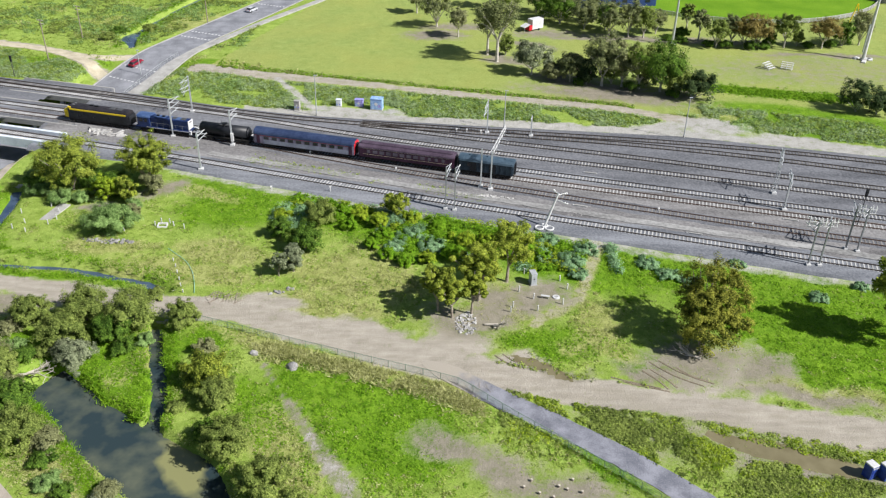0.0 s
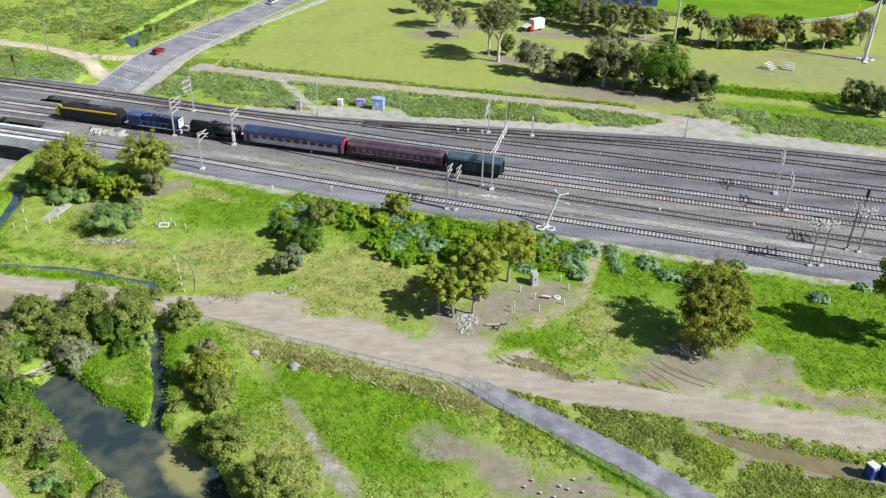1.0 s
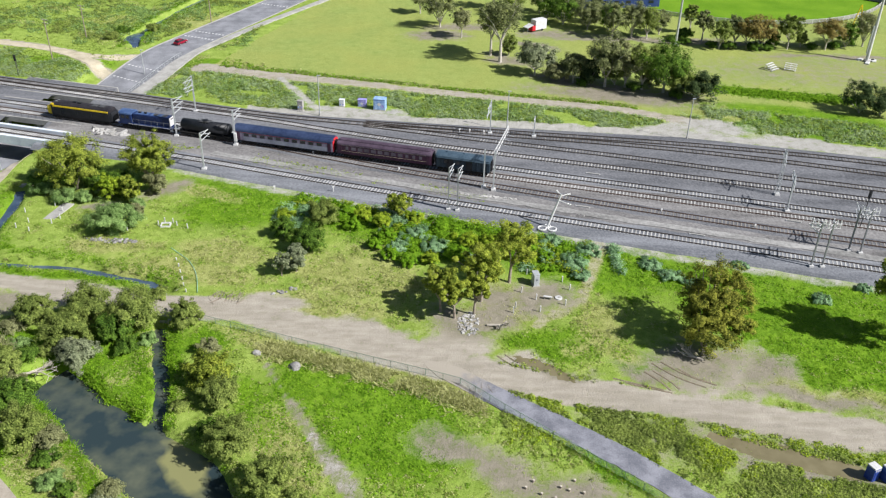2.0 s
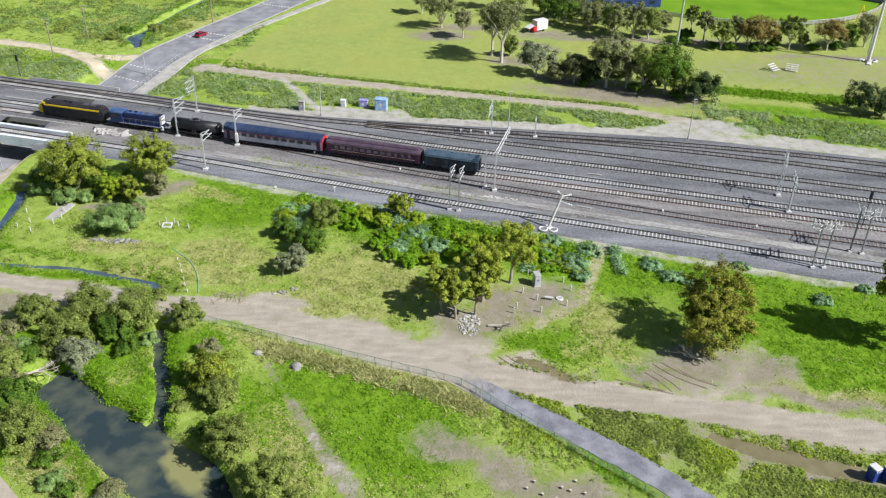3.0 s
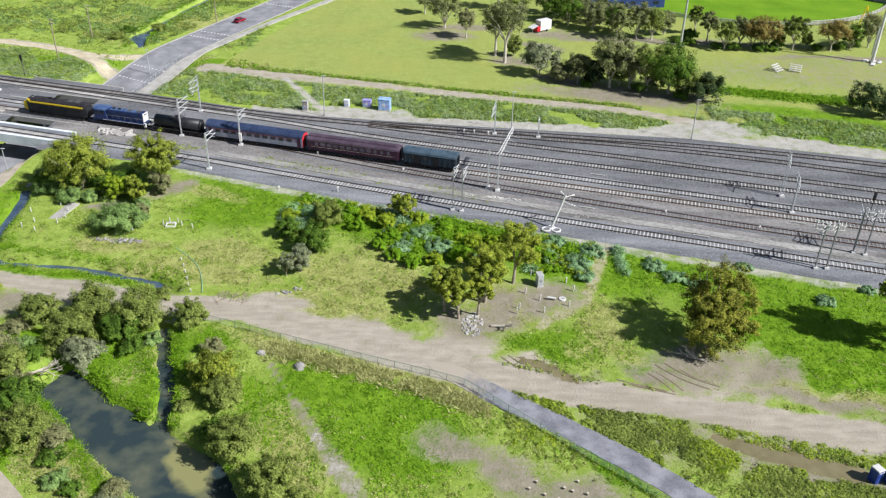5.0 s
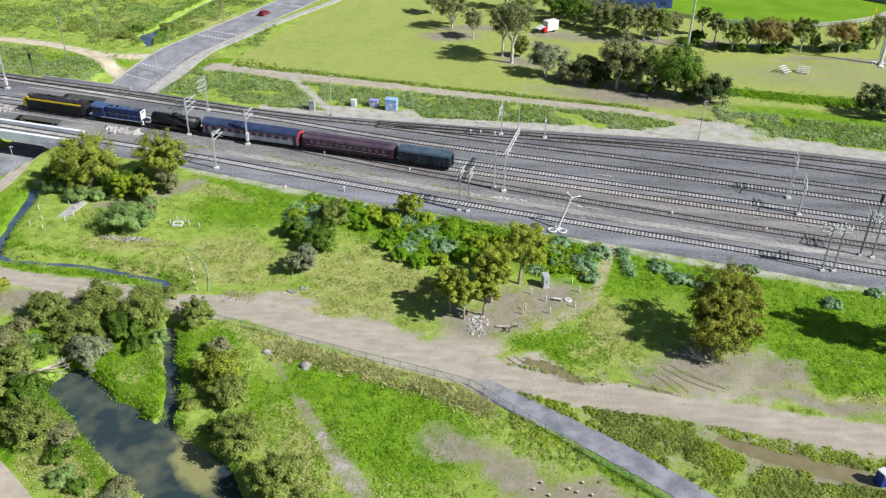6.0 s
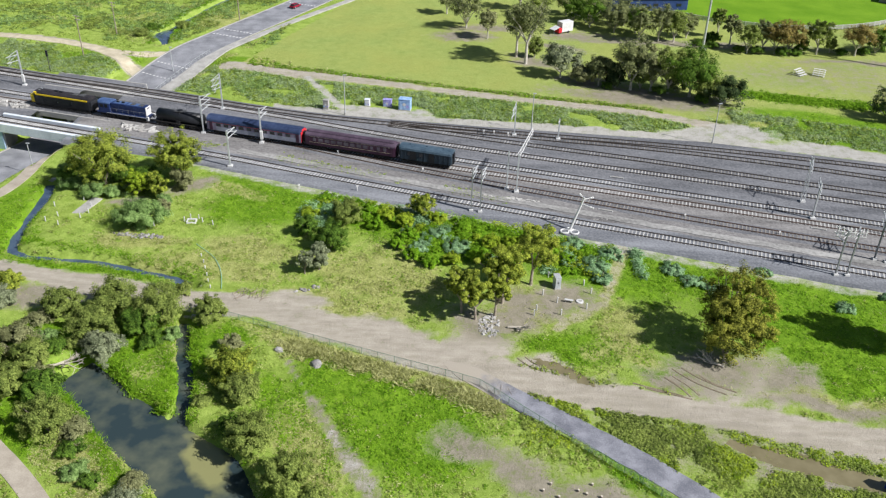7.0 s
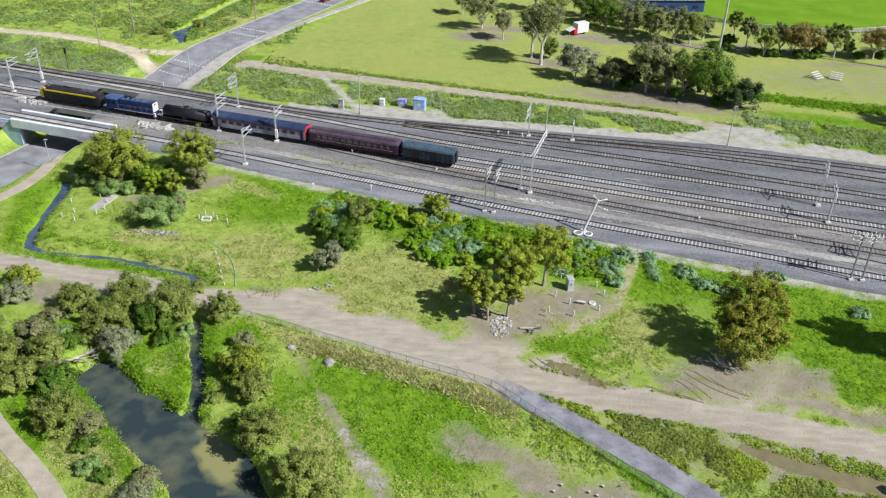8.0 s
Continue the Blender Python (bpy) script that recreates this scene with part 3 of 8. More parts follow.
tagged(new("path_sandy_fork", ribbon("path_sandy_fork", [(-104.5, 228.4), (-95.4, 225.3), (-87, 228.1)], 1.3, lambda x, y: z_at(x, y) + 0.04, M_SAND, 1.0, 0.3, 0.5)), "cream sandy path forking towards the road", "path", kind="structure")
M_RUT = material("churned_mud", (0.11, 0.088, 0.06), (0.27, 0.225, 0.165), 3, 0.95, 0, 0.8, 14)
for line in ([(30.0, 96.6), (31.0, 95.4), (32.8, 93.4), (36.6, 91.3)], [(31.4, 96.9), (32.5, 95.6), (34.2, 93.9), (38.2, 91.8)], [(33.6, 95.4), (34.8, 93.6), (37.8, 92.2)], [(23.9, 93.0), (26.9, 91.9), (30.9, 90.6)], [(25.4, 92.1), (28.2, 91.1), (32, 90.0)],
             [(28.6, 94.6), (30.4, 92.6), (31.6, 90.4)], [(29.8, 94.9), (31.7, 92.8), (33.0, 90.5)], [(7.8, 97.4), (9.4, 95.6), (11.4, 94.6)], [(9.0, 97.8), (10.4, 96.3), (12.2, 95.4)]):
    tagged(new("tyre_rut", ribbon("tyre_rut", line, 0.13, lambda x, y: z_at(x, y) + 0.035, M_RUT, 0.5, 0.06, 0.08)), "dark churned tyre rut in bare earth", "tyre rut", kind="structure")


# ---- railway yard ----
M_BALLAST_RUST = material("rusty_ballast", (0.103, 0.099, 0.099), (0.262, 0.254, 0.252), 4, 0.95, 0, 0.5, 9, spread=0.2, grain=(16.0, 0.16))
def gap(x, y):
    reach = 9.0 if y + 0.255 * (x + 95) < 176.5 else 5.6
    return float(along(np.array([x]), np.array([y]), UNDER_ROAD)[0]) < reach


def build_yard():
    cols = np.arange(-200, 221, 1.0)
    n = 44
    vs, fs = [], []
    for x in cols:
        a, b = float(on_line(YARD_NEAR, x)), float(on_line(YARD_FAR, x))
        for j in range(n + 1):
            t = j / n
            y = a + (b - a) * t
            edge = min(j, n - j)
            z = (-0.5, 0.02, 0.22)[edge] if edge < 3 else 0.25 + 0.10 * noise.noise((x * 0.21, y * 0.21, 3.0))
            vs.append((x, y, z))
    for i in range(len(cols) - 1):
        for j in range(n):
            p = i * (n + 1) + j
            cx, cy = vs[p][0] + 0.5, vs[p][1] + 0.5
            if not gap(cx, cy):
                fs.append((p, p + n + 1, p + n + 2, p + 1))
    me = shape("railway_yard", vs, fs, M_BALLAST, True)
    me.materials.append(M_BALLAST_RUST)
    near, train = [(-95, 174), (-57.9, 164.2), (-32.7, 156.2), (12.2, 142.6), (74.8, 125.4), (220, 83)], [(-95, 184.4), (15.2, 156.0), (220, 103)]
    for f in me.polygons:
        c = f.center
        w = 2.2 * noise.noise((c.x * 0.12, c.y * 0.3, 8.0))
        if on_line(near, c.x) + w < c.y < on_line(train, c.x) + 1.2 + w and c.x > -90:
            f.material_index = 1
    tagged(new("railway_yard", me), "wide grey gravel bed of the railway yard", "gravel bed", kind="structure")


build_yard()

tagged(new("gravel_strip", ribbon("gravel_strip", [(-50, 164.2), (-31.5, 158.3), (13.4, 144.5), (76, 126.9), (180, 96)], 0.95, 0.335, M_GRAVEL_PALE, 2.0, 0.2, 0.5)), "pale worn gravel strip between two tracks", "gravel", kind="structure")

TRACKS = [
    ("near", [(-200, 201), (-95, 172.3), (-57.9, 162.4), (-32.7, 154.2), (12.2, 140.4), (74.8, 123.0), (220, 81)], "concrete", True),
    ("loop", [(-41, 169.1), (-22, 161.7), (-3, 155.2), (23.5, 146.9), (53.9, 138.0), (73, 133.0), (220, 94)], "timber", True),
    ("train", [(-200, 210.2), (15.2, 154.6), (220, 101.6)], "concrete", True),
    ("second", [(-200, 214.6), (14.9, 158.9), (82.6, 141.2), (220, 105)], "concrete", True),
    ("fifth", [(-200, 226.5), (-96, 198.2), (-77.4, 192.6), (-44.4, 183.6), (-23.9, 176.5), (-3.4, 170.4), (25.4, 163.5), (58.9, 155.4), (85.8, 148.6), (220, 113)], "worn", True),
    ("sixth", [(-19.3, 181.0), (11.5, 172.9), (38, 167.0), (60.4, 160.7), (88, 153.6), (220, 120)], "worn", False),
    ("seventh", [(-200, 230.5), (-112.7, 204.8), (-78.7, 196.3), (-46.2, 186.3), (-19.3, 181.5), (11.7, 177.0), (39.1, 173.6), (68.4, 167.4), (91.1, 161), (220, 127)], "timber", False),
    ("eighth", [(-19.3, 182.4), (11.7, 178.9), (45.6, 175.4), (69.8, 171.6), (93.6, 166.4), (220, 136)], "timber", False),
]
GAUGE = 1.8


def sleeper_mesh(mat):
    bm = bmesh.new()
    box(bm, 0, 0, 0, 0.27, 2.2, 0.16)
    for v in bm.verts:
        if v.co.z > 0.1:
            v.co.x *= 0.8
    me = bpy.data.meshes.new("sleeper")
    bm.to_mesh(me)
    bm.free()
    me.materials.append(mat)
    return me


M_WORN = material("worn_sleeper", (0.20, 0.194, 0.188), (0.45, 0.44, 0.425), 2, 0.9, 0, 0.2, 10, island=0.6, piece=0.6)
SLEEPERS = {"concrete": sleeper_mesh(M_SLEEPER), "timber": sleeper_mesh(M_TIMBER_SLEEPER), "worn": sleeper_mesh(M_WORN)}
MATS = {"concrete": M_SLEEPER, "timber": M_TIMBER_SLEEPER, "worn": M_WORN}


def build_track(line, kind, singles, wide=False, bed=None, steel=None):
    t = thing("railway_track", {"concrete": "railway track with pale concrete sleepers on gravel", "timber": "rusty railway track with dark timber sleepers", "worn": "railway track with worn grey sleepers on gravel"}[kind], "railway track", Matrix(), "tracks of the yard", "structure")
    rows = sweep([(*p, 0) for p in line], 0.685)
    rest = []
    for p, d in rows:
        if p.x < -150 or p.x > 150:
            continue
        turn = math.atan2(d.y, d.x)
        if singles and -72 < p.x < 86:
            piece("sleeper", SLEEPERS[kind], t, pose(p.x, p.y, 0.20 + random.uniform(0, 0.02), 0, 0, math.degrees(turn) + random.uniform(-0.8, 0.8)))
        else:
            rest.append((p.x, p.y, turn))
    base = np.array([v.co for v in SLEEPERS[kind].vertices])
    faces = [tuple(f.vertices) for f in SLEEPERS[kind].polygons]
    vs, fs = [], []
    for x, y, a in rest:
        c, s = math.cos(a), math.sin(a)
        o = len(vs)
        vs += [(x + c * q[0] - s * q[1], y + s * q[0] + c * q[1], 0.21 + q[2]) for q in base]
        fs += [tuple(o + k for k in f) for f in faces]
    tagged(piece("far_sleepers", shape("far_sleepers", vs, fs, MATS[kind]), t), kind="stuff")
    prof = [(-0.075, 0.0), (-0.075, 0.03), (-0.02, 0.05), (-0.02, 0.12), (-0.045, 0.13), (-0.045, 0.17), (0.045, 0.17), (0.045, 0.13), (0.02, 0.12), (0.02, 0.05), (0.075, 0.03), (0.075, 0.0)]
    rows = sweep([(*p, 0) for p in line], 4.0)
    for side in (-1, 1):
        vs, fs = [], []
        for p, d in rows:
            for u, w in prof:
                k = side * GAUGE / 2 + u
                vs.append((p.x - d.y * k, p.y + d.x * k, 0.365 + w))
        m = len(prof)
        for i in range(len(rows) - 1):
            for j in range(m - 1):
                a = i * m + j
                fs.append((a, a + m, a + m + 1, a + 1))
        piece("rail", shape("rail", vs, fs, steel or M_RAIL), t)
    # a low shoulder of ballast under the sleepers
    vs, fs = [], []
    for p, d in rows:
        for k, z in (((-5.4, -0.45), (-4.4, 0.24), (-1.8, 0.32), (1.7, 0.32), (3.4, 0.16)) if wide else ((-2.6, 0.12), (-1.7, 0.315), (0, 0.32), (1.7, 0.315), (2.6, 0.12))):
            vs.append((p.x - d.y * k, p.y + d.x * k, z))
    for i in range(len(rows) - 1):
        if gap(rows[i][0].x, rows[i][0].y) or gap(rows[i + 1][0].x, rows[i + 1][0].y):
            continue
        for j in range(4):
            a = i * 5 + j
            fs.append((a, a + 5, a + 6, a + 1))
    piece("ballast", shape("ballast", vs, fs, bed or (M_BALLAST_PALE if kind == "concrete" else M_BALLAST)), t)


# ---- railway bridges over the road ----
# Blue of skylit shade is mixed into the girders' white.
M_BRIDGE = material("sky_tinted_bridge_white", (0.52, 0.57, 0.63), (0.74, 0.79, 0.84), 2, 0.75, 0, 0.1, 8)

# The wing walls' blue is skylit shade put into the colour.
M_SKY_TINTED_WALL = material("sky_tinted_wall", (0.24, 0.36, 0.52), (0.40, 0.53, 0.70), 2, 0.8, 0, 0.1, 8)


def build_bridge(y_near, y_far, parapet, label, mat):
    """Decks across the road cutting, skewed along the tracks. y_near, y_far: the deck's edges at x = -95."""
    b = thing("railway_bridge", label, "bridge", Matrix(), "bridges over the road", "structure")
    slope = -0.255
    x0, x1 = -108, -83

    def slab(name, ya, yb, z0, z1, xa=x0, xb=x1, m=mat, lab=""):
        bm = bmesh.new()
        vs = [bm.verts.new((x, y + slope * (x + 95), z)) for z in (z0, z1) for x, y in ((xa, ya), (xb, ya), (xb, yb), (xa, yb))]
        for f in ((3, 2, 1, 0), (4, 5, 6, 7), (0, 1, 5, 4), (1, 2, 6, 5), (2, 3, 7, 6), (3, 0, 4, 7)):
            bm.faces.new([vs[i] for i in f])
        bmesh.ops.bevel(bm, geom=list(bm.edges), offset=0.06, segments=1, affect='EDGES')
        return part(name, bm, m, b, lab)
    slab("deck", y_near + 0.3, y_far - 0.3, -0.6, 0.27, m=M_BALLAST, lab="gravel-covered bridge deck")
    if parapet:
        slab("girder", y_near - 0.45, y_near + 0.45, -1.1, 0.95, lab="white concrete edge girder tinted blue for skylit shade")
        slab("girder", y_far - 0.4, y_far + 0.4, -1.1, 0.95, lab="white concrete edge girder tinted blue for skylit shade")
    else:
        slab("girder", y_near - 0.1, y_near + 0.3, -1.0, 0.32)
        slab("girder", y_far - 0.3, y_far + 0.1, -1.0, 0.32)
    for x in (-106.2, -88.0):
        slab("abutment", y_near + 0.1, y_far - 0.1, -6, -0.62, x - 0.6, x + 0.6, M_CONCRETE)
    if not parapet:
        for x in (-102.6, -94.2):
            slab("pier", y_near + 0.4, y_near + 1.6, -6, -0.62, x - 0.5, x + 0.5, M_CONCRETE_WHITE)
    if parapet:
        for xa, xb in ((-114.5, -106.0), (-81.5, -88.2)):
            bm = bmesh.new()
            ring = []
            for dy in (-0.25, 0.2):
                ring.append([bm.verts.new((x, y_near + dy + slope * (x + 95), z)) for x, z in ((xa, 0.5), (xb, 0.5), (xb, -5.6), (xb + (xa - xb) * 0.3, -5.6), (xa, -0.8))])
            bm.faces.new(ring[0])
            bm.faces.new(ring[1][::-1])
            for i in range(5):
                bm.faces.new((ring[0][i], ring[0][(i + 1) % 5], ring[1][(i + 1) % 5], ring[1][i]))
            bmesh.ops.recalc_face_normals(bm, faces=bm.faces)
            part("wing_wall", bm, M_SKY_TINTED_WALL, b, "wing wall coloured pale blue for skylit shade")
    return b


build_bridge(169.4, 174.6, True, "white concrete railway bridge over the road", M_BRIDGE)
build_bridge(180.2, 190.8, False, "older grey railway bridge carrying two tracks", M_CONCRETE)
build_bridge(195.6, 204.6, False, "older grey railway bridge carrying two tracks", M_CONCRETE)


# ---- trees and bushes ----
def crown_leaves(centres, radii, per, size, flat=0.8, seed=0, heart=None, up=1.3):
    """Leaf sprays as small three-cornered leaves round clump centres, facing mostly outwards and up."""
    g = np.random.default_rng(seed)
    c = np.repeat(np.asarray(centres), per, 0)
    r = np.repeat(np.asarray(radii), per)
    d = g.normal(size=c.shape)
    d[:, 2] = np.abs(d[:, 2]) * np.where(g.random(len(d)) < 0.75, 1, -1)
    d /= np.linalg.norm(d, axis=1)[:, None]
    p = c + d * (r * g.uniform(0.5, 1.08, len(c)))[:, None] * np.array([1, 1, flat])
    nrm = d + g.normal(size=c.shape) * 0.4 + np.array([0, 0, up])
    if heart is not None:
        # a closed crown faces outwards as a whole
        out = p - heart
        out /= np.linalg.norm(out, axis=1)[:, None]
        nrm = nrm * 0.62 + out * 0.75
    nrm /= np.linalg.norm(nrm, axis=1)[:, None]
    u = np.cross(nrm, g.normal(size=c.shape))
    u /= np.linalg.norm(u, axis=1)[:, None]
    v = np.cross(nrm, u)
    s = size * g.uniform(0.5, 1.15, len(c))[:, None]
    u, v = u * s, v * s * g.uniform(0.45, 0.85, len(c))[:, None]
    return np.stack([p - u - v * 0.7, p + u - v * 0.7, p + v * 1.3], 1)


def tree(name, label, x, y, h, r, leaf, clumps=46, per=130, size=0.30, low=0.3, clump=0.34, bark=None, group="", lean=(0, 0), forks=4, category="tree", taper=0.74, deep=1.0, full=False, wide=1.0):
    """A trunk with limbs and an uneven crown of leaf sprays."""
    r = r * 0.86
    seed = int(abs(x * 31 + y * 17) * 10) % 99991
    g = np.random.default_rng(seed)
    t = thing(name, label, category, pose(x, y, z_at(x, y) - 0.1, 0, 0, 0), group)
    ch = h * (1 - low)
    cz = h * low + ch * 0.5
    # clumps spread evenly over an egg, more of them towards its skin
    i = np.arange(clumps) + 0.5
    up = 1 - 1.75 * i / clumps
    az = i * 2.39996 + g.uniform(0, 6)
    d = np.stack([np.cos(az) * np.sqrt(1 - up * up), np.sin(az) * np.sqrt(1 - up * up), up], -1)
    d += g.normal(size=d.shape) * 0.18
    k = np.where(g.random(clumps) < 0.72, g.uniform(0.78, 1.05, clumps), g.uniform(0.1, 0.7, clumps))
    cs = d * k[:, None] * np.array([r, r, ch * 0.5]) * 0.84
    cs[:, 2] += cz
    ang = np.arctan2(cs[:, 1], cs[:, 0])
    lob = 1 + 0.16 * np.sin(ang * 2 + g.uniform(0, 6)) + 0.12 * np.sin(ang * 3 + g.uniform(0, 6)) + 0.10 * np.sin(ang * 5 + cs[:, 2])
    lob = 1 + (lob - 1) * (0.6 if full else 1.0)
    cs[:, :2] *= (lob * np.clip(taper + 0.5 * (cs[:, 2] - h * low) / ch, 0.6, 1.0))[:, None]
    cs[:, 1] = np.maximum(cs[:, 1] * deep, -0.42 * r * deep) if deep > 1 else cs[:, 1]
    cs[:, 0] += lean[0] * cs[:, 2] / h
    cs[:, 1] += lean[1] * cs[:, 2] / h
    rad = r * clump * g.uniform(0.6, 1.15, clumps)
    cs[:, 2] = np.minimum(cs[:, 2], h - rad * 0.6)
    cs[:, 0] *= wide
    heads, radii = cs, rad
    if full:
        # smaller clumps between each clump and its two neighbours close the crown
        gaps = np.linalg.norm(cs[:, None] - cs[None], axis=2) + 99 * np.eye(clumps)
        near = np.argsort(gaps, axis=1)[:, :2]
        mid = ((cs[:, None] + cs[near]) / 2).reshape(-1, 3)
        mid = mid + (np.array([0, 0, cz]) - mid) * 0.07
        heads, radii = np.concatenate([cs, mid]), np.concatenate([rad, np.repeat(rad, 2) * 0.82])
    piece("crown", leaves("crown", crown_leaves(heads, radii, int(per * (0.62 if full else 1.6)), size * (0.72 if full else 0.8), 0.8, seed, np.array([lean[0] * 0.4, lean[1] * 0.4, cz - ch * 0.25]) if full else None, 1.1 if h < 3.2 else 0.6), leaf), t)
    bm = bmesh.new()
    tr = max(0.10, h * 0.024)
    fork = Vector((lean[0] * low * 0.8, lean[1] * low * 0.8, max(0.4, h * low * 0.8)))
    rod(bm, (0, 0, -0.3), (0, 0, 0.15), tr * 1.7, tr * 1.15, 9)
    rod(bm, (0, 0, 0.1), fork, tr * 1.15, tr * 0.8, 9)
    part("trunk", bm, bark or M_BARK, t)
    order = np.argsort(-np.hypot(cs[:, 0], cs[:, 1]) - 0.3 * cs[:, 2])
    for q in order[:forks * 2]:
        bm = bmesh.new()
        e = Vector(cs[q])
        mid = fork.lerp(e, 0.5) + Vector((0, 0, 0.06 * h))
        rod(bm, fork - Vector((0, 0, 0.1)), mid, tr * 0.55, tr * 0.35, 6)
        rod(bm, mid, e, tr * 0.35, tr * 0.12, 5)
        part("limb", bm, bark or M_BARK, t)
    return t


for x, y, h, r in ((-72.2, 147.0, 11.8, 7.9), (-59.0, 151.4, 10.0, 6.0)):
    tree("gum_tree", "broad yellow-green gum tree beside the railway embankment", x, y, h, r, L_GUM_OLD, 150, 125, 0.225, 0.08, 0.16, group="gums by the bridge", taper=0.85, full=True)
tree("gum_tree", "small bright gum tree beside the embankment", -64.2, 142.8, 5.6, 2.7, L_BRIGHT, 60, 110, 0.22, 0.05, 0.24)
tree("gum_tree", "small bright gum tree beside the embankment", -60.0, 142.4, 5.2, 2.6, L_GUM, 60, 110, 0.22, 0.05, 0.24)
tree("scrub_tree", "straggly brownish scrub under taller gums", -56.4, 146.0, 4.0, 2.6, L_BROWN, 30, 120, 0.24, 0.05, 0.34)
tree("scrub_tree", "straggly brownish scrub under taller gums", -57.0, 136.6, 2.4, 1.7, L_BROWN, 26, 100, 0.2, 0.0, 0.34)
# Added dark-leaved shrubs that stand in for deep shade below the gums.
for x, y, h, r in ((-79.0, 146.6, 3.6, 3.0), (-74.6, 149.4, 4.0, 3.2), (-69.0, 148.4, 3.8, 3.0), (-64.4, 148.6, 3.6, 2.8), (-62.6, 146.2, 3.0, 2.4)):
    tree("shade_shrub", "dense dark-leaved shrub added to stand for shade under the gums", x, y, h, r * 1.1, L_DARK, 40, 110, 0.2, 0.0, 0.28, group="dark shrubs under the gums", category="shrub", forks=2, full=True)
for x, y, h, r in ((-72.2, 141.8, 2.8, 2.8), (-77.2, 145.0, 2.6, 2.6), (-66.4, 145.4, 2.8, 2.4), (-68.8, 142.4, 2.2, 2.0), (-80.0, 150.0, 3.0, 2.8), (-76.4, 151.4, 3.6, 3.0), (-58.2, 139.6, 2.0, 1.9)):
    tree("green_shrub", "soft sage-green shrub under the gums", x, y, h, r * 1.1, L_SAGE, 40, 120, 0.2, 0.0, 0.28, group="shrubs under the gums", category="shrub", forks=2, full=True)
for x, y, h, r, lx, ly in ((1.6, 106.6, 8.4, 3.4, -0.4, -0.3), (10.6, 117.2, 10.8, 5.0, 0.4, 0.3), (5.8, 111.4, 10.6, 4.5, 0, 0), (4.6, 107.6, 8.2, 2.6, 0.3, 0), (-0.6, 108.4, 7.6, 2.8, -0.4, 0.4)):
    tree("gum_tree", "clumpy olive gum tree over rubble and bare ground", x, y, h, r, L_GUM, 62, 170, 0.20, 0.36, 0.20, group="gums round the clearing", lean=(lx, ly))
tree("gum_tree", "tall dense gum tree on bare earth by the track", 37.8, 98.6, 12.0, 6.0, L_BRONZE, 250, 130, 0.21, 0.06, 0.165, lean=(2.8, 5.4), forks=6, taper=0.86, deep=1.6, full=True)
tree("gum_tree", "tall gum tree at the edge of the meadow", 68.8, 103.5, 14.0, 5.6, L_GUM, 60, 150, 0.32, 0.2, 0.3)
for x, y, h, r, leaf in ((-28.9, 130.4, 3.9, 2.4, L_DARK), (-23.9, 126.0, 5.2, 3.2, L_DARK), (-22.6, 135.6, 5.0, 3.0, L_OLIVE)):
    tree("round_tree", "dense round green tree in the meadow", x, y, h, r * 1.12, leaf, 70, 170, 0.19, 0.0, 0.24, group="round meadow trees", full=True, taper=0.92)
tree("grey_shrub", "grey-leaved shrub in the meadow beside rocks", -24.8, 119.0, 5.2, 2.2, L_GREY, 36, 130, 0.2, 0.05, 0.3, category="shrub")
tree("grey_shrub", "half-bare grey shrub in the meadow", -27.0, 117.6, 4.4, 1.7, L_GREY, 22, 60, 0.2, 0.2, 0.34, category="shrub")
tree("grey_shrub", "spreading sage-green shrub on a rock border", -59.4, 131.4, 5.0, 5.4, L_SAGE, 90, 170, 0.2, 0.0, 0.22, category="shrub", full=True, taper=0.95)
tree("young_tree", "small yellowish tree beside the track", -8.9, 138.4, 5.0, 2.7, L_GUM, 44, 110, 0.2, 0.1, 0.28)
CREEK_TREES = [
    # x, y, height, radius, leaves
    (-61.3, 103.0, 4.9, 3.0, L_OLIVE), (-54.6, 98.2, 5.6, 3.7, L_OLIVE), (-53.6, 104.0, 6.2, 4.3, L_OLIVE), (-46.2, 103.2, 6.4, 4.5, L_OLIVE), (-48.3, 99.8, 4.4, 3.0, L_DARK), (-38.9, 103.6, 3.9, 2.6, L_OLIVE),
    (-51.9, 94.2, 3.4, 2.9, L_GREY), (-31.8, 89.6, 5.0, 3.4, L_GUM), (-29.4, 85.6, 4.0, 2.8, L_OLIVE), (-26.3, 76.6, 4.8, 3.4, L_OLIVE), (-20.2, 70.6, 4.8, 3.4, L_OLIVE), (-52.3, 77.8, 5.6, 3.8, L_OLIVE),
    (-60.4, 91.0, 4.2, 2.8, L_OLIVE), (-64.0, 93.8, 4.6, 3.2, L_BROWN), (-56.0, 84.0, 4.2, 2.8, L_DARK), (-61.0, 84.2, 4.4, 3.0, L_OLIVE), (-72.0, 104.6, 3.2, 2.4, L_GREY), (-73.0, 109.0, 3.4, 2.6, L_GUM), (-66.4, 88.0, 5.0, 3.4, L_OLIVE), (-70.6, 93.0, 5.4, 3.6, L_OLIVE)]
for x, y, h, r, leaf in CREEK_TREES:
    tree("creek_tree", "dense rounded olive-green tree on the creek bank", x, y, h, r * 1.12, leaf, 90, 122, 0.205, 0.0, 0.22, group="trees along the creek", taper=0.95, full=True)
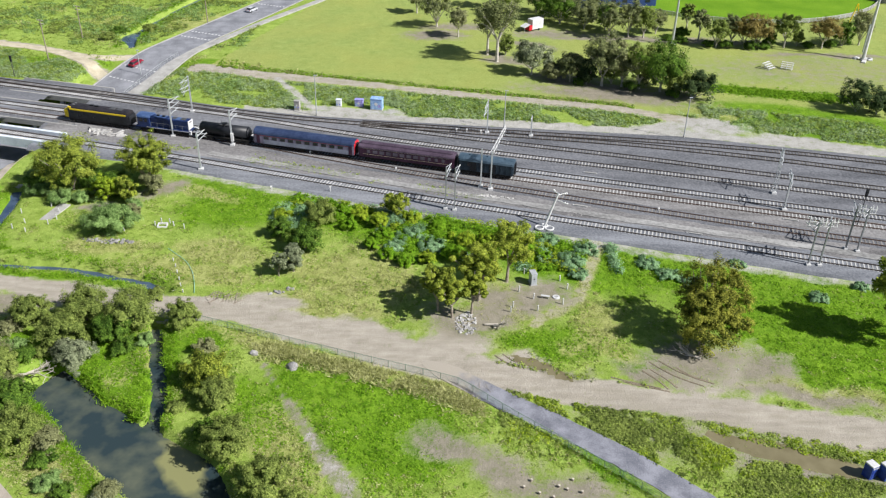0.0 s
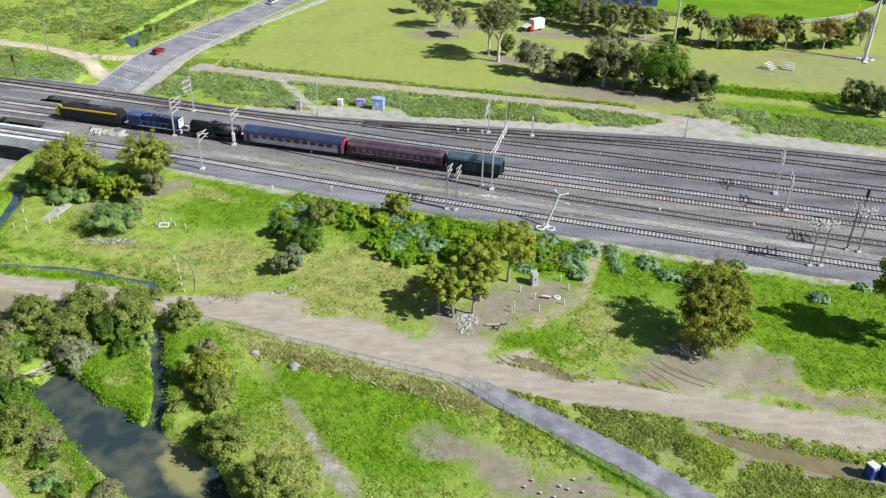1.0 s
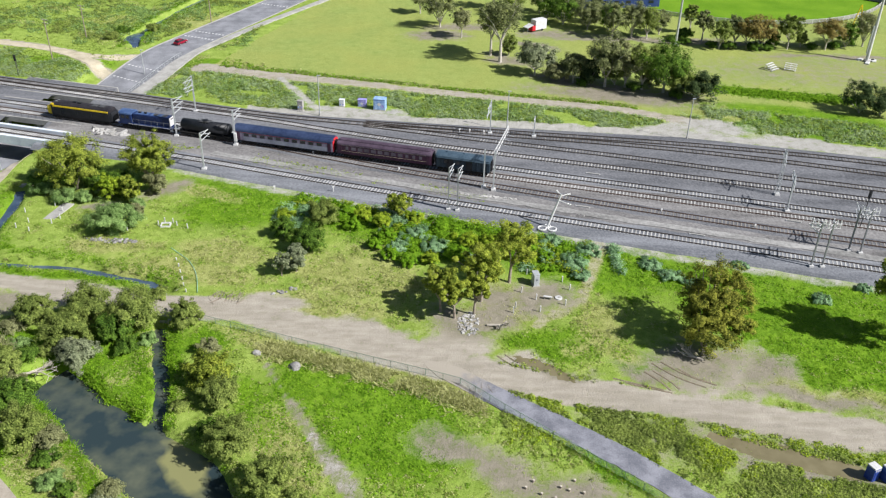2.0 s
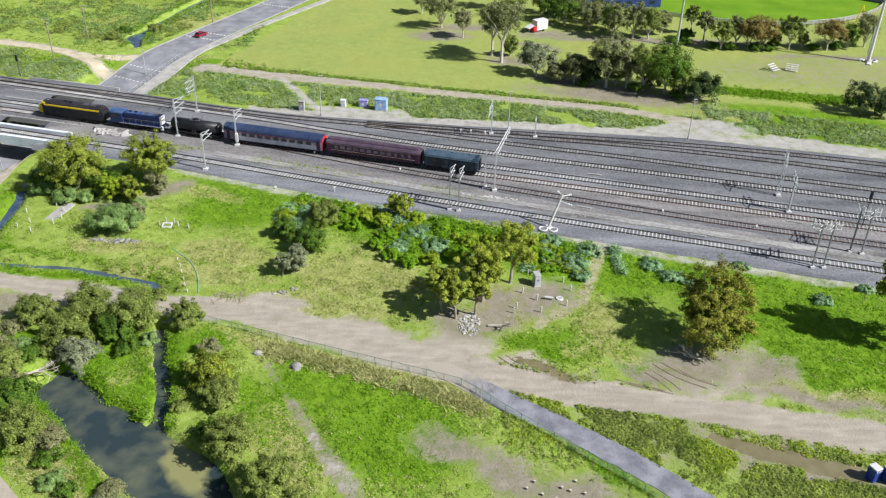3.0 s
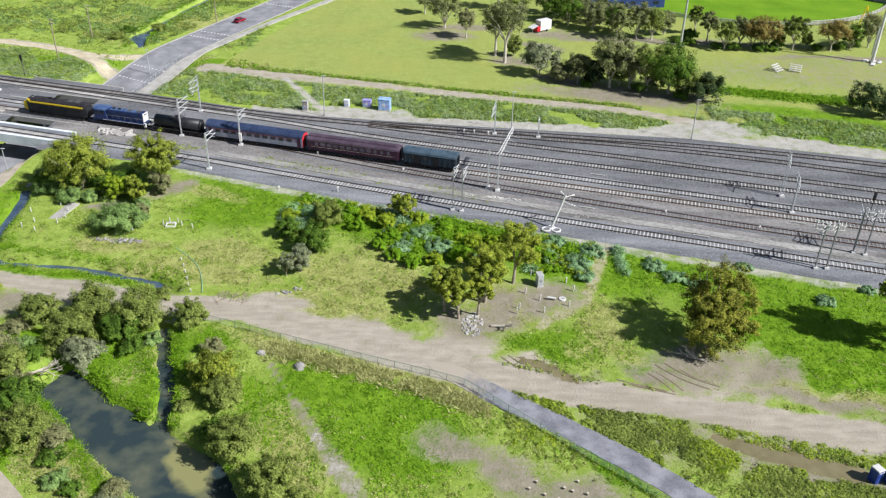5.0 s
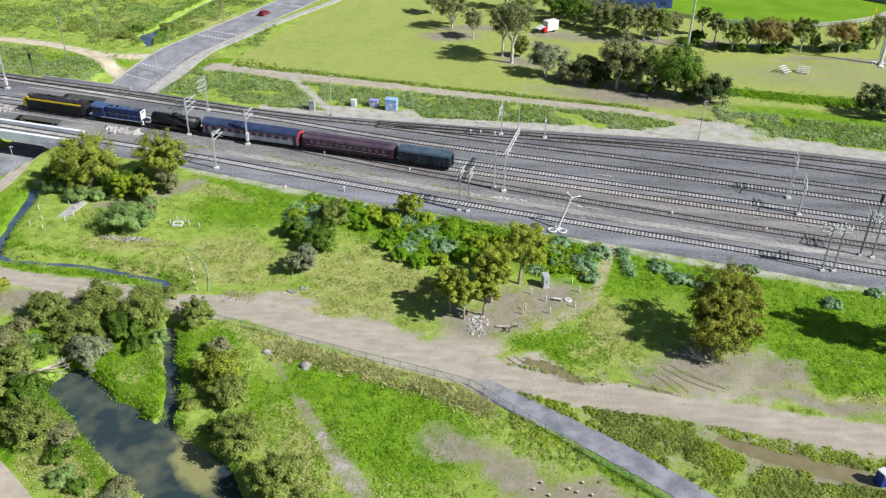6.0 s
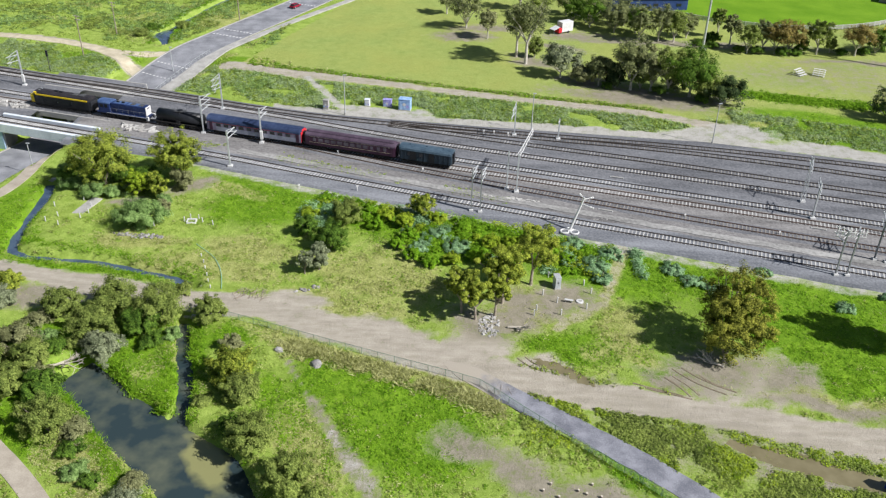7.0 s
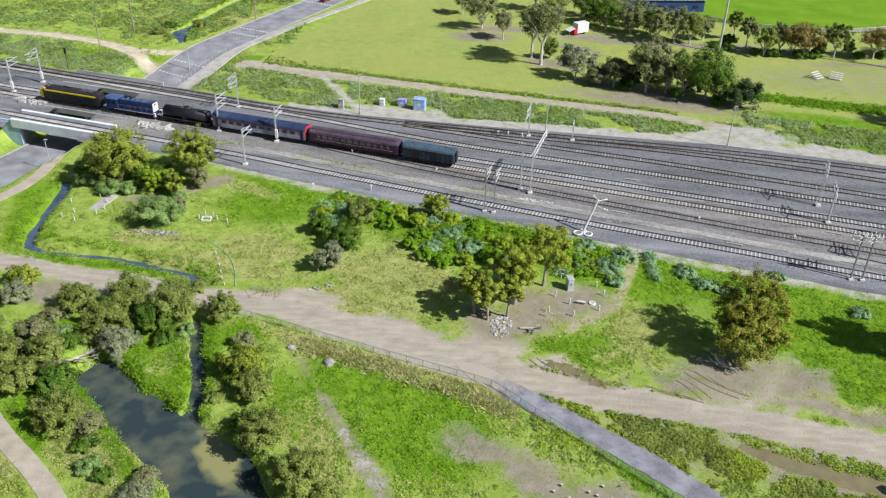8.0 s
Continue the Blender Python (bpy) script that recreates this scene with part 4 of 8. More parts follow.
for x, y, h, r in ((-48.6, 77.4, 2.6, 2.4), (-33.6, 96.4, 2.4, 1.9), (-64.0, 101.0, 2.2, 2.0), (-38.2, 69.4, 2.0, 1.8), (-58.2, 88.2, 2.4, 2.2)):
    tree("brown_shrub", "straggly brownish shrub on the creek bank", x, y, h, r * 1.15, L_BROWN, 40, 95, 0.19, 0.0, 0.3, group="brown shrubs along the creek", category="shrub", forks=2, full=True, taper=0.95)
for x, y, h, r, leaf in ((-47.9, 74.2, 1.9, 1.6, L_DARK), (-45.7, 70.8, 1.9, 1.7, L_SAGE), (-43.6, 69.6, 1.6, 1.4, L_DARK), (-38.4, 66.0, 2.8, 2.4, L_GREY), (-17.0, 68.6, 2.4, 2.0, L_OLIVE), (-55.6, 80.0, 2.0, 1.8, L_DARK), (-45, 110.6, 1.8, 1.6, L_OLIVE), (-58.8, 94.4, 2.0, 2.0, L_DARK), (-60.8, 96.6, 2.0, 1.8, L_SAGE), (-56.6, 95.6, 1.6, 1.6, L_OLIVE), (-34.6, 84.6, 1.2, 1.3, L_OLIVE), (-29.6, 80.0, 2.0, 1.8, L_DARK), (-45.6, 96.6, 2.2, 2.0, L_DARK), (-43.2, 99.0, 2.0, 1.6, L_SAGE),
                         (-98.4, 241.0, 2.4, 2.6, L_OLIVE), (-97.8, 248.4, 2.2, 2.4, L_DARK), (-89.2, 251.0, 2.4, 2.6, L_OLIVE)):
    tree("creek_bush", "low green bush on the creek bank", x, y, h, r * 1.12, leaf, 34, 95, 0.19, 0.0, 0.3, group="bushes along the creek", category="bush", forks=2, full=True, taper=0.95)
# blue-grey saltbush on the railway bank
for x, y, h, r in ((-5.5, 131.4, 2.4, 2.8), (-2.0, 127.4, 2.2, 2.6), (-8.6, 127.2, 2.0, 2.0), (21.4, 122.8, 2.6, 2.6), (24.6, 126.6, 2.6, 2.2), (18.4, 130.2, 2.2, 2.2), (35.0, 123.4, 1.8, 2.0), (37.8, 119.8, 1.8, 2.0), (41, 117.4, 1.6, 1.8), (60.8, 113.9, 1.6, 1.5), (50.5, 124.0, 1.4, 1.2), (69, 117.5, 1.4, 1.3), (22.6, 119.2, 1.8, 1.8)):
    tree("saltbush", "low blue-grey saltbush on the railway bank", x, y, h * 0.72, r * 1.3, L_BLUE, 40, 90, 0.19, 0.0, 0.2, group="saltbushes on the bank", category="bush", forks=2, full=True, taper=0.95)
# yellow-green shrubs below the track
for x, y, h, r in ((-19, 137.5, 2.6, 2.4), (-15.5, 137.2, 2.6, 2.2), (-12, 135, 2.8, 2.6), (-10.5, 130, 2.4, 2.2), (-12.5, 127.2, 2.0, 1.8), (-9.4, 123.6, 2.2, 2.0), (-6.2, 121.8, 2.0, 2.0), (-2.6, 122.6, 2.2, 2.0), (1.4, 124.4, 2.4, 2.4), (3.8, 129.0, 2.2, 2.2), (-1.0, 134.4, 2.0, 2.4), (8.0, 128.6, 2.2, 2.4), (14.5, 127.8, 1.8, 2.0), (17.0, 124.4, 1.8, 1.8), (-5.8, 136.4, 2.2, 2.2), (-17.0, 133.6, 2.2, 2.0), (-29.5, 137.0, 2.2, 2.4), (11.0, 132.0, 1.8, 2.0)):
    tree("shrub", "bright yellow-green shrub in tall weeds", x, y, h, r, (L_BRIGHT, L_WEED)[int(abs(x * 7)) % 2], 40, 80, 0.22, 0.0, 0.22, group="shrubs below the track", category="shrub", forks=2, full=True, taper=0.95)
M_PALE_BARK = material("pale_bark", (0.34, 0.31, 0.27), (0.62, 0.58, 0.52), 0.8, 0.9, 0, 0.4, 6)
PARK_TREES = [
    # x, y, height, radius, leaves, height at which the crown begins, sideways stretch
    (-3.4, 260.9, 11.6, 5.6, L_GUM_DARK, 0.15, 1.0), (-10.1, 276.2, 9.0, 3.4, L_GUM_DARK, 0.2, 0.9), (3.2, 250.9, 9.2, 3.4, L_BROWN, 0.3, 0.9), (11.4, 234.9, 15.0, 4.6, L_GUM_DARK, 0.42, 0.8), (13.8, 228.7, 18.0, 6.0, L_GUM_DARK, 0.42, 0.9), (16.6, 235.3, 6.6, 2.6, L_OLIVE, 0.1, 0.8),
    (22.7, 219.1, 9.2, 4.4, L_GREY, 0.22, 1.0), (28.4, 216.0, 4.6, 3.2, L_BROWN, 0.12, 1.1), (32.4, 214.5, 8.0, 3.4, L_GUM_DARK, 0.25, 1.0), (36.6, 213.3, 7.0, 2.7, L_PINE, 0.0, 1.0), (40.4, 212.1, 14.6, 5.0, L_GUM_DARK, 0.22, 0.9), (43.2, 213.6, 8.2, 3.0, L_OLIVE, 0.05, 1.0), (45.6, 211.6, 12.6, 4.0, L_BROWN, 0.2, 1.0),
    (49.7, 210.2, 12.4, 4.0, L_OLIVE, 0.2, 1.0), (52.0, 211.8, 7.4, 3.0, L_GUM_DARK, 0.05, 1.0), (54.8, 208.1, 13.2, 6.6, L_DARK, 0.2, 1.0), (58.4, 205.6, 7.6, 3.6, L_OLIVE, 0.05, 1.0), (62.2, 203.4, 7.4, 4.4, L_PINE, 0.0, 1.15), (100.8, 197.6, 8.6, 5.2, L_PINE, 0.0, 1.1), (105.3, 196.1, 6.8, 3.6, L_PINE, 0.0, 1.0),
    (48.8, 254.0, 11.2, 3.8, L_GUM_DARK, 0.2, 1.0), (54.7, 254.5, 11.6, 4.2, L_GUM_DARK, 0.2, 1.0), (59.3, 254.3, 10.0, 3.8, L_OLIVE, 0.2, 1.0), (64.1, 259.3, 8.0, 3.6, L_GUM_DARK, 0.1, 1.0), (73.8, 260.7, 9.0, 2.0, L_OLIVE, 0.4, 1.0), (75.7, 252.8, 9.6, 2.6, L_GUM_DARK, 0.4, 1.0), (71.0, 255.0, 3.6, 2.4, L_DARK, 0.0, 1.2),
    (79.3, 246.5, 9.0, 3.6, L_OLIVE, 0.2, 1.0), (84.2, 248.5, 9.8, 3.4, L_GUM_DARK, 0.25, 1.0), (87.3, 246.5, 10.0, 3.8, L_RUSTY, 0.25, 1.0), (91.3, 246.9, 10.2, 4.6, L_RUSTY, 0.2, 1.0), (95.0, 247.6, 5.6, 2.4, L_DARK, 0.05, 1.0), (99.5, 247.0, 10.4, 4.0, L_OLIVE, 0.32, 1.0), (104.0, 249.0, 5.0, 2.0, L_OLIVE, 0.2, 1.0),
    (110.6, 246.8, 9.8, 5.0, L_RUSTY, 0.28, 1.0), (117.8, 250.0, 7.8, 3.2, L_DARK, 0.05, 1.0), (123.3, 251.0, 11.0, 4.2, L_BROWN, 0.15, 1.0), (38.0, 276.6, 9.0, 6.0, L_GUM_DARK, 0.1, 1.0), (29.0, 280.0, 10.0, 5.0, L_GUM_DARK, 0.2, 1.0), (46.5, 270.0, 9.0, 4.6, L_GUM_DARK, 0.15, 1.0), (20.0, 276.0, 10.0, 4.6, L_OLIVE, 0.2, 1.0), (14.0, 284.0, 12.0, 5.0, L_GUM_DARK, 0.25, 1.0), (35.5, 268.0, 10.0, 5.0, L_DARK, 0.1, 1.0), (42.5, 262.5, 9.0, 4.4, L_GUM_DARK, 0.15, 1.0), (30.6, 272.0, 9.6, 4.4, L_DARK, 0.1, 1.0), (49.0, 262.0, 8.6, 4.0, L_DARK, 0.1, 1.0)]
for x, y, h, r, leaf, low, wide in PARK_TREES:
    tree("park_tree", "slender gum tree on the park lawn" if low > 0.25 else "leafy tree on the park lawn", x, y, h, r * (1.3 if 20 < x < 65 and y < 222 else 1.15), leaf, 80, 84 if 20 < x < 65 and y < 222 else 50, 0.36 if 20 < x < 65 and y < 222 else 0.32, low, 0.24, group="trees in the park", bark=M_PALE_BARK, wide=wide, taper=0.86, full=low < 0.32)
# low dark bushes under the row before the oval
for x, y, h, r in ((66.5, 252.0, 2.2, 2.6), (70.0, 250.6, 2.0, 2.4), (77.4, 247.6, 2.2, 2.4), (82.0, 246.4, 2.4, 2.6), (89.4, 245.4, 2.6, 2.6), (93.6, 246.0, 2.2, 2.4), (106.6, 247.4, 2.0, 2.2), (113.6, 248.4, 2.4, 2.6), (47.2, 209.4, 2.4, 2.6), (57.0, 204.4, 2.2, 2.4), (34.6, 212.8, 2.0, 2.2)):
    tree("park_bush", "low dark bush under the park trees", x, y, h, r, L_DARK, 30, 60, 0.24, 0.0, 0.3, group="bushes in the park", category="bush", forks=2, full=True)


# ---- the train ----
HEAD = 165.5
TRACK_U = Vector((math.cos(radians(HEAD)), math.sin(radians(HEAD)), 0))
TRAIN_REAR = Vector((14.1, 154.88, 0.535))
TRAIN_RUN = [(0, 0), (0.5, 1.34), (1.0, 2.70), (1.5, 4.06), (3.0, 8.14), (3.5, 9.47), (4.0, 10.78), (4.5, 12.07), (6.0, 15.96), (6.5, 17.24), (7.0, 18.50), (7.5, 19.75), (8.0, 21.0)]
vehicles, wheelsets = [], []
M_NAVY_ROOF = material("navy_roof", (0.018, 0.030, 0.075), (0.055, 0.08, 0.16), 2.5, 0.5, 0.1, 0.05, 6)
M_SILVER_SIDE = material("silver_blue_side", (0.20, 0.21, 0.27), (0.36, 0.38, 0.46), 2, 0.45, 0.2, 0.04, 6)
M_LILAC = material("grey_lilac_side", (0.15, 0.13, 0.19), (0.27, 0.24, 0.32), 2, 0.5, 0.1, 0.04, 6)
# Lilac of the sky's reflection is mixed into this maroon and brown.
M_MAROON = material("maroon_with_sky_tint", (0.030, 0.011, 0.027), (0.070, 0.028, 0.054), 2, 0.4, 0, 0.04, 6)
M_MAROON_ROOF = material("brown_roof_with_sky_tint", (0.040, 0.026, 0.042), (0.105, 0.075, 0.108), 2, 0.6, 0, 0.06, 6)
M_RED = material("red_paint", (0.42, 0.010, 0.020), (0.60, 0.035, 0.045), 2, 0.5, 0, 0.03, 6)
M_GREEN_VAN = material("dark_green_paint", (0.012, 0.022, 0.034), (0.035, 0.054, 0.074), 2, 0.45, 0, 0.05, 6)
M_SLATE_ROOF = material("slate_roof", (0.030, 0.054, 0.080), (0.085, 0.128, 0.170), 2, 0.55, 0, 0.06, 6)
M_YELLOW = material("yellow_paint", (0.62, 0.43, 0.010), (0.80, 0.58, 0.03), 2, 0.45, 0, 0.03, 6)
M_BLUE = material("royal_blue_paint", (0.007, 0.016, 0.065), (0.022, 0.043, 0.14), 2, 0.4, 0, 0.03, 6)
M_BLUE_PALE = material("faded_blue_paint", (0.025, 0.055, 0.15), (0.10, 0.16, 0.30), 2, 0.5, 0, 0.03, 6)
M_LOCO_ROOF = material("sooty_roof", (0.013, 0.012, 0.015), (0.04, 0.036, 0.042), 2, 0.65, 0, 0.08, 6)
M_GLASS = material("dark_glass", (0.010, 0.012, 0.015), (0.03, 0.034, 0.04), 3, 0.08, 0, 0, 4, spec=0.6)
# Reflections are put into this glass as a paler base colour.
M_PALE_GLASS = material("reflection_pale_glass", (0.07, 0.058, 0.08), (0.145, 0.122, 0.155), 3, 0.12, 0, 0, 4, spec=0.6)
M_CREAM = material("cream_lining", (0.50, 0.42, 0.30), (0.66, 0.58, 0.44), 2, 0.5, 0, 0, 6)


def extrude(bm, prof, x0, x1, ends=(1.0, 1.0)):
    """A closed section (y, z) drawn from x0 to x1; ends shrink the last sections for rounded noses."""
    rings = []
    for x, k in ((x0, ends[0]), (x0 + 0.35, 1.0), (x1 - 0.35, 1.0), (x1, ends[1])):
        zm = sum(p[1] for p in prof) / len(prof)
        rings.append([bm.verts.new((x, y * k, zm + (z - zm) * (0.5 + 0.5 * k))) for y, z in prof])
    n = len(prof)
    for a, b in zip(rings, rings[1:]):
        for i in range(n):
            bm.faces.new((a[i], a[(i + 1) % n], b[(i + 1) % n], b[i]))
    bm.faces.new(rings[0][::-1])
    bm.faces.new(rings[-1])
    bmesh.ops.recalc_face_normals(bm, faces=bm.faces)
    return bm


def arc(w, z0, z1, n=8):
    """A roof section: an elliptical arc w wide from z0 up to z1, closed below."""
    return [(w / 2 * math.cos(math.pi * i / n), z0 + (z1 - z0) * math.sin(math.pi * i / n) ** 0.8) for i in range(n + 1)]


def vehicle(name, label, category, start, length):
    t = thing(name, label, category, Matrix(), "vehicles of the train")
    vehicles.append((t, start + length / 2))
    return t


def bogie(v, x, axles=2, wheelbase=2.2):
    bm = bmesh.new()
    for s in (-1, 1):
        box(bm, 0, s * 1.12, 0.32, wheelbase * (axles - 1) + 1.1, 0.14, 0.34, bevel=0.04)
        for k in range(axles):
            box(bm, (k - (axles - 1) / 2) * wheelbase, s * 1.2, 0.30, 0.34, 0.16, 0.36, bevel=0.03)
    box(bm, 0, 0, 0.45, 0.5, 2.2, 0.25, bevel=0.03)
    b = part("bogie", bm, M_DARK, v)
    b.matrix_basis = pose(x, 0, 0)
    for k in range(axles):
        bm = bmesh.new()
        rod(bm, (0, -1.05, 0), (0, 1.05, 0), 0.08, n=8)
        for s in (-1, 1):
            rod(bm, (0, s * 0.84, 0), (0, s * 0.96, 0), 0.46, n=20)
            rod(bm, (0, s * 0.80, 0), (0, s * 0.84, 0), 0.50, n=20)
            for a in range(4):
                d = Vector((math.cos(a * 1.5708), 0, math.sin(a * 1.5708)))
                rod(bm, Vector((0, s * 0.975, 0)) + d * 0.08, Vector((0, s * 0.975, 0)) + d * 0.38, 0.03, n=5)
        w = part("wheelset", bm, M_DARK_STEEL, b)
        wheelsets.append((w, ((k - (axles - 1) / 2) * wheelbase, 0, 0.48), 0.48))


def underframe(v, L, mat=None):
    bm = bmesh.new()
    box(bm, 0, 0, 0.78, L - 0.1, 2.6, 0.2, bevel=0.03)
    for x in (-L / 2, L / 2):
        for s in (-0.9, 0.9):
            rod(bm, (x - 0.25, s, 0.95), (x + 0.25, s, 0.95), 0.12, n=8)
        box(bm, x, 0, 0.75, 0.6, 0.25, 0.3)
    for x, w in ((-2.2, 1.8), (0.6, 1.4), (2.6, 1.0)):
        box(bm, x * L / 20, 0.9, 0.35, w, 0.5, 0.45, bevel=0.03)
        box(bm, x * L / 20 + 0.5, -0.9, 0.35, w, 0.5, 0.45, bevel=0.03)
    part("underframe", bm, M_DARK, v)


def blocks(v, name, mat, items, label="", bevel=0.01):
    """One part for each block (x, y, z, sx, sy, sz)."""
    for it in items:
        part(name, box(bmesh.new(), *it, bevel=bevel), mat, v, label)


def luggage_van():
    L, v = 11.2, vehicle("luggage_van", "dark green four-door luggage van at the rear of the train", "railway van", 0, 11.4)
    part("body", extrude(bmesh.new(), [(-1.46, 0.95), (-1.48, 3.0), (1.48, 3.0), (1.46, 0.95)], -L / 2, L / 2, (0.97, 0.97)), M_GREEN_VAN, v)
    part("roof", extrude(bmesh.new(), arc(3.06, 2.98, 3.85), -L / 2 - 0.1, L / 2 + 0.1, (0.93, 0.93)), M_SLATE_ROOF, v, "slate-grey curved roof")
    underframe(v, L)
    for s in (-1, 1):
        blocks(v, "sliding_door", M_BLACK, [(2.6, s * 1.49, 1.1, 1.3, 0.06, 1.85), (-1.4, s * 1.49, 1.1, 1.2, 0.06, 1.85)])
        blocks(v, "window", M_GLASS, [(3.3, s * 1.5, 1.95, 1.0, 0.04, 0.8), (0.9, s * 1.5, 1.95, 0.7, 0.04, 0.7)])
        blocks(v, "side_rib", M_GREEN_VAN, [(x, s * 1.50, 1.0, 0.07, 0.05, 2.0) for x in (-5.2, -4.2, -3.1, -2.2, 0.1, 1.7, 4.3, 5.2)])
    blocks(v, "roof_vent", M_SLATE_ROOF, [(x, 0, 3.78, 0.35, 0.35, 0.22) for x in (-3.6, 0, 3.6)], bevel=0.06)
    blocks(v, "end_step", M_DARK_STEEL, [(-L / 2 - 0.12, s * 0.7, 1.1, 0.10, 0.08, 2.2) for s in (-1, 1)])
    blocks(v, "gangway", M_BLACK, [(-L / 2 - 0.2, 0, 1.0, 0.4, 1.0, 2.2), (L / 2 + 0.2, 0, 1.0, 0.4, 1.0, 2.2)], bevel=0.05)
    bogie(v, -3.6)
    bogie(v, 3.6)


def maroon_carriage():
    L, v = 20.6, vehicle("carriage", "dark maroon passenger carriage with a row of pale windows", "railway carriage", 12.1, 20.9)
    part("body", extrude(bmesh.new(), [(-1.44, 0.95), (-1.48, 1.6), (-1.48, 3.0), (1.48, 3.0), (1.48, 1.6), (1.44, 0.95)], -L / 2, L / 2, (0.97, 0.97)), M_MAROON, v)
    part("roof", extrude(bmesh.new(), arc(3.05, 2.98, 3.62), -L / 2, L / 2, (0.94, 0.94)), M_MAROON_ROOF, v, "brown curved roof")
    part("clerestory", extrude(bmesh.new(), arc(1.5, 3.5, 3.98, 6), -L / 2 + 0.4, L / 2 - 0.4, (0.9, 0.9)), M_MAROON_ROOF, v, "raised middle of the roof")
    underframe(v, L)
    for s in (-1, 1):
        blocks(v, "window", M_PALE_GLASS, [(-8.0 + 1.46 * i, s * 1.49, 1.95, 0.98 if 2 < i < 11 else 0.62, 0.04, 0.68) for i in range(12)], "window pane coloured pale for its reflections")
        blocks(v, "lining", M_CREAM, [(0, s * 1.485, 1.62, L - 1, 0.02, 0.035), (0, s * 1.485, 2.86, L - 1, 0.02, 0.035)], "thin cream lining", 0)
        blocks(v, "door", M_MAROON, [(x, s * 1.49, 1.02, 0.72, 0.05, 1.9) for x in (-9.6, 9.6)])
    blocks(v, "roof_vent", M_STEEL, [(x, 0.55, 3.48, 0.45, 0.22, 0.16) for x in (-6.5, -2.4, 1.7, 5.8)], "pale roof ventilator", 0.04)
    blocks(v, "gangway", M_BLACK, [(-L / 2 - 0.15, 0, 1.0, 0.4, 1.1, 2.3), (L / 2 + 0.15, 0, 1.0, 0.4, 1.1, 2.3)], bevel=0.05)
    bogie(v, -7.2, 2, 2.4)
    bogie(v, 7.2, 2, 2.4)


def blue_carriage():
    L, v = 22.8, vehicle("carriage", "passenger carriage with navy roof, silver-blue side and red end", "railway carriage", 33.6, 23.2)
    part("body", extrude(bmesh.new(), [(-1.46, 0.9), (-1.49, 1.5), (-1.49, 2.9), (1.49, 2.9), (1.49, 1.5), (1.46, 0.9)], -L / 2, L / 2, (0.97, 0.97)), M_LILAC, v)
    part("roof", extrude(bmesh.new(), arc(3.08, 2.86, 3.98, 12), -L / 2, L / 2, (0.9, 0.94)), M_NAVY_ROOF, v, "smooth navy blue roof")
    underframe(v, L)
    for s in (-1, 1):
        blocks(v, "lower_panel", M_SILVER_SIDE, [(-0.6, s * 1.492, 0.95, L - 3.4, 0.03, 0.92)], "silver-blue lower side panel", 0)
        blocks(v, "stripe", M_RED, [(0, s * 1.49, 2.72, L - 0.8, 0.025, 0.08)], "thin red stripe", 0)
        blocks(v, "window", M_GLASS, [(-8.4 + 1.87 * i, s * 1.495, 1.95, 1.12, 0.04, 0.66) for i in range(10)], "dark window pane")
        blocks(v, "door", M_MAROON, [(x, s * 1.50, 0.98, 0.74, 0.05, 1.9) for x in (-10.6, 10.3)])
    blocks(v, "end_panel", M_RED, [(-L / 2 - 0.03, s * 0.95, 1.0, 0.08, 0.9, 2.3) for s in (-1, 1)] + [(-L / 2 - 0.02, 0, 3.2, 0.1, 1.6, 0.5)], "bright red end panel", 0.03)
    blocks(v, "gangway", M_BLACK, [(-L / 2 - 0.22, 0, 1.0, 0.4, 1.0, 2.2), (L / 2 + 0.15, 0, 1.0, 0.4, 1.1, 2.3)], bevel=0.05)
    bogie(v, -8.2, 2, 2.5)
    bogie(v, 8.2, 2, 2.5)


def tank_wagon():
    L, v = 12.6, vehicle("tank_wagon", "black cylindrical tank wagon behind the locomotives", "railway wagon", 57.5, 12.9)
    bm = bmesh.new()
    rod(bm, (-5.5, 0, 2.25), (5.5, 0, 2.25), 1.32, n=28)
    rod(bm, (5.5, 0, 2.25), (5.85, 0, 2.25), 1.32, 0.85, 28)
    rod(bm, (-5.5, 0, 2.25), (-5.85, 0, 2.25), 1.32, 0.85, 28)
    for f in bm.faces:
        f.smooth = True
    part("tank", bm, M_BLACK, v)
    part("dome", rod(rod(bmesh.new(), (0, 0, 3.4), (0, 0, 3.85), 0.55, n=16), (0, 0, 3.85), (0, 0, 3.95), 0.6, 0.3, 16), M_BLACK, v)
    blocks(v, "tank_band", M_DARK_STEEL, [(x, 0, 3.56, 0.12, 0.5, 0.04) for x in (-4.2, -2, 2, 4.2)])
    for s in (-1, 1):
        bm = bmesh.new()
        for x in (-0.35, 0.35):
            rod(bm, (x, s * 1.45, 0.9), (x, s * 0.75, 3.55), 0.03, n=5)
        for i in range(8):
            k = i / 8
            rod(bm, (-0.35, s * (1.45 - 0.7 * k), 0.95 + 2.6 * k), (0.35, s * (1.45 - 0.7 * k), 0.95 + 2.6 * k), 0.02, n=5)
        part("ladder", bm, M_DARK_STEEL, v)
    bm = bmesh.new()
    box(bm, 0, 0, 3.6, 2.4, 1.5, 0.05)
    for x in (-1.2, 1.2):
        for s in (-0.75, 0.75):
            rod(bm, (x, s, 3.6), (x, s, 4.3), 0.025, n=5)
    part("walkway", bm, M_DARK_STEEL, v)
    underframe(v, L)
    blocks(v, "saddle", M_DARK, [(x, 0, 0.9, 0.4, 2.2, 0.6) for x in (-4.4, 4.4)])
    bogie(v, -4.3)
    bogie(v, 4.3)


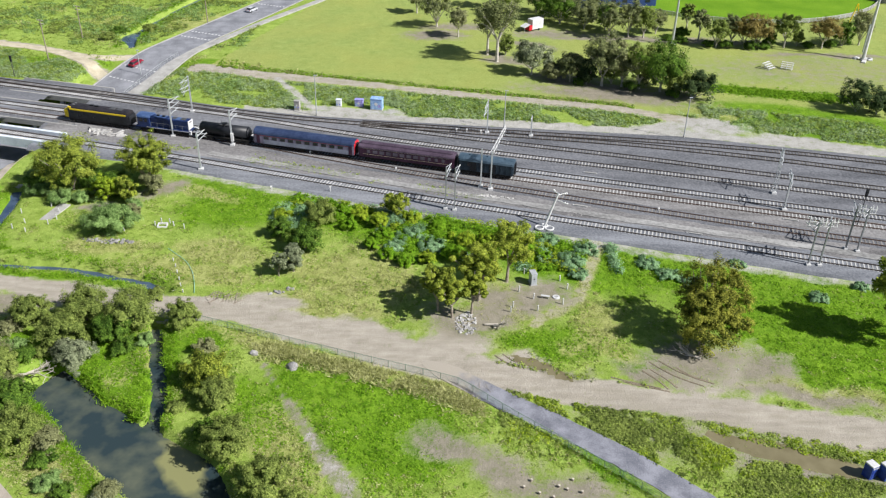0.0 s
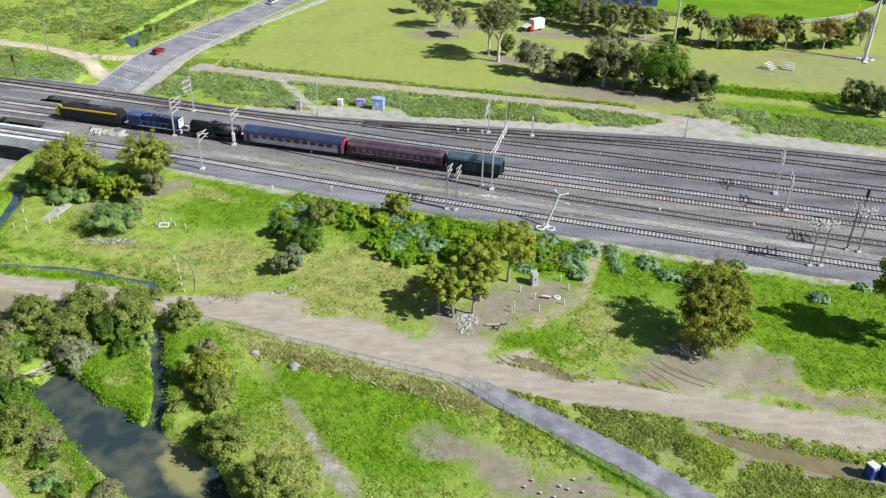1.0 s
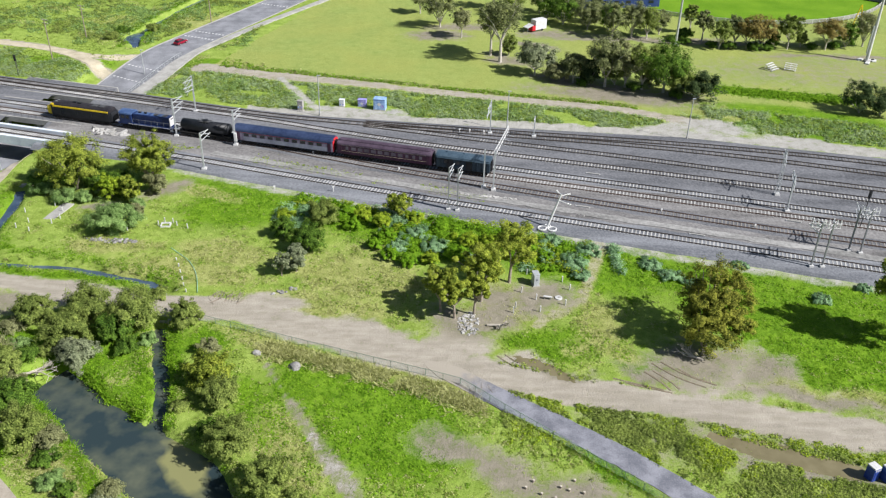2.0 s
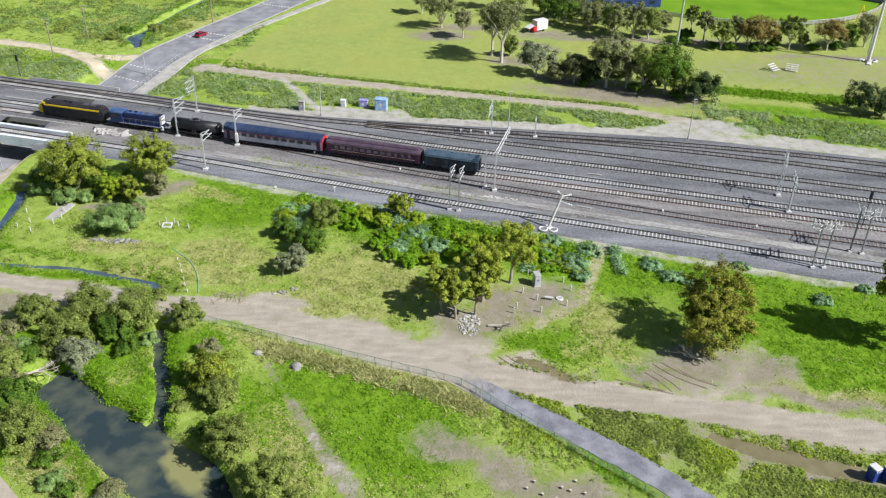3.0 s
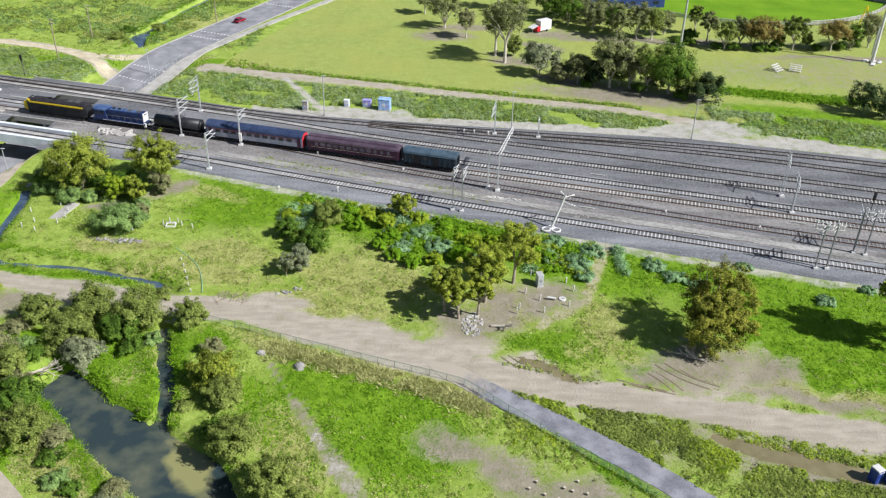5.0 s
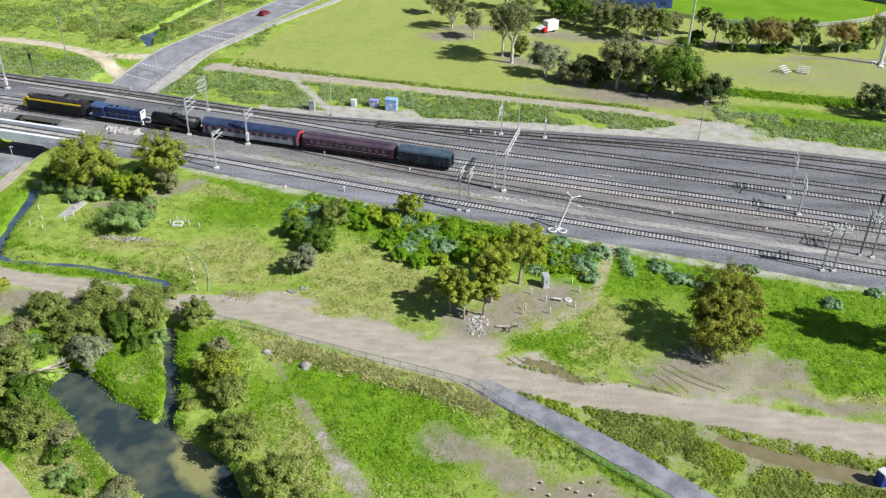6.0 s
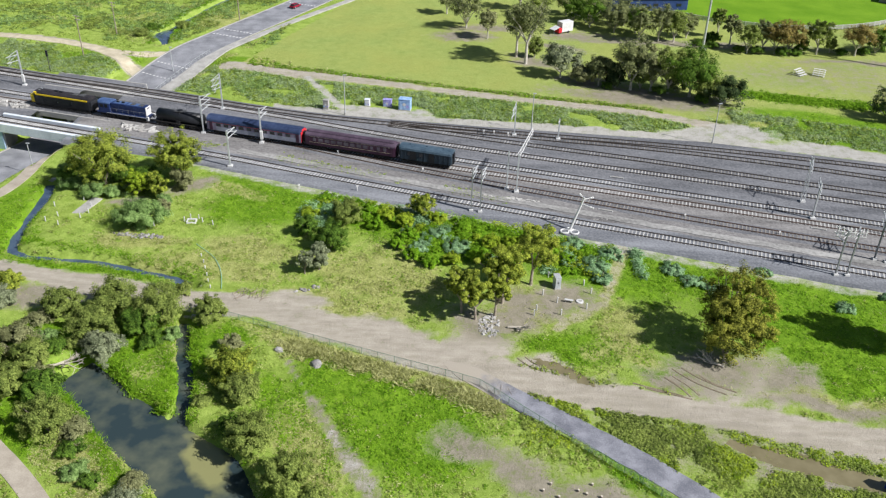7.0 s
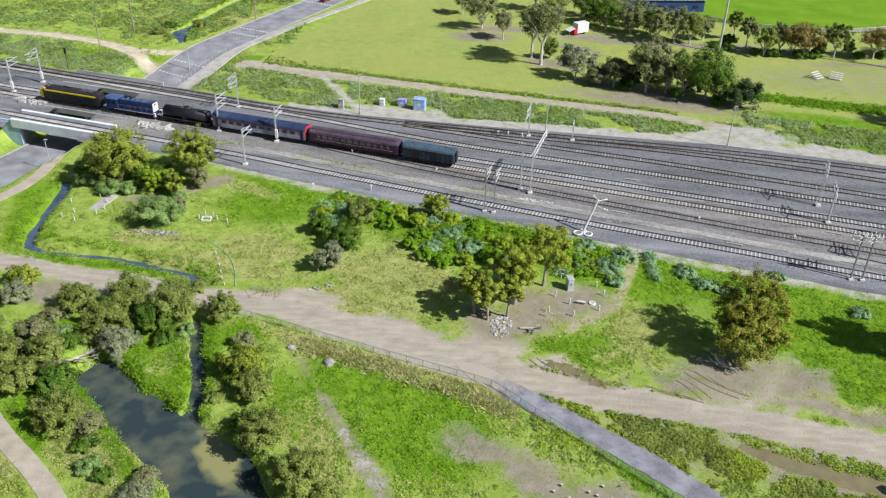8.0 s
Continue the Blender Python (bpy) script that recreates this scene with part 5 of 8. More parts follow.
def blue_locomotive():
    L, v = 13.4, vehicle("locomotive", "royal blue diesel locomotive with a long hood and white end", "locomotive", 71.6, 13.8)
    part("frame", box(bmesh.new(), 0, 0, 1.0, L, 2.85, 0.3, bevel=0.05), M_BLUE, v)
    part("cab", extrude(bmesh.new(), [(-1.42, 1.3), (-1.42, 3.2), (-0.9, 3.72), (0.9, 3.72), (1.42, 3.2), (1.42, 1.3)], 3.2, 6.2, (0.97, 0.94)), M_BLUE, v)
    part("cab_roof", extrude(bmesh.new(), arc(2.9, 3.3, 3.86), 3.1, 6.3, (0.95, 0.9)), M_BLUE_PALE, v, "faded pale blue cab roof")
    part("long_hood", box(bmesh.new(), -1.5, 0, 1.3, 9.2, 1.9, 2.15, bevel=0.16), M_BLUE, v)
    part("short_hood", box(bmesh.new(), 6.35, 0, 1.3, 0.5, 1.8, 1.6, bevel=0.12), M_BLUE, v)
    blocks(v, "hood_top", M_BLUE_PALE, [(0.9, 0, 3.42, 3.2, 1.5, 0.08), (-3.0, 0, 3.42, 3.6, 1.4, 0.08)], "faded pale blue hood top", 0.03)
    blocks(v, "radiator_fan", M_DARK_STEEL, [(-4.6, 0, 3.44, 1.1, 1.1, 0.12), (-2.4, 0, 3.48, 1.0, 1.0, 0.1)], bevel=0.03)
    blocks(v, "exhaust", M_BLACK, [(0.2, 0, 3.48, 0.6, 0.35, 0.3), (1.6, 0, 3.48, 0.6, 0.35, 0.3)], bevel=0.03)
    part("end_panel", box(bmesh.new(), -6.15, 0, 1.45, 0.14, 1.92, 2.0, bevel=0.06), M_WHITE, v, "white hood end")
    blocks(v, "headlight", M_PALE_GLASS, [(-6.25, s * 0.25, 2.95, 0.1, 0.3, 0.3) for s in (-1, 1)])
    for s in (-1, 1):
        blocks(v, "cab_window", M_GLASS, [(5.2, s * 1.42, 2.35, 0.9, 0.05, 0.75), (4.0, s * 1.42, 2.35, 0.7, 0.05, 0.75)])
        blocks(v, "hood_door", M_BLUE, [(-5.4 + 1.15 * i, s * 0.965, 1.5, 1.0, 0.04, 1.5) for i in range(7)])
        blocks(v, "side_stripe", M_WHITE, [(-1.2, s * 1.435, 1.12, 10.4, 0.03, 0.10)], "white side stripe", 0)
        for x0, x1 in ((-6.3, 2.9),):
            bm = bmesh.new()
            rod(bm, (x0, s * 1.34, 2.35), (x1, s * 1.34, 2.35), 0.022, n=6)
            part("handrail", bm, M_MID_STEEL, v, "thin grey handrail")
            for k in range(7):
                x = x0 + (x1 - x0) * k / 6
                part("handrail_post", rod(bmesh.new(), (x, s * 1.34, 1.28), (x, s * 1.34, 2.36), 0.018, n=5), M_MID_STEEL, v)
    blocks(v, "steps", M_WHITE, [(-6.55, s * 1.15, 0.5, 0.5, 0.35, 0.9) for s in (-1, 1)])
    part("fuel_tank", box(bmesh.new(), 0, 0, 0.3, 3.2, 2.4, 0.7, bevel=0.1), M_DARK, v)
    bogie(v, -4.0, 2, 2.6)
    bogie(v, 4.0, 2, 2.6)


def black_locomotive():
    L, v = 16.8, vehicle("locomotive", "black streamlined diesel locomotive with a yellow roof stripe and nose", "locomotive", 86.4, 17.1)
    part("body", extrude(bmesh.new(), [(-1.44, 0.85), (-1.5, 1.4), (-1.5, 3.05), (1.5, 3.05), (1.5, 1.4), (1.44, 0.85)], -L / 2 + 0.5, L / 2 - 1.2, (0.93, 1.0)), M_BLACK, v)
    part("roof", extrude(bmesh.new(), [(-1.46, 3.02), (-1.2, 3.55), (-0.7, 3.85), (0.7, 3.85), (1.2, 3.55), (1.46, 3.02)], -L / 2 + 0.6, L / 2 - 1.3, (0.9, 0.95)), M_LOCO_ROOF, v, "sooty curved roof")
    part("nose", box(bmesh.new(), L / 2 - 0.75, 0, 0.85, 1.9, 2.6, 2.0, bevel=0.5), M_YELLOW, v, "yellow bull nose")
    part("rear_nose", box(bmesh.new(), -L / 2 + 0.5, 0, 0.85, 0.9, 2.6, 2.2, bevel=0.3), M_BLACK, v)
    blocks(v, "windscreen", M_GLASS, [(L / 2 - 1.22, s * 0.62, 2.72, 0.35, 0.95, 0.55) for s in (-1, 1)], bevel=0.05)
    part("cab_brow", box(bmesh.new(), L / 2 - 1.5, 0, 3.1, 0.9, 2.7, 0.5, bevel=0.15), M_YELLOW, v, "yellow band over the windscreen")
    for s in (-1, 1):
        blocks(v, "roof_stripe", M_YELLOW, [(-0.4, s * 1.46, 2.92, L - 2.6, 0.14, 0.34)], "yellow stripe along the roof edge", 0.02)
        blocks(v, "cab_window", M_GLASS, [(L / 2 - 2.3, s * 1.5, 2.2, 0.8, 0.05, 0.6)])
        blocks(v, "side_grille", M_BLACK, [(-4.5 + 2.2 * i, s * 1.5, 2.25, 1.6, 0.05, 0.6) for i in range(5)])
        blocks(v, "porthole", M_GLASS, [(x, s * 1.505, 1.75, 0.45, 0.05, 0.45) for x in (-3.2, 0.6, 4.0)], bevel=0.1)
        blocks(v, "cab_door", M_BLACK, [(x, s * 1.505, 0.95, 0.7, 0.05, 1.9) for x in (L / 2 - 3.2, -L / 2 + 1.6)])
        blocks(v, "skirt", M_DARK, [(0, s * 1.35, 0.5, 5.5, 0.1, 0.5)])
    blocks(v, "roof_fan", M_DARK_STEEL, [(-5.4, 0, 3.8, 1.3, 1.3, 0.16), (-3.6, 0, 3.8, 1.3, 1.3, 0.16)], bevel=0.05)
    blocks(v, "exhaust", M_BLACK, [(0.4, 0.1, 3.8, 0.9, 0.4, 0.35), (1.8, -0.1, 3.8, 0.9, 0.4, 0.35)], bevel=0.05)
    blocks(v, "roof_hatch", M_LOCO_ROOF, [(-1.6, 0, 3.82, 1.6, 1.0, 0.10), (3.6, 0, 3.82, 1.4, 0.9, 0.1)], bevel=0.04)
    blocks(v, "headlight", M_WHITE, [(L / 2 + 0.18, 0, 2.2, 0.1, 0.4, 0.4)])
    blocks(v, "horn", M_STEEL, [(L / 2 - 2.2, s * 0.4, 3.85, 0.5, 0.12, 0.12) for s in (-1, 1)])
    part("fuel_tank", box(bmesh.new(), 0, 0, 0.28, 4.4, 2.5, 0.65, bevel=0.1), M_DARK, v)
    bogie(v, -5.0, 3, 1.9)
    bogie(v, 5.0, 3, 1.9)


luggage_van()
maroon_carriage()
blue_carriage()
tank_wagon()
blue_locomotive()
black_locomotive()

# ---- cars on the road ----
M_CAR_RED = material("red_car_paint", (0.20, 0.006, 0.02), (0.30, 0.012, 0.035), 2, 0.25, 0, 0.0, 6, spec=0.5)
M_CAR_WHITE = material("silver_car_paint", (0.50, 0.52, 0.55), (0.66, 0.68, 0.70), 2, 0.25, 0.2, 0.0, 6, spec=0.5)
M_RUBBER = material("rubber", (0.012, 0.012, 0.012), (0.03, 0.03, 0.03), 1, 0.9, 0, 0.1, 8)
cars = []


def car(label, paint, run):
    """A hatchback, x forward, with keyed wheels."""
    c = thing("car", label, "car", Matrix(), "cars on the road")
    bm = bmesh.new()
    prof = [(-2.15, 0.30), (-2.2, 0.62), (-2.08, 0.92), (-0.6, 0.98), (1.15, 0.95), (2.0, 0.78), (2.18, 0.52), (2.12, 0.28)]
    a = [bm.verts.new((x, -0.86, z)) for x, z in prof]
    b = [bm.verts.new((x, 0.86, z)) for x, z in prof]
    for i in range(len(prof)):
        j = (i + 1) % len(prof)
        bm.faces.new((a[i], a[j], b[j], b[i]))
    bm.faces.new(a[::-1])
    bm.faces.new(b)
    bmesh.ops.recalc_face_normals(bm, faces=bm.faces)
    bmesh.ops.bevel(bm, geom=list(bm.edges), offset=0.07, segments=2, affect='EDGES')
    part("body", bm, paint, c)

    def wedge(name, x, w, z0, z1, mat, lab=""):
        bm = bmesh.new()
        vs = [bm.verts.new((px, s * py, pz)) for px, py, pz in ((x[0], w[0], z0), (x[1], w[1], z1), (x[2], w[1], z1), (x[3], w[0], z0)) for s in (-1, 1)]
        for f in ((0, 2, 4, 6), (1, 7, 5, 3), (0, 1, 3, 2), (2, 3, 5, 4), (4, 5, 7, 6), (6, 7, 1, 0)):
            bm.faces.new([vs[i] for i in f])
        bmesh.ops.recalc_face_normals(bm, faces=bm.faces)
        bmesh.ops.bevel(bm, geom=list(bm.edges), offset=0.04, segments=2, affect='EDGES')
        return part(name, bm, mat, c, lab)
    wedge("glasshouse", (-2.0, -1.5, 0.35, 1.2), (0.80, 0.62), 0.90, 1.42, M_GLASS, "dark glass all round")
    wedge("roof", (-1.6, -1.45, 0.30, 0.45), (0.66, 0.60), 1.38, 1.48, paint)
    for s in (-1, 1):
        part("headlight", box(bmesh.new(), 2.08, s * 0.62, 0.58, 0.2, 0.34, 0.16, bevel=0.04), M_WHITE, c)
        part("tail_light", box(bmesh.new(), -2.15, s * 0.66, 0.68, 0.1, 0.26, 0.18, bevel=0.03), M_RED, c)
        part("mirror", box(bmesh.new(), 0.75, s * 0.95, 0.92, 0.14, 0.2, 0.13, bevel=0.03), paint, c)
    wheels = []
    for x in (-1.3, 1.32):
        for s in (-1, 1):
            bm = rod(bmesh.new(), (0, -0.11, 0), (0, 0.11, 0), 0.32, n=18)
            w = part("wheel", bm, M_RUBBER, c)
            bm = bmesh.new()
            for q in range(5):
                d = Vector((math.cos(q * 1.2566), 0, math.sin(q * 1.2566)))
                rod(bm, Vector((0, s * 0.115, 0)), Vector((0, s * 0.115, 0)) + d * 0.2, 0.03, n=5)
            rod(bm, (0, s * 0.10, 0), (0, s * 0.13, 0), 0.07, n=8)
            part("rim", bm, M_STEEL, w)
            wheels.append((w, (x, s * 0.76, 0.32)))
    cars.append((c, run, wheels))


car("red hatchback driving along the road", M_CAR_RED, [(0, -84.4, 222.6), (1.5, -79.3, 234.6), (3.0, -74.2, 246.4), (4.5, -69.1, 257.8), (6.0, -63.7, 269.6), (7.0, -60.1, 277.5), (8.0, -56.7, 285.2)])
car("silver-white car driving along the road", M_CAR_WHITE, [(0, -63.4, 274.2), (0.5, -61.2, 279.2), (1.0, -59.0, 284.2), (8.0, -30.5, 354.0)])


# ---- overhead line masts, lamps and poles ----
ACROSS = Vector((0.25, 0.968, 0)).normalized()
M_WOOD = material("weathered_wood", (0.16, 0.13, 0.10), (0.36, 0.31, 0.25), 1, 0.9, 0, 0.3, 6)
M_PORCELAIN = material("porcelain", (0.55, 0.55, 0.54), (0.75, 0.75, 0.74), 1, 0.4, 0, 0, 6)
M_BOX_BLUE = material("blue_painted_box", (0.10, 0.22, 0.48), (0.42, 0.58, 0.78), 0.6, 0.6, 0, 0.05, 3)
M_BOX_PALE = material("pale_painted_box", (0.46, 0.50, 0.56), (0.72, 0.75, 0.78), 0.8, 0.6, 0, 0.05, 4)
M_BOX_VIOLET = material("violet_painted_box", (0.12, 0.09, 0.42), (0.46, 0.46, 0.72), 0.5, 0.6, 0, 0.05, 3)
M_CABINET = material("grey_cabinet", (0.38, 0.41, 0.44), (0.58, 0.61, 0.64), 1, 0.45, 0.2, 0.03, 6)
M_ROCK = material("rock", (0.13, 0.125, 0.12), (0.34, 0.33, 0.32), 0.8, 0.9, 0, 0.6, 6, piece=0.4)
M_RUBBLE = material("pale_rubble", (0.24, 0.232, 0.22), (0.48, 0.47, 0.455), 0.8, 0.9, 0, 0.5, 6, piece=0.4)
M_DEADWOOD = material("bleached_wood", (0.34, 0.30, 0.25), (0.62, 0.57, 0.50), 0.7, 0.9, 0, 0.3, 6)
M_FENCE_GREEN = material("green_fence_steel", (0.14, 0.22, 0.16), (0.26, 0.36, 0.28), 1, 0.5, 0.2, 0.05, 6)
M_WIRE = material("fence_wire", (0.40, 0.52, 0.46), (0.58, 0.70, 0.63), 1, 0.5, 0.3, 0, 6)
M_LAWN = material("oval_turf", (0.09, 0.20, 0.008), (0.16, 0.29, 0.018), 9, 0.95, 0, 0.3, 40, spec=0.1)
M_TEAL_ROOF = material("teal_roof", (0.02, 0.11, 0.075), (0.06, 0.20, 0.15), 2, 0.5, 0.1, 0.05, 6)
M_SHED_BLUE = material("blue_shed_wall", (0.012, 0.03, 0.12), (0.035, 0.07, 0.21), 2, 0.6, 0, 0.05, 6)
M_SHED_ROOF = material("pale_shed_roof", (0.28, 0.35, 0.34), (0.44, 0.52, 0.50), 2, 0.5, 0.2, 0.05, 6)
M_TOILET = material("blue_plastic", (0.015, 0.035, 0.22), (0.05, 0.10, 0.40), 1, 0.4, 0, 0.03, 5)


def ground_z(x, y):
    inside = on_line(YARD_NEAR, x) < y < on_line(YARD_FAR, x)
    return 0.22 if inside else z_at(x, y)


def ribbed(a, b, r):
    """A ribbed insulator from a to b: one turned body with four discs."""
    a, b = Vector(a), Vector(b)
    turn = (b - a).to_track_quat('Z', 'Y').to_matrix()
    bm, rings = bmesh.new(), []
    for i in range(9):
        k = r if i % 2 else r * 0.5
        rings.append([bm.verts.new(a.lerp(b, i / 8) + turn @ Vector((k * math.cos(j * math.pi / 4), k * math.sin(j * math.pi / 4), 0))) for j in range(8)])
    for p, q in zip(rings, rings[1:]):
        for j in range(8):
            bm.faces.new((p[j], p[(j + 1) % 8], q[(j + 1) % 8], q[j]))
    bm.faces.new(rings[0][::-1])
    bm.faces.new(rings[-1])
    return bm


def mast(x, y, h, arms, label="galvanised overhead line mast with two bracket arms", mat=None, side=1, booth=False, group="overhead line masts", foot=0.45, turn=0.0, lattice=False, switch=False, thick=1.0):
    """A mast on a concrete foot; arms: (height, reach) of brackets across the tracks, each with a strut, a tie and insulators."""
    mat = mat or M_STEEL
    t = thing("line_mast", label, "mast", pose(x, y, ground_z(x, y) - 0.05), group)
    bm = bmesh.new()
    box(bm, 0, 0, -0.3, foot * 2.2, foot * 2.2, 0.75, bevel=0.06)
    part("footing", bm, M_CONCRETE_WHITE, t, "pale concrete footing")
    bm = bmesh.new()
    if lattice:
        for sx in (-1, 1):
            for sy in (-1, 1):
                rod(bm, (sx * 0.35, sy * 0.35, 0.3), (sx * 0.14, sy * 0.14, h), 0.05, 0.04, 5)
        n = int(h / 0.8)
        for i in range(n):
            k0, k1 = 0.35 - 0.21 * i / n, 0.35 - 0.21 * (i + 1) / n
            z0, z1 = 0.3 + (h - 0.3) * i / n, 0.3 + (h - 0.3) * (i + 1) / n
            for s in (-1, 1):
                f = s if i % 2 else -s
                rod(bm, (-f * k0, s * k0, z0), (f * k1, s * k1, z1), 0.025, n=4)
                rod(bm, (s * k0, -f * k0, z0), (s * k1, f * k1, z1), 0.025, n=4)
    else:
        for s in (-1, 1):
            box(bm, 0, s * 0.13 * thick, 0.3, 0.27 * thick, 0.06 * thick, h - 0.3, bevel=0.01)
        box(bm, 0, 0, 0.3, 0.08 * thick, 0.26 * thick, h - 0.3)
    part("pole", bm, mat, t)
    d = (Matrix.Rotation(radians(turn), 3, 'Z') @ ACROSS) * side
    for z, reach in arms:
        bm = bmesh.new()
        rod(bm, (0, 0, z), d * reach + Vector((0, 0, z + 0.3)), 0.085, n=6)
        rod(bm, (0, 0, min(h, z + 1.5)), d * reach * 0.92 + Vector((0, 0, z + 0.32)), 0.06, n=6)
        rod(bm, d * reach * 0.6 + Vector((0, 0, z + 0.2)), d * reach * 0.95 + Vector((0, 0, z - 0.5)), 0.04, n=6)
        a = part("arm", bm, M_STEEL, t)
        for f in (0.1, 0.94):
            q = d * reach * f + Vector((0, 0, z + 0.3 * f))
            part("insulator", ribbed(q, q + d * 0.34, 0.11), M_PORCELAIN, a, "pale insulator")
    if switch:
        for k, z in enumerate((h - 0.3, h - 1.1)):
            bm = bmesh.new()
            rod(bm, (-1.6, 0.2, z), (1.2, -0.2, z), 0.06, n=6)
            rod(bm, (-0.9, -0.9, z), (0.7, 0.9, z), 0.05, n=6)
            fr = part("switch_frame", bm, M_WHITE, t, "white switch frame")
            for x0 in (-1.5, -0.7, 0.5, 1.1):
                part("insulator", ribbed((x0, 0.1 - x0 * 0.12, z), (x0, 0.1 - x0 * 0.12, z + 0.7), 0.1), M_PORCELAIN, fr)
    if booth:
        part("control_box", box(bmesh.new(), 0.15, -0.3, 1.1, 0.6, 0.45, 1.9, bevel=0.04), M_WHITE, t, "white control box on the mast")
    return t


mast(-60.0, 172.7, 8.6, [(7.6, 4.0), (6.4, 4.0), (5.2, 3.4)])
mast(-59.6, 187.1, 8.8, [(8.0, 3.6), (6.6, 3.8), (5.6, 3.0)], side=-1)
mast(-49.7, 156.3, 8.0, [(7.2, 3.0), (6.2, 3.8)])
mast(-46.0, 168.6, 8.0, [(7.0, 3.4), (5.8, 3.2)], "galvanised mast with bracket arms and a white control box", booth=True)
mast(0.3, 141.4, 8.8, [(7.6, 3.6), (6.6, 3.2)], "one of a pair of grey line masts beside the track", M_MID_STEEL, group="paired masts", thick=0.8, foot=0.36)
mast(2.0, 141.0, 8.8, [(7.6, 3.4), (6.4, 3.2)], "one of a pair of grey line masts beside the track", M_MID_STEEL, group="paired masts", thick=0.8, foot=0.36)
mast(62.5, 123.8, 8.8, [(7.6, 3.0), (6.4, 3.2)], "one of a pair of grey line masts beside the track", M_MID_STEEL, group="paired masts", thick=0.8, foot=0.36, turn=25, switch=True)
mast(64.4, 123.8, 8.8, [(7.6, 3.2), (6.4, 3.2)], "one of a pair of grey line masts beside the track", M_MID_STEEL, group="paired masts", thick=0.8, foot=0.36, turn=-10, switch=True)
mast(71.2, 129.5, 8.8, [(7.6, 3.4), (6.4, 3.0)], "one of a pair of grey line masts beside the track", M_MID_STEEL, group="paired masts", thick=0.8, foot=0.36)
mast(72.9, 128.7, 8.8, [(7.6, 3.0), (6.4, 3.0)], "one of a pair of grey line masts beside the track", M_MID_STEEL, group="paired masts", thick=0.8, foot=0.36, turn=20, switch=True)


def leaning_mast(x, y):
    """A white mast that leans over the track from a pair of concrete rings."""
    t = thing("leaning_mast", "leaning white mast on round white footings beside the track", "mast", pose(x, y, 0.1))
    for dx, dy, r in ((-0.9, -0.5, 0.75), (0.9, -0.7, 0.75), (0.1, 0.3, 0.55)):
        bm = bmesh.new()
        for i in range(16):
            a0, a1 = i * math.pi / 8, (i + 1) * math.pi / 8
            rod(bm, (dx + r * math.cos(a0), dy + r * math.sin(a0), 0.2), (dx + r * math.cos(a1), dy + r * math.sin(a1), 0.2), 0.16, n=6)
        part("footing_ring", bm, M_WHITE, t, "round white footing ring")
    top = Vector((2.2, 0.8, 6.6))
    part("pole", rod(bmesh.new(), (0, 0, 0), top, 0.24, 0.16, 10), M_WHITE, t)
    for f, d in ((0.95, Vector((1.8, 1.2, -0.2))), (0.82, Vector((2.2, -0.4, -0.7))), (0.97, Vector((-0.8, 0.8, 0.5)))):
        bm = bmesh.new()
        rod(bm, top * f, top * f + d, 0.08, n=6)
        a = part("arm", bm, M_WHITE, t)
        part("insulator", rod(rod(bmesh.new(), top * f + d * 0.9, top * f + d, 0.17, n=8), top * f + d * 0.7, top * f + d * 0.8, 0.17, n=8), M_PORCELAIN, a)


leaning_mast(18.4, 135.4)
mast(9.4, 178.2, 8.0, [(7.0, 3.4), (5.6, 4.2)], side=-1)
mast(19.2, 176.9, 5.0, [(4.4, 1.2)], "short signal mast beside the far tracks", M_STEEL, side=-1)
mast(-116.3, 190.2, 8.6, [(7.6, 3.4), (6.4, 3.6)], booth=True)
mast(-112.5, 197.6, 9.0, [(8.0, 3.6), (6.6, 3.8)], side=-1, booth=True)


def boom_gantry(x, y, h, span, label, legs=((0, 0),), boom_mat=M_WHITE):
    """A tall white cantilever boom over several tracks, with droppers."""
    t = thing("line_gantry", label, "gantry", pose(x, y, 0.18), "overhead line gantries")
    for lx, ly in legs:
        bm = bmesh.new()
        box(bm, lx, ly, -0.3, 0.95, 0.95, 0.8, bevel=0.06)
        part("footing", bm, M_CONCRETE_WHITE, t, "pale concrete footing")
        bm = bmesh.new()
        for s in (-1, 1):
            box(bm, lx, ly + s * 0.12, 0.4, 0.26, 0.05, h - 0.3, bevel=0.01)
        box(bm, lx, ly, 0.4, 0.05, 0.2, h - 0.3)
        part("leg", bm, M_STEEL, t)
    a = Vector((legs[-1][0], legs[-1][1], h))
    b = a + ACROSS * span
    up = Vector((0, 0, 0.65))
    sidev = Vector((ACROSS.y, -ACROSS.x, 0)) * 0.3
    bm = bmesh.new()
    for o in (sidev, -sidev, up):
        rod(bm, a + o, b + o * 0.6, 0.07, n=5)
    n = int(span / 0.9)
    for i in range(n):
        p, q = a.lerp(b, i / n), a.lerp(b, (i + 1) / n)
        rod(bm, p + sidev, q + up, 0.035, n=4)
        rod(bm, p - sidev, q + up, 0.035, n=4)
        rod(bm, p + sidev, q - sidev, 0.03, n=4)
    part("boom", bm, boom_mat, t, "pale lattice boom")
    for f in (0.12, 0.34, 0.55, 0.76, 0.97):
        p = a.lerp(b, f)
        bm = bmesh.new()
        rod(bm, p, p - Vector((0, 0, 1.5)), 0.05, n=6)
        rod(bm, p - Vector((0, 0, 1.2)), p - Vector((0, 0, 1.5)) + Vector((1.3, -0.3, 0)), 0.035, n=5)
        dr = part("dropper", bm, M_STEEL, t)
        part("insulator", ribbed(p - Vector((0, 0, 0.5)), p - Vector((0, 0, 0.85)), 0.12), M_PORCELAIN, dr, "pale insulator")


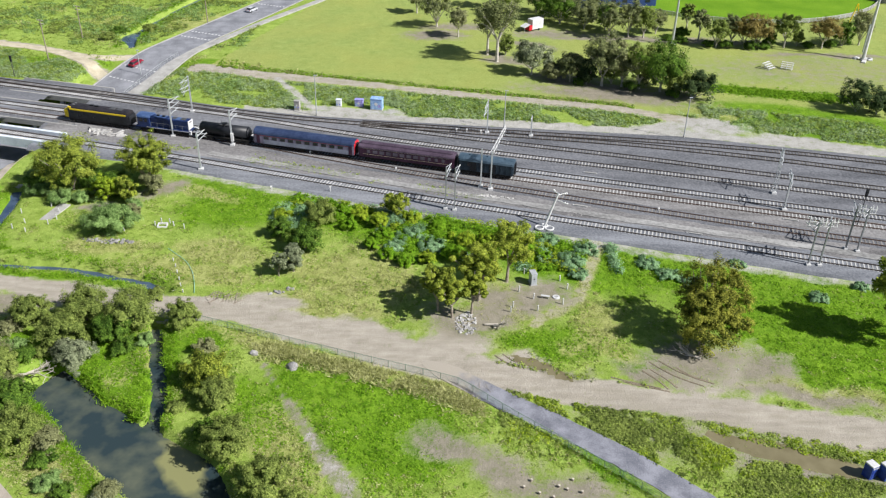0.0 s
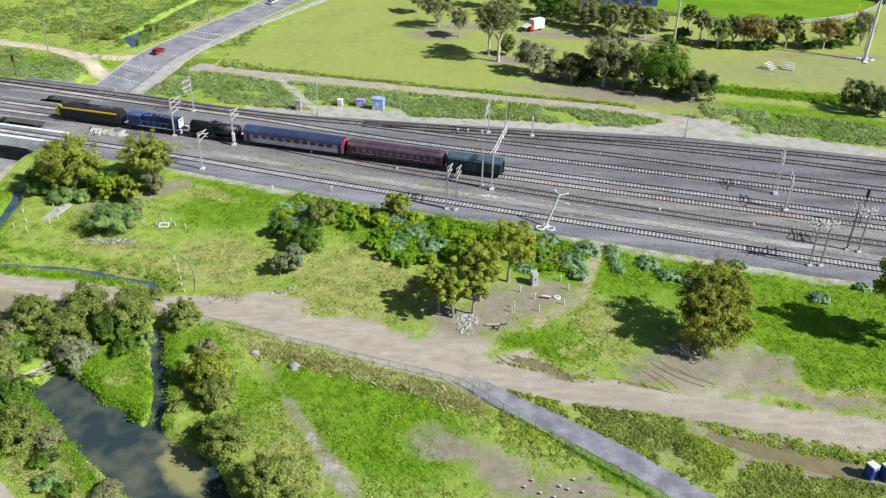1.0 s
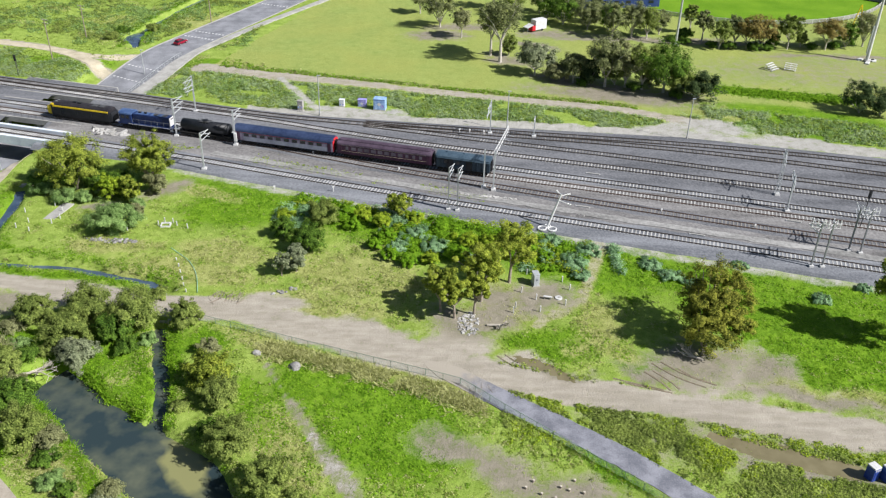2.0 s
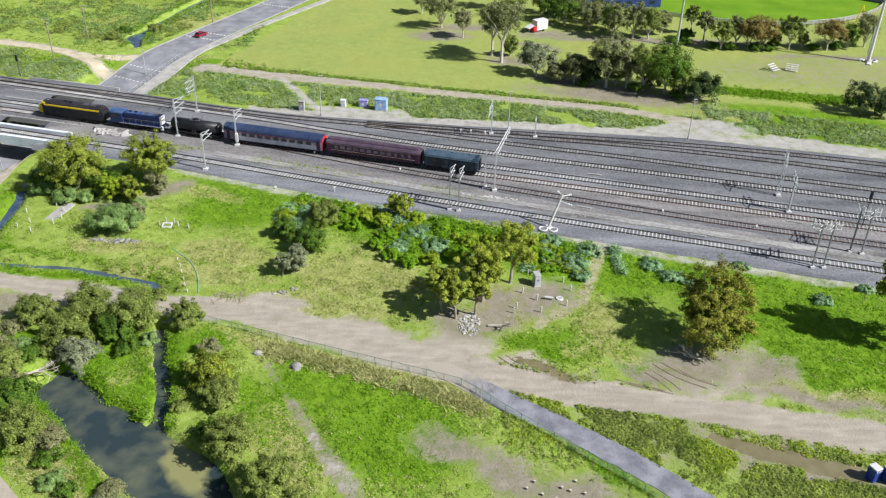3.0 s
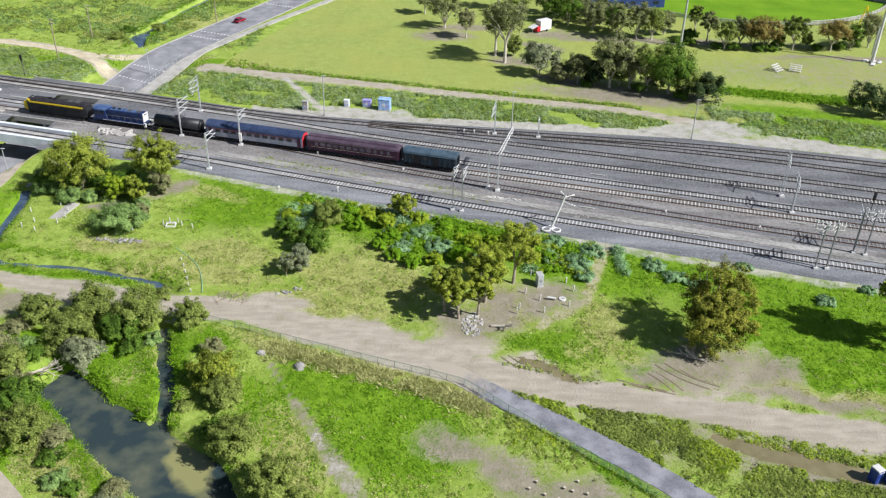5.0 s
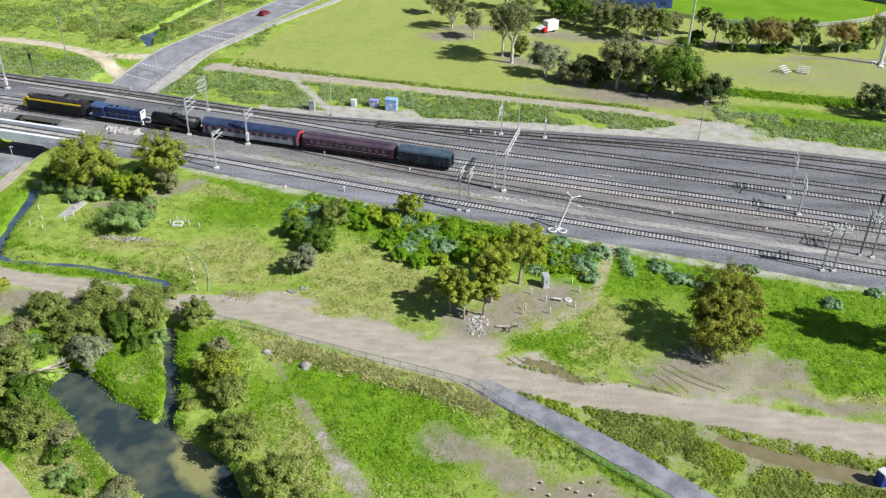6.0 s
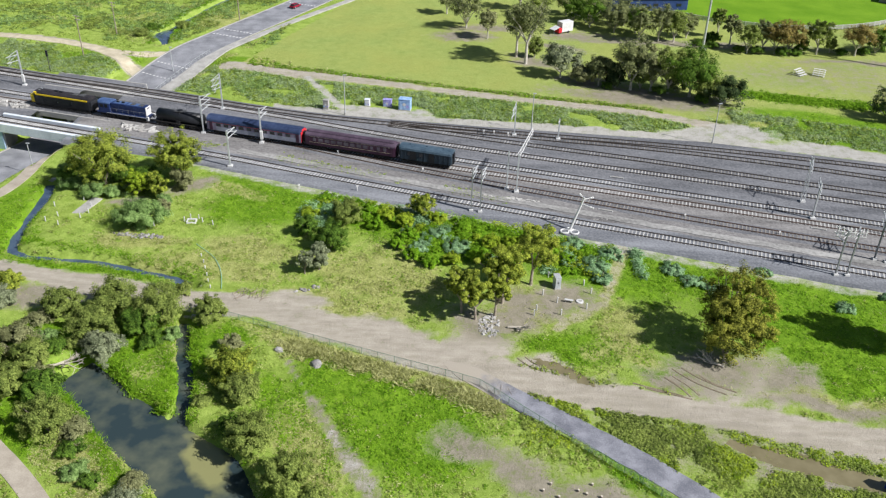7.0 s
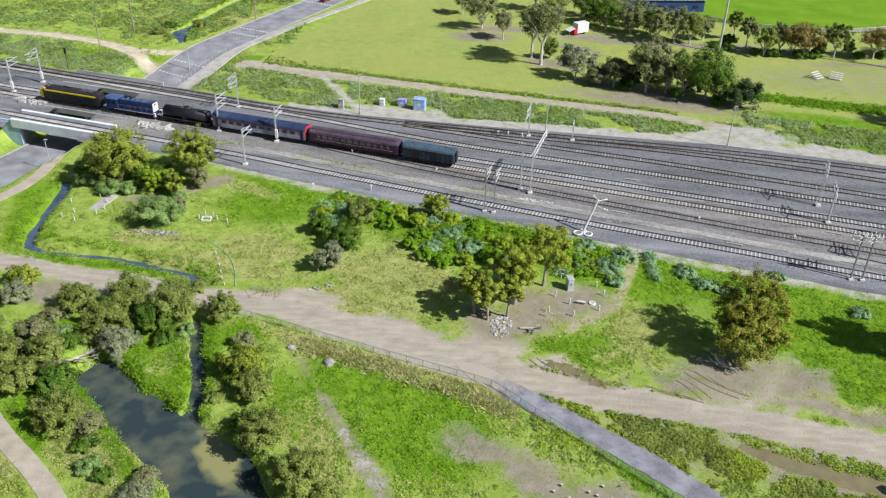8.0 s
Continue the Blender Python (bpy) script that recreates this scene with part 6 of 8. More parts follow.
boom_gantry(7.2, 151.0, 8.2, 12.5, "steel gantry with a white lattice boom over the tracks", ((0, 0), (1.9, -1.2)))
mast(65.1, 143.9, 7.6, [(6.8, 3.4), (5.8, 3.6), (6.3, -2.2)], "galvanised mast with bracket arms between the tracks")
mast(65.4, 150.9, 9.6, [(8.4, 2.4), (7.2, 3.0), (7.8, -2.4)], "grey lattice line mast between the tracks", lattice=True)


def lamp_post(x, y, h, label="slender grey lamp post beside the yard"):
    t = thing("lamp_post", label, "lamp post", pose(x, y, ground_z(x, y) - 0.1), "lamp posts of the yard")
    part("post", rod(bmesh.new(), (0, 0, 0), (0, 0, h), 0.13, 0.07, 8), M_STEEL, t)
    part("base", rod(bmesh.new(), (0, 0, 0), (0, 0, 0.4), 0.25, 0.2, 10), M_CONCRETE, t)
    part("lamp_head", box(bmesh.new(), 0.15, 0, h - 0.05, 0.8, 0.3, 0.14, bevel=0.04), M_STEEL, t)


for x, y, h in ((-30.4, 187.2, 9.6), (13.4, 181.5, 9.0), (54.0, 178.4, 9.4)):
    lamp_post(x, y, h)
lamp_post(-93.5, 159.5, 7.5, "grey street lamp beside the dipping road")
lamp_post(-81.5, 217, 7.0, "grey street lamp beside the dipping road")


def power_pole(x, y, h, label="weathered wooden power pole with crossarms"):
    t = thing("power_pole", label, "pole", pose(x, y, z_at(x, y) - 0.2, 0, 0, -20), "power poles")
    part("pole", rod(bmesh.new(), (0, 0, 0), (0, 0, h), 0.17, 0.11, 9), M_WOOD, t)
    for z, w in ((h - 0.4, 2.2), (h - 1.3, 1.8)):
        c = part("crossarm", box(bmesh.new(), 0, 0.12, z, w, 0.1, 0.12, bevel=0.01), M_WOOD, t)
        for k in (-0.45, -0.2, 0.2, 0.45):
            part("insulator", rod(bmesh.new(), (w * k, 0.12, z + 0.12), (w * k, 0.12, z + 0.32), 0.06, 0.04, 7), M_PORCELAIN, c)


for x, y, h in ((-107.5, 221.4, 11.6), (-106.2, 242.2, 9.6), (-74.3, 260.5, 10.5)):
    power_pole(x, y, h)


def signal(x, y, h):
    t = thing("railway_signal", "black railway signal with a ladder beside the tracks", "signal", pose(x, y, ground_z(x, y) - 0.1), "railway signals")
    part("post", rod(bmesh.new(), (0, 0, 0), (0, 0, h), 0.09, n=8), M_DARK_STEEL, t)
    hd = part("signal_head", box(bmesh.new(), 0, 0, h - 1.2, 0.55, 0.25, 1.6, bevel=0.06), M_BLACK, t)
    for z in (h - 0.9, h - 0.3):
        part("lens", rod(bmesh.new(), (0.0, -0.12, z), (0.0, -0.3, z), 0.13, 0.15, 10), M_GLASS, hd)
    bm = bmesh.new()
    for s in (-0.18, 0.18):
        rod(bm, (s, 0.5, 0), (s, 0.12, h - 0.6), 0.025, n=5)
    for i in range(12):
        k = i / 12
        rod(bm, (-0.18, 0.5 - 0.38 * k, h * 0.9 * k + 0.2), (0.18, 0.5 - 0.38 * k, h * 0.9 * k + 0.2), 0.018, n=4)
    part("ladder", bm, M_DARK_STEEL, t)


signal(-111.0, 208.6, 5.2)
signal(77.0, 138.5, 7.2)


def flood_tower(x, y, h, white):
    t = thing("floodlight_tower", "tall white floodlight tower of the sports oval" if white else "tall grey floodlight pole of the sports oval", "floodlight", pose(x, y, z_at(x, y) - 0.2), "floodlights")
    part("mast", rod(bmesh.new(), (0, 0, 0), (0, 0, h), 0.5 if white else 0.38, 0.2, 12), M_WHITE if white else M_STEEL, t)
    part("base", rod(bmesh.new(), (0, 0, 0), (0, 0, 0.7), 1.0, 0.9, 14), M_CONCRETE, t)
    if white:
        for a in (0.3, 1.9, 3.4, 5.0):
            part("base_sheet", box(bmesh.new(), 2.0 * math.cos(a), 2.0 * math.sin(a), 0.25, 2.2, 1.1, 0.35, m=Matrix.Rotation(a * 0.3, 4, 'Z'), bevel=0.05), M_WHITE, t, "white sheeting at the base")
        part("ladder_cage", box(bmesh.new(), -0.6, 0, 2.5, 0.4, 0.5, 8, bevel=0.05), M_STEEL, t)
    part("lamp_bank", box(bmesh.new(), 0, 0, h, 3.2, 0.5, 2.4, bevel=0.1), M_DARK_STEEL, t)


flood_tower(66.8, 248.2, 27, False)
flood_tower(118.9, 237.0, 28, True)


# ---- fences ----
def mesh_fence(line, label, h=1.15, step=2.6, mat=None, wire=None, wires=8, name="fence"):
    t = thing(name, label, "fence", Matrix(), "", "structure")
    rows = sweep([(*p, 0) for p in line], step)
    for i, (p, d) in enumerate(rows):
        z = z_at(p.x, p.y)
        part("post", rod(bmesh.new(), (p.x, p.y, z - 0.3), (p.x, p.y, z + h + 0.05), 0.045, n=6), mat or M_FENCE_GREEN, t)
        if i + 1 < len(rows):
            q = rows[i + 1][0]
            zq = z_at(q.x, q.y)
            bm = bmesh.new()
            rod(bm, (p.x, p.y, z + h), (q.x, q.y, zq + h), 0.03, n=5)
            pn = part("rail", bm, mat or M_FENCE_GREEN, t)
            bm = bmesh.new()
            n = wires
            for k in range(n):
                f = 0.05 + 0.9 * k / (n - 1)
                rod(bm, (p.x, p.y, z + h * f), (q.x, q.y, zq + h * f), 0.009, n=3)
            for k in range(1, 15):
                f = k / 15
                c = p.lerp(q, f)
                zc = z + (zq - z) * f
                rod(bm, (c.x, c.y, zc + 0.03), (c.x, c.y, zc + h), 0.009, n=3)
            part("mesh_panel", bm, wire or M_WIRE, pn, "green wire mesh panel")
    return t


mesh_fence([(-36.9, 104.3), (-23.2, 99.5), (-10.4, 95.2), (2.0, 91.2), (3.4, 90.2), (9.1, 85.0), (15.9, 79.4), (25.1, 71.8), (34, 63)], "long low green wire mesh fence beside the path")


def oval():
    c = Vector((101, 330, 0.30))
    n = 96
    vs = [(c.x, c.y, c.z)]
    for i in range(n):
        a = 2 * math.pi * i / n
        for r, z in ((56.3, c.z), (57.2, c.z - 0.6)):
            vs.append((c.x + r * math.cos(a), c.y + r * math.sin(a), z))
    fs = []
    for i in range(n):
        j = (i + 1) % n
        fs.append((0, 1 + 2 * i, 1 + 2 * j))
        fs.append((1 + 2 * i, 2 + 2 * i, 2 + 2 * j, 1 + 2 * j))
    tagged(new("sports_oval", shape("sports_oval", vs, fs, M_LAWN)), "bright green mown turf of a sports oval", "sports field", kind="structure")
    t = thing("oval_fence", "grey paling fence round the sports oval", "fence", Matrix(), "", "structure")
    for i in range(58):
        a0, a1 = radians(195 + 2.6 * i), radians(195 + 2.6 * (i + 1))
        p, q = Vector((c.x + 57.6 * math.cos(a0), c.y + 57.6 * math.sin(a0), -0.2)), Vector((c.x + 57.6 * math.cos(a1), c.y + 57.6 * math.sin(a1), -0.2))
        d = (q - p)
        turn = math.degrees(math.atan2(d.y, d.x))
        part("post", box(bmesh.new(), 0, 0, 0, 0.12, 0.12, 1.75, m=pose(p.x, p.y, p.z, 0, 0, turn), bevel=0.01), M_WHITE, t)
        m = pose(*((p + q) / 2), 0, 0, turn)
        bm = bmesh.new()
        for k in range(9):
            box(bm, (k - 4) * 0.28, 0, 0.35, 0.20, 0.04, 1.25, m=m)
        part("paling_panel", bm, M_CONCRETE, t)
        part("rail", box(bmesh.new(), 0, 0.06, 1.55, d.length, 0.08, 0.1, m=m), M_WHITE, t)


oval()


# ---- buildings and stalls in the park ----
def shed():
    t = thing("clubhouse", "long blue clubhouse with a pale roof beside the oval", "building", pose(57, 293, -0.1, 0, 0, 8))
    part("wall", box(bmesh.new(), 0, 0, 0, 26, 9, 4.4, bevel=0.05), M_SHED_BLUE, t, "dark blue wall")
    bm = bmesh.new()
    vs = [bm.verts.new(p) for p in ((-13.6, -5, 4.3), (13.6, -5, 4.3), (13.6, 0, 5.9), (-13.6, 0, 5.9), (-13.6, 5, 4.3), (13.6, 5, 4.3))]
    bm.faces.new(vs[:4])
    bm.faces.new((vs[3], vs[2], vs[5], vs[4]))
    bmesh.ops.solidify(bm, geom=list(bm.faces), thickness=0.15)
    part("roof", bm, M_SHED_ROOF, t, "pale metal roof")
    for i in range(6):
        w = part("window", box(bmesh.new(), -10 + 4 * i, -4.52, 1.6, 1.8, 0.1, 1.1, bevel=0.02), M_SHED_BLUE, t)
        part("pane", box(bmesh.new(), -10 + 4 * i, -4.56, 1.7, 1.6, 0.1, 0.9), M_GLASS, w)


shed()


def pavilion():
    """A shelter beyond the end of the oval, with a yellow frame in front."""
    t = thing("pavilion", "low pavilion with a teal roof and white trim beside the oval", "building", pose(150.5, 308, -0.1, 0, 0, -38))
    part("wall", box(bmesh.new(), 0, 0, 0, 15, 7, 2.6, bevel=0.05), M_CONCRETE, t)
    for s in (-1, 1):
        part("roof", box(bmesh.new(), 0, s * 2.1, 0, 16.4, 4.6, 0.14, m=pose(0, 0, 3.1, -s * 14, 0, 0), bevel=0.03), M_TEAL_ROOF, t, "teal metal roof slope")
        part("fascia", box(bmesh.new(), 0, s * 4.3, 2.35, 16.4, 0.12, 0.25, bevel=0.02), M_WHITE, t, "white fascia")
    for i in range(5):
        part("post", rod(bmesh.new(), (-7.6 + 3.8 * i, -4.1, 0), (-7.6 + 3.8 * i, -4.1, 2.4), 0.08, n=8), M_WHITE, t)
    f = thing("a_frame", "yellow steel A-frame standing beside the oval fence", "frame", pose(132.0, 276.0, -0.1, 0, 0, 20))
    for s in (-1, 1):
        part("leg", rod(bmesh.new(), (s * 1.7, 0, 0), (s * 0.15, 0, 6.2), 0.16, n=8), M_YELLOW, f)
    part("crossbar", rod(bmesh.new(), (-0.9, 0, 3.2), (0.9, 0, 3.2), 0.1, n=8), M_YELLOW, f)


pavilion()


def stall():
    t = thing("food_trailer", "white trailer with a red front and an awning on the lawn", "trailer", pose(26.5, 261, z_at(26.5, 261) - 0.05, 0, 0, 35))
    part("body", box(bmesh.new(), 0.8, 0, 0.5, 4.4, 2.5, 3.0, bevel=0.12), M_WHITE, t)
    part("front", box(bmesh.new(), -2.0, -0.1, 0.4, 1.3, 2.4, 1.5, bevel=0.1), M_RED, t, "red painted front")
    aw = bmesh.new()
    box(aw, 0, 0, 0, 2.4, 2.4, 0.08, m=pose(-3.4, -0.2, 1.9, 0, -18, 0), bevel=0.02)
    part("awning", aw, M_WHITE, t, "white sloping awning")
    for s in (-1, 1):
        part("awning_pole", rod(bmesh.new(), (-4.4, s * 1.0 - 0.2, 0), (-4.4, s * 1.0 - 0.2, 1.6), 0.04, n=6), M_STEEL, t)
        part("wheel", rod(bmesh.new(), (1.2, s * 1.15, 0.35), (1.2, s * 1.35, 0.35), 0.36, n=14), M_RUBBER, t)


stall()


def bleacher(x, y, turn):
    t = thing("bleacher", "stacked white metal bench seating on the grass", "bench", pose(x, y, z_at(x, y), 0, 0, turn), "benches on the grass")
    for i in range(4):
        for dy in (0.0, 0.25):
            part("seat_plank", box(bmesh.new(), 0, i * 0.65 + dy, 0.35 + 0.38 * i, 3.2, 0.2, 0.06, bevel=0.01), M_WHITE, t)
    for s in (-1.4, 0, 1.4):
        bm = bmesh.new()
        rod(bm, (s, -0.1, 0.0), (s, 2.3, 1.5), 0.05, n=5)
        rod(bm, (s, 2.3, 0), (s, 2.3, 1.5), 0.05, n=5)
        rod(bm, (s, -0.1, 0.03), (s, 2.3, 0.03), 0.05, n=5)
        part("frame", bm, M_STEEL, t)


bleacher(89.6, 227.0, 40)
bleacher(93.4, 226.6, -25)


def toilet(x, y, turn):
    t = thing("portable_toilet", "blue plastic portable toilet with a white roof", "portable toilet", pose(x, y, z_at(x, y) - 0.05, 0, 0, turn), "portable toilets")
    part("cabin", box(bmesh.new(), 0, 0, 0.12, 1.1, 1.2, 2.0, bevel=0.05), M_TOILET, t)
    part("roof", box(bmesh.new(), 0, 0, 2.1, 1.12, 1.22, 0.22, bevel=0.1), M_WHITE, t, "white translucent roof")
    part("door", box(bmesh.new(), 0, -0.61, 0.2, 0.72, 0.05, 1.8, bevel=0.02), M_TOILET, t)
    part("skid", box(bmesh.new(), 0, 0, 0, 1.2, 1.3, 0.14, bevel=0.03), M_DARK_STEEL, t)
    for i in range(4):
        part("vent", box(bmesh.new(), -0.35 + 0.23 * i, -0.63, 1.85, 0.14, 0.04, 0.2), M_WHITE, t)


toilet(52.6, 75.3, 25)
toilet(54.3, 75.0, 25)


# ---- clearing with a cabinet ----
def clearing():
    t = thing("service_cabinet", "tall grey metal service cabinet on the gravel clearing", "cabinet", pose(14.9, 116.6, z_at(14.9, 116.6), 0, 0, 12))
    part("plinth", box(bmesh.new(), 0, 0.3, -0.2, 1.15, 1.7, 0.35, bevel=0.03), M_CONCRETE, t)
    part("body", box(bmesh.new(), 0, 0.3, 0.15, 0.95, 1.5, 1.95, bevel=0.03), M_CABINET, t)
    part("lid", box(bmesh.new(), 0, 0.3, 2.1, 1.05, 1.6, 0.1, bevel=0.03), M_STEEL, t)
    for s in (-1, 1):
        d = part("door", box(bmesh.new(), s * 0.23, -0.46, 0.25, 0.43, 0.04, 1.75, bevel=0.01), M_CABINET, t)
        part("handle", box(bmesh.new(), s * 0.06, -0.5, 1.15, 0.05, 0.06, 0.25, bevel=0.01), M_DARK_STEEL, d)
    bm = rod(bmesh.new(), (0, 0, -0.1), (0, 0, 0.18), 0.62, 0.58, 26)
    lid = thing("well_cover", "round pale concrete well cover", "well cover", pose(18.3, 112.9, z_at(18.3, 112.9)))
    part("slab", bm, M_CONCRETE_WHITE, lid)
    part("hatch", rod(bmesh.new(), (0.1, 0, 0.17), (0.1, 0, 0.23), 0.25, n=16), M_CONCRETE, lid)
    b = thing("bench", "plain cream concrete bench on gravel", "bench", pose(16.5, 112.6, z_at(16.5, 112.6), 0, 0, -12))
    part("seat", box(bmesh.new(), 0, 0, 0.38, 1.4, 0.42, 0.10, bevel=0.02), M_CONCRETE_WHITE, b)
    for s in (-0.5, 0.5):
        part("leg", box(bmesh.new(), s, 0, -0.05, 0.12, 0.36, 0.43, bevel=0.02), M_CONCRETE, b)
    for x, y in ((20.3, 115.4), (19.2, 111.0), (15.0, 109.0), (12.4, 114.3), (11.2, 109.8), (10.8, 108.5), (14.6, 112.4), (13.6, 119.6), (19.4, 117.7)):
        bollard(x, y, 0.95, "short cream bollard at the clearing", "bollards round the clearing")


def bollard(x, y, h, label, group):
    t = thing("bollard", label, "bollard", pose(x, y, z_at(x, y) - 0.15, random.uniform(-4, 4), random.uniform(-4, 4), random.uniform(0, 90)), group)
    part("post", box(bmesh.new(), 0, 0, 0, 0.16, 0.16, h + 0.25, bevel=0.03), M_CONCRETE_WHITE, t)
    part("cap", box(bmesh.new(), 0, 0, h + 0.24, 0.19, 0.19, 0.06, bevel=0.02), M_WHITE, t)


clearing()
for x, y in ((-52.1, 133.1), (-49.9, 132.7), (-49.8, 134.4), (-51.4, 134.6), (-48.8, 133.4), (-75.6, 133.1), (-75.5, 144.3), (-71.3, 132.7), (-71.2, 137.6), (-73.6, 139.8), (-78, 137), (-77, 131), (-70.6, 134.8), (-57.0, 131.0), (-46.6, 132.4), (-74.0, 129.6)):
    bollard(x, y, 0.8, "short white marker post in the grass", "marker posts in the grass")
t = thing("picnic_frame", "low white frame among marker posts", "frame", pose(-50.8, 133.2, z_at(-50.8, 133.2) - 0.05, 0, 0, 5))
for dx, dy, sx, sy in ((0, -0.7, 1.6, 0.14), (0, 0.7, 1.6, 0.14), (-0.8, 0, 0.14, 1.5), (0.8, 0, 0.14, 1.5)):
    part("beam", box(bmesh.new(), dx, dy, 0.02, sx, sy, 0.35, bevel=0.02), M_WHITE, t)
sl = thing("slab", "worn concrete slab sunk in the grass", "slab", pose(-72.1, 137.6, z_at(-72.1, 137.6) + 0.04, 0, 0, 79))
part("top", box(bmesh.new(), 0, 0, -0.25, 6.6, 2.0, 0.36, bevel=0.04), M_CONCRETE, sl)
part("edge_beam", box(bmesh.new(), 0, -1.08, -0.25, 6.6, 0.16, 0.40, bevel=0.02), M_CONCRETE, sl)


# ---- rocks, rubble, stumps and dead wood ----
def rock_mesh(seed, mat):
    g = random.Random(seed)
    bm = bmesh.new()
    bmesh.ops.create_icosphere(bm, subdivisions=2, radius=1.0)
    for v in bm.verts:
        v.co *= 1 + 0.35 * noise.noise(v.co * 1.3 + Vector((seed * 7.1, 0, 0)))
        v.co.z *= 0.65
    me = bpy.data.meshes.new("rock")
    bm.to_mesh(me)
    bm.free()
    me.materials.append(mat)
    return me


ROCKS = [rock_mesh(i, M_ROCK) for i in range(4)]


def slab_mesh(seed, mat):
    """A broken angular lump."""
    g = random.Random(seed)
    bm = bmesh.new()
    bmesh.ops.create_cube(bm, size=1.7)
    for v in bm.verts:
        v.co.x += g.uniform(-0.35, 0.35)
        v.co.y = v.co.y * 0.7 + g.uniform(-0.25, 0.25)
        v.co.z = v.co.z * 0.5 + g.uniform(-0.2, 0.2)
    bmesh.ops.bevel(bm, geom=list(bm.edges), offset=0.08, segments=1, affect='EDGES')
    me = bpy.data.meshes.new("rubble")
    bm.to_mesh(me)
    bm.free()
    me.materials.append(mat)
    return me


PALE_ROCKS = [slab_mesh(10 + i, M_RUBBLE) for i in range(6)]


def rocks(cx, cy, rx, ry, count, size, meshes, label, group, turn=0, name="rock", long=1.0):
    g = random.Random(int(cx * 13 + cy))
    c, s = math.cos(radians(turn)), math.sin(radians(turn))
    for _ in range(count):
        a, k = g.uniform(0, 6.283), math.sqrt(g.random())
        u, v = rx * k * math.cos(a), ry * k * math.sin(a)
        x, y = cx + c * u - s * v, cy + s * u + c * v
        q = size * g.uniform(0.5, 1.3)
        ob = new(name, g.choice(meshes))
        ob.matrix_basis = pose(x, y, ground_z(x, y) + q * 0.15, g.uniform(-20, 20), g.uniform(-20, 20), g.uniform(0, 360)) @ Matrix.Diagonal((q * long, q * g.uniform(0.6, 1), q * g.uniform(0.6, 1), 1))
        tagged(ob, label, "rock", group)


rocks(-25.8, 112.9, 2.6, 0.5, 12, 0.38, ROCKS, "grey boulder at the meadow's edge", "row of boulders", 35)
rocks(-58.6, 127.2, 4.8, 0.7, 60, 0.36, ROCKS, "grey stone in a low rock border", "rock border under the shrub", -4)
rocks(3.7, 105.2, 1.6, 3.0, 110, 0.27, PALE_ROCKS, "pale stone in a rubble heap under the gums", "rubble heap", 0)
rocks(-21.0, 93.5, 0.4, 0.3, 1, 0.8, ROCKS, "single grey boulder in long grass", "lone boulders")
rocks(-26.8, 96.4, 0.4, 0.3, 1, 0.7, ROCKS, "single grey boulder in long grass", "lone boulders")
rocks(-75.0, 173.6, 5.2, 1.1, 30, 0.5, PALE_ROCKS, "pale broken concrete beam dumped between the tracks", "concrete rubble by the bridge", -14, name="broken_beam", long=2.4)
rocks(-109.5, 184.8, 5.0, 1.3, 34, 0.75, PALE_ROCKS, "pale concrete lump dumped between the tracks", "concrete rubble by the bridge", -20)
rocks(7.5, 147.0, 6.0, 0.35, 26, 0.42, PALE_ROCKS, "white lump of spoil beside the track", "white spoil beside the track", -8)
rocks(24.5, 140.2, 2.0, 0.8, 8, 0.35, PALE_ROCKS, "white lump of spoil beside the track", "white spoil beside the track", 0)
rocks(43, 96, 5, 4, 10, 0.14, PALE_ROCKS, "small pale stone on bare earth", "stones under the tall gum")

for x, y in ((11.2, 73.3), (12.0, 71.3), (14.4, 72.4), (15.4, 72.0), (17.1, 71.6), (13.6, 70.6), (16.2, 73.6), (10.2, 72.2)):
    st = thing("stump", "short sawn timber stump on bare ground", "stump", pose(x, y, z_at(x, y) - 0.1, random.uniform(-8, 8), random.uniform(-8, 8), 0), "stumps on bare ground")
    part("bark", rod(bmesh.new(), (0, 0, 0), (0, 0, 0.42), 0.17, 0.15, 10), M_BARK, st)
    part("cut_top", rod(bmesh.new(), (0, 0, 0.42), (0, 0, 0.45), 0.14, n=10), M_DEADWOOD, st)


def branch(bm, a, d, length, r, g, depth):
    b = a + d * length
    rod(bm, a, b, r, r * 0.6, 6)
    if depth:
        for _ in range(3):
            k = a.lerp(b, g.uniform(0.45, 1.0))
            nd = (d + Vector((g.uniform(-0.8, 0.8), g.uniform(-0.8, 0.8), g.uniform(-0.15, 0.5)))).normalized()
            branch(bm, k, nd, length * g.uniform(0.45, 0.7), r * 0.5, g, depth - 1)


def dead_tree(x, y, turn, length, name="dead_tree", label="bleached fallen tree lying at the water's edge"):
    t = thing(name, label, "dead tree", pose(x, y, z_at(x, y) + 0.15, 0, 0, turn))
    g = random.Random(int(x * 11))
    bm = bmesh.new()
    rod(bm, (-0.6, 0, 0.0), (length * 0.45, 0, 0.35), 0.20, 0.14, 8)
    part("trunk", bm, M_DEADWOOD, t)
    for k in range(6):
        bm = bmesh.new()
        branch(bm, Vector((length * 0.07 * k + 0.4, 0, 0.1 + 0.05 * k)), Vector((0.8, g.uniform(-0.8, 0.8), g.uniform(0.05, 0.6))).normalized(), length * 0.4, 0.09, g, 2)
        part("limb", bm, M_DEADWOOD, t)


dead_tree(-58.4, 91.4, 6, 5.5)
dead_tree(7.2, 104.6, -10, 3.4, label="bare fallen branches beside the rubble heap")
dead_tree(37.0, 97.6, 160, 3.6, label="bare fallen branches under the tall gum")

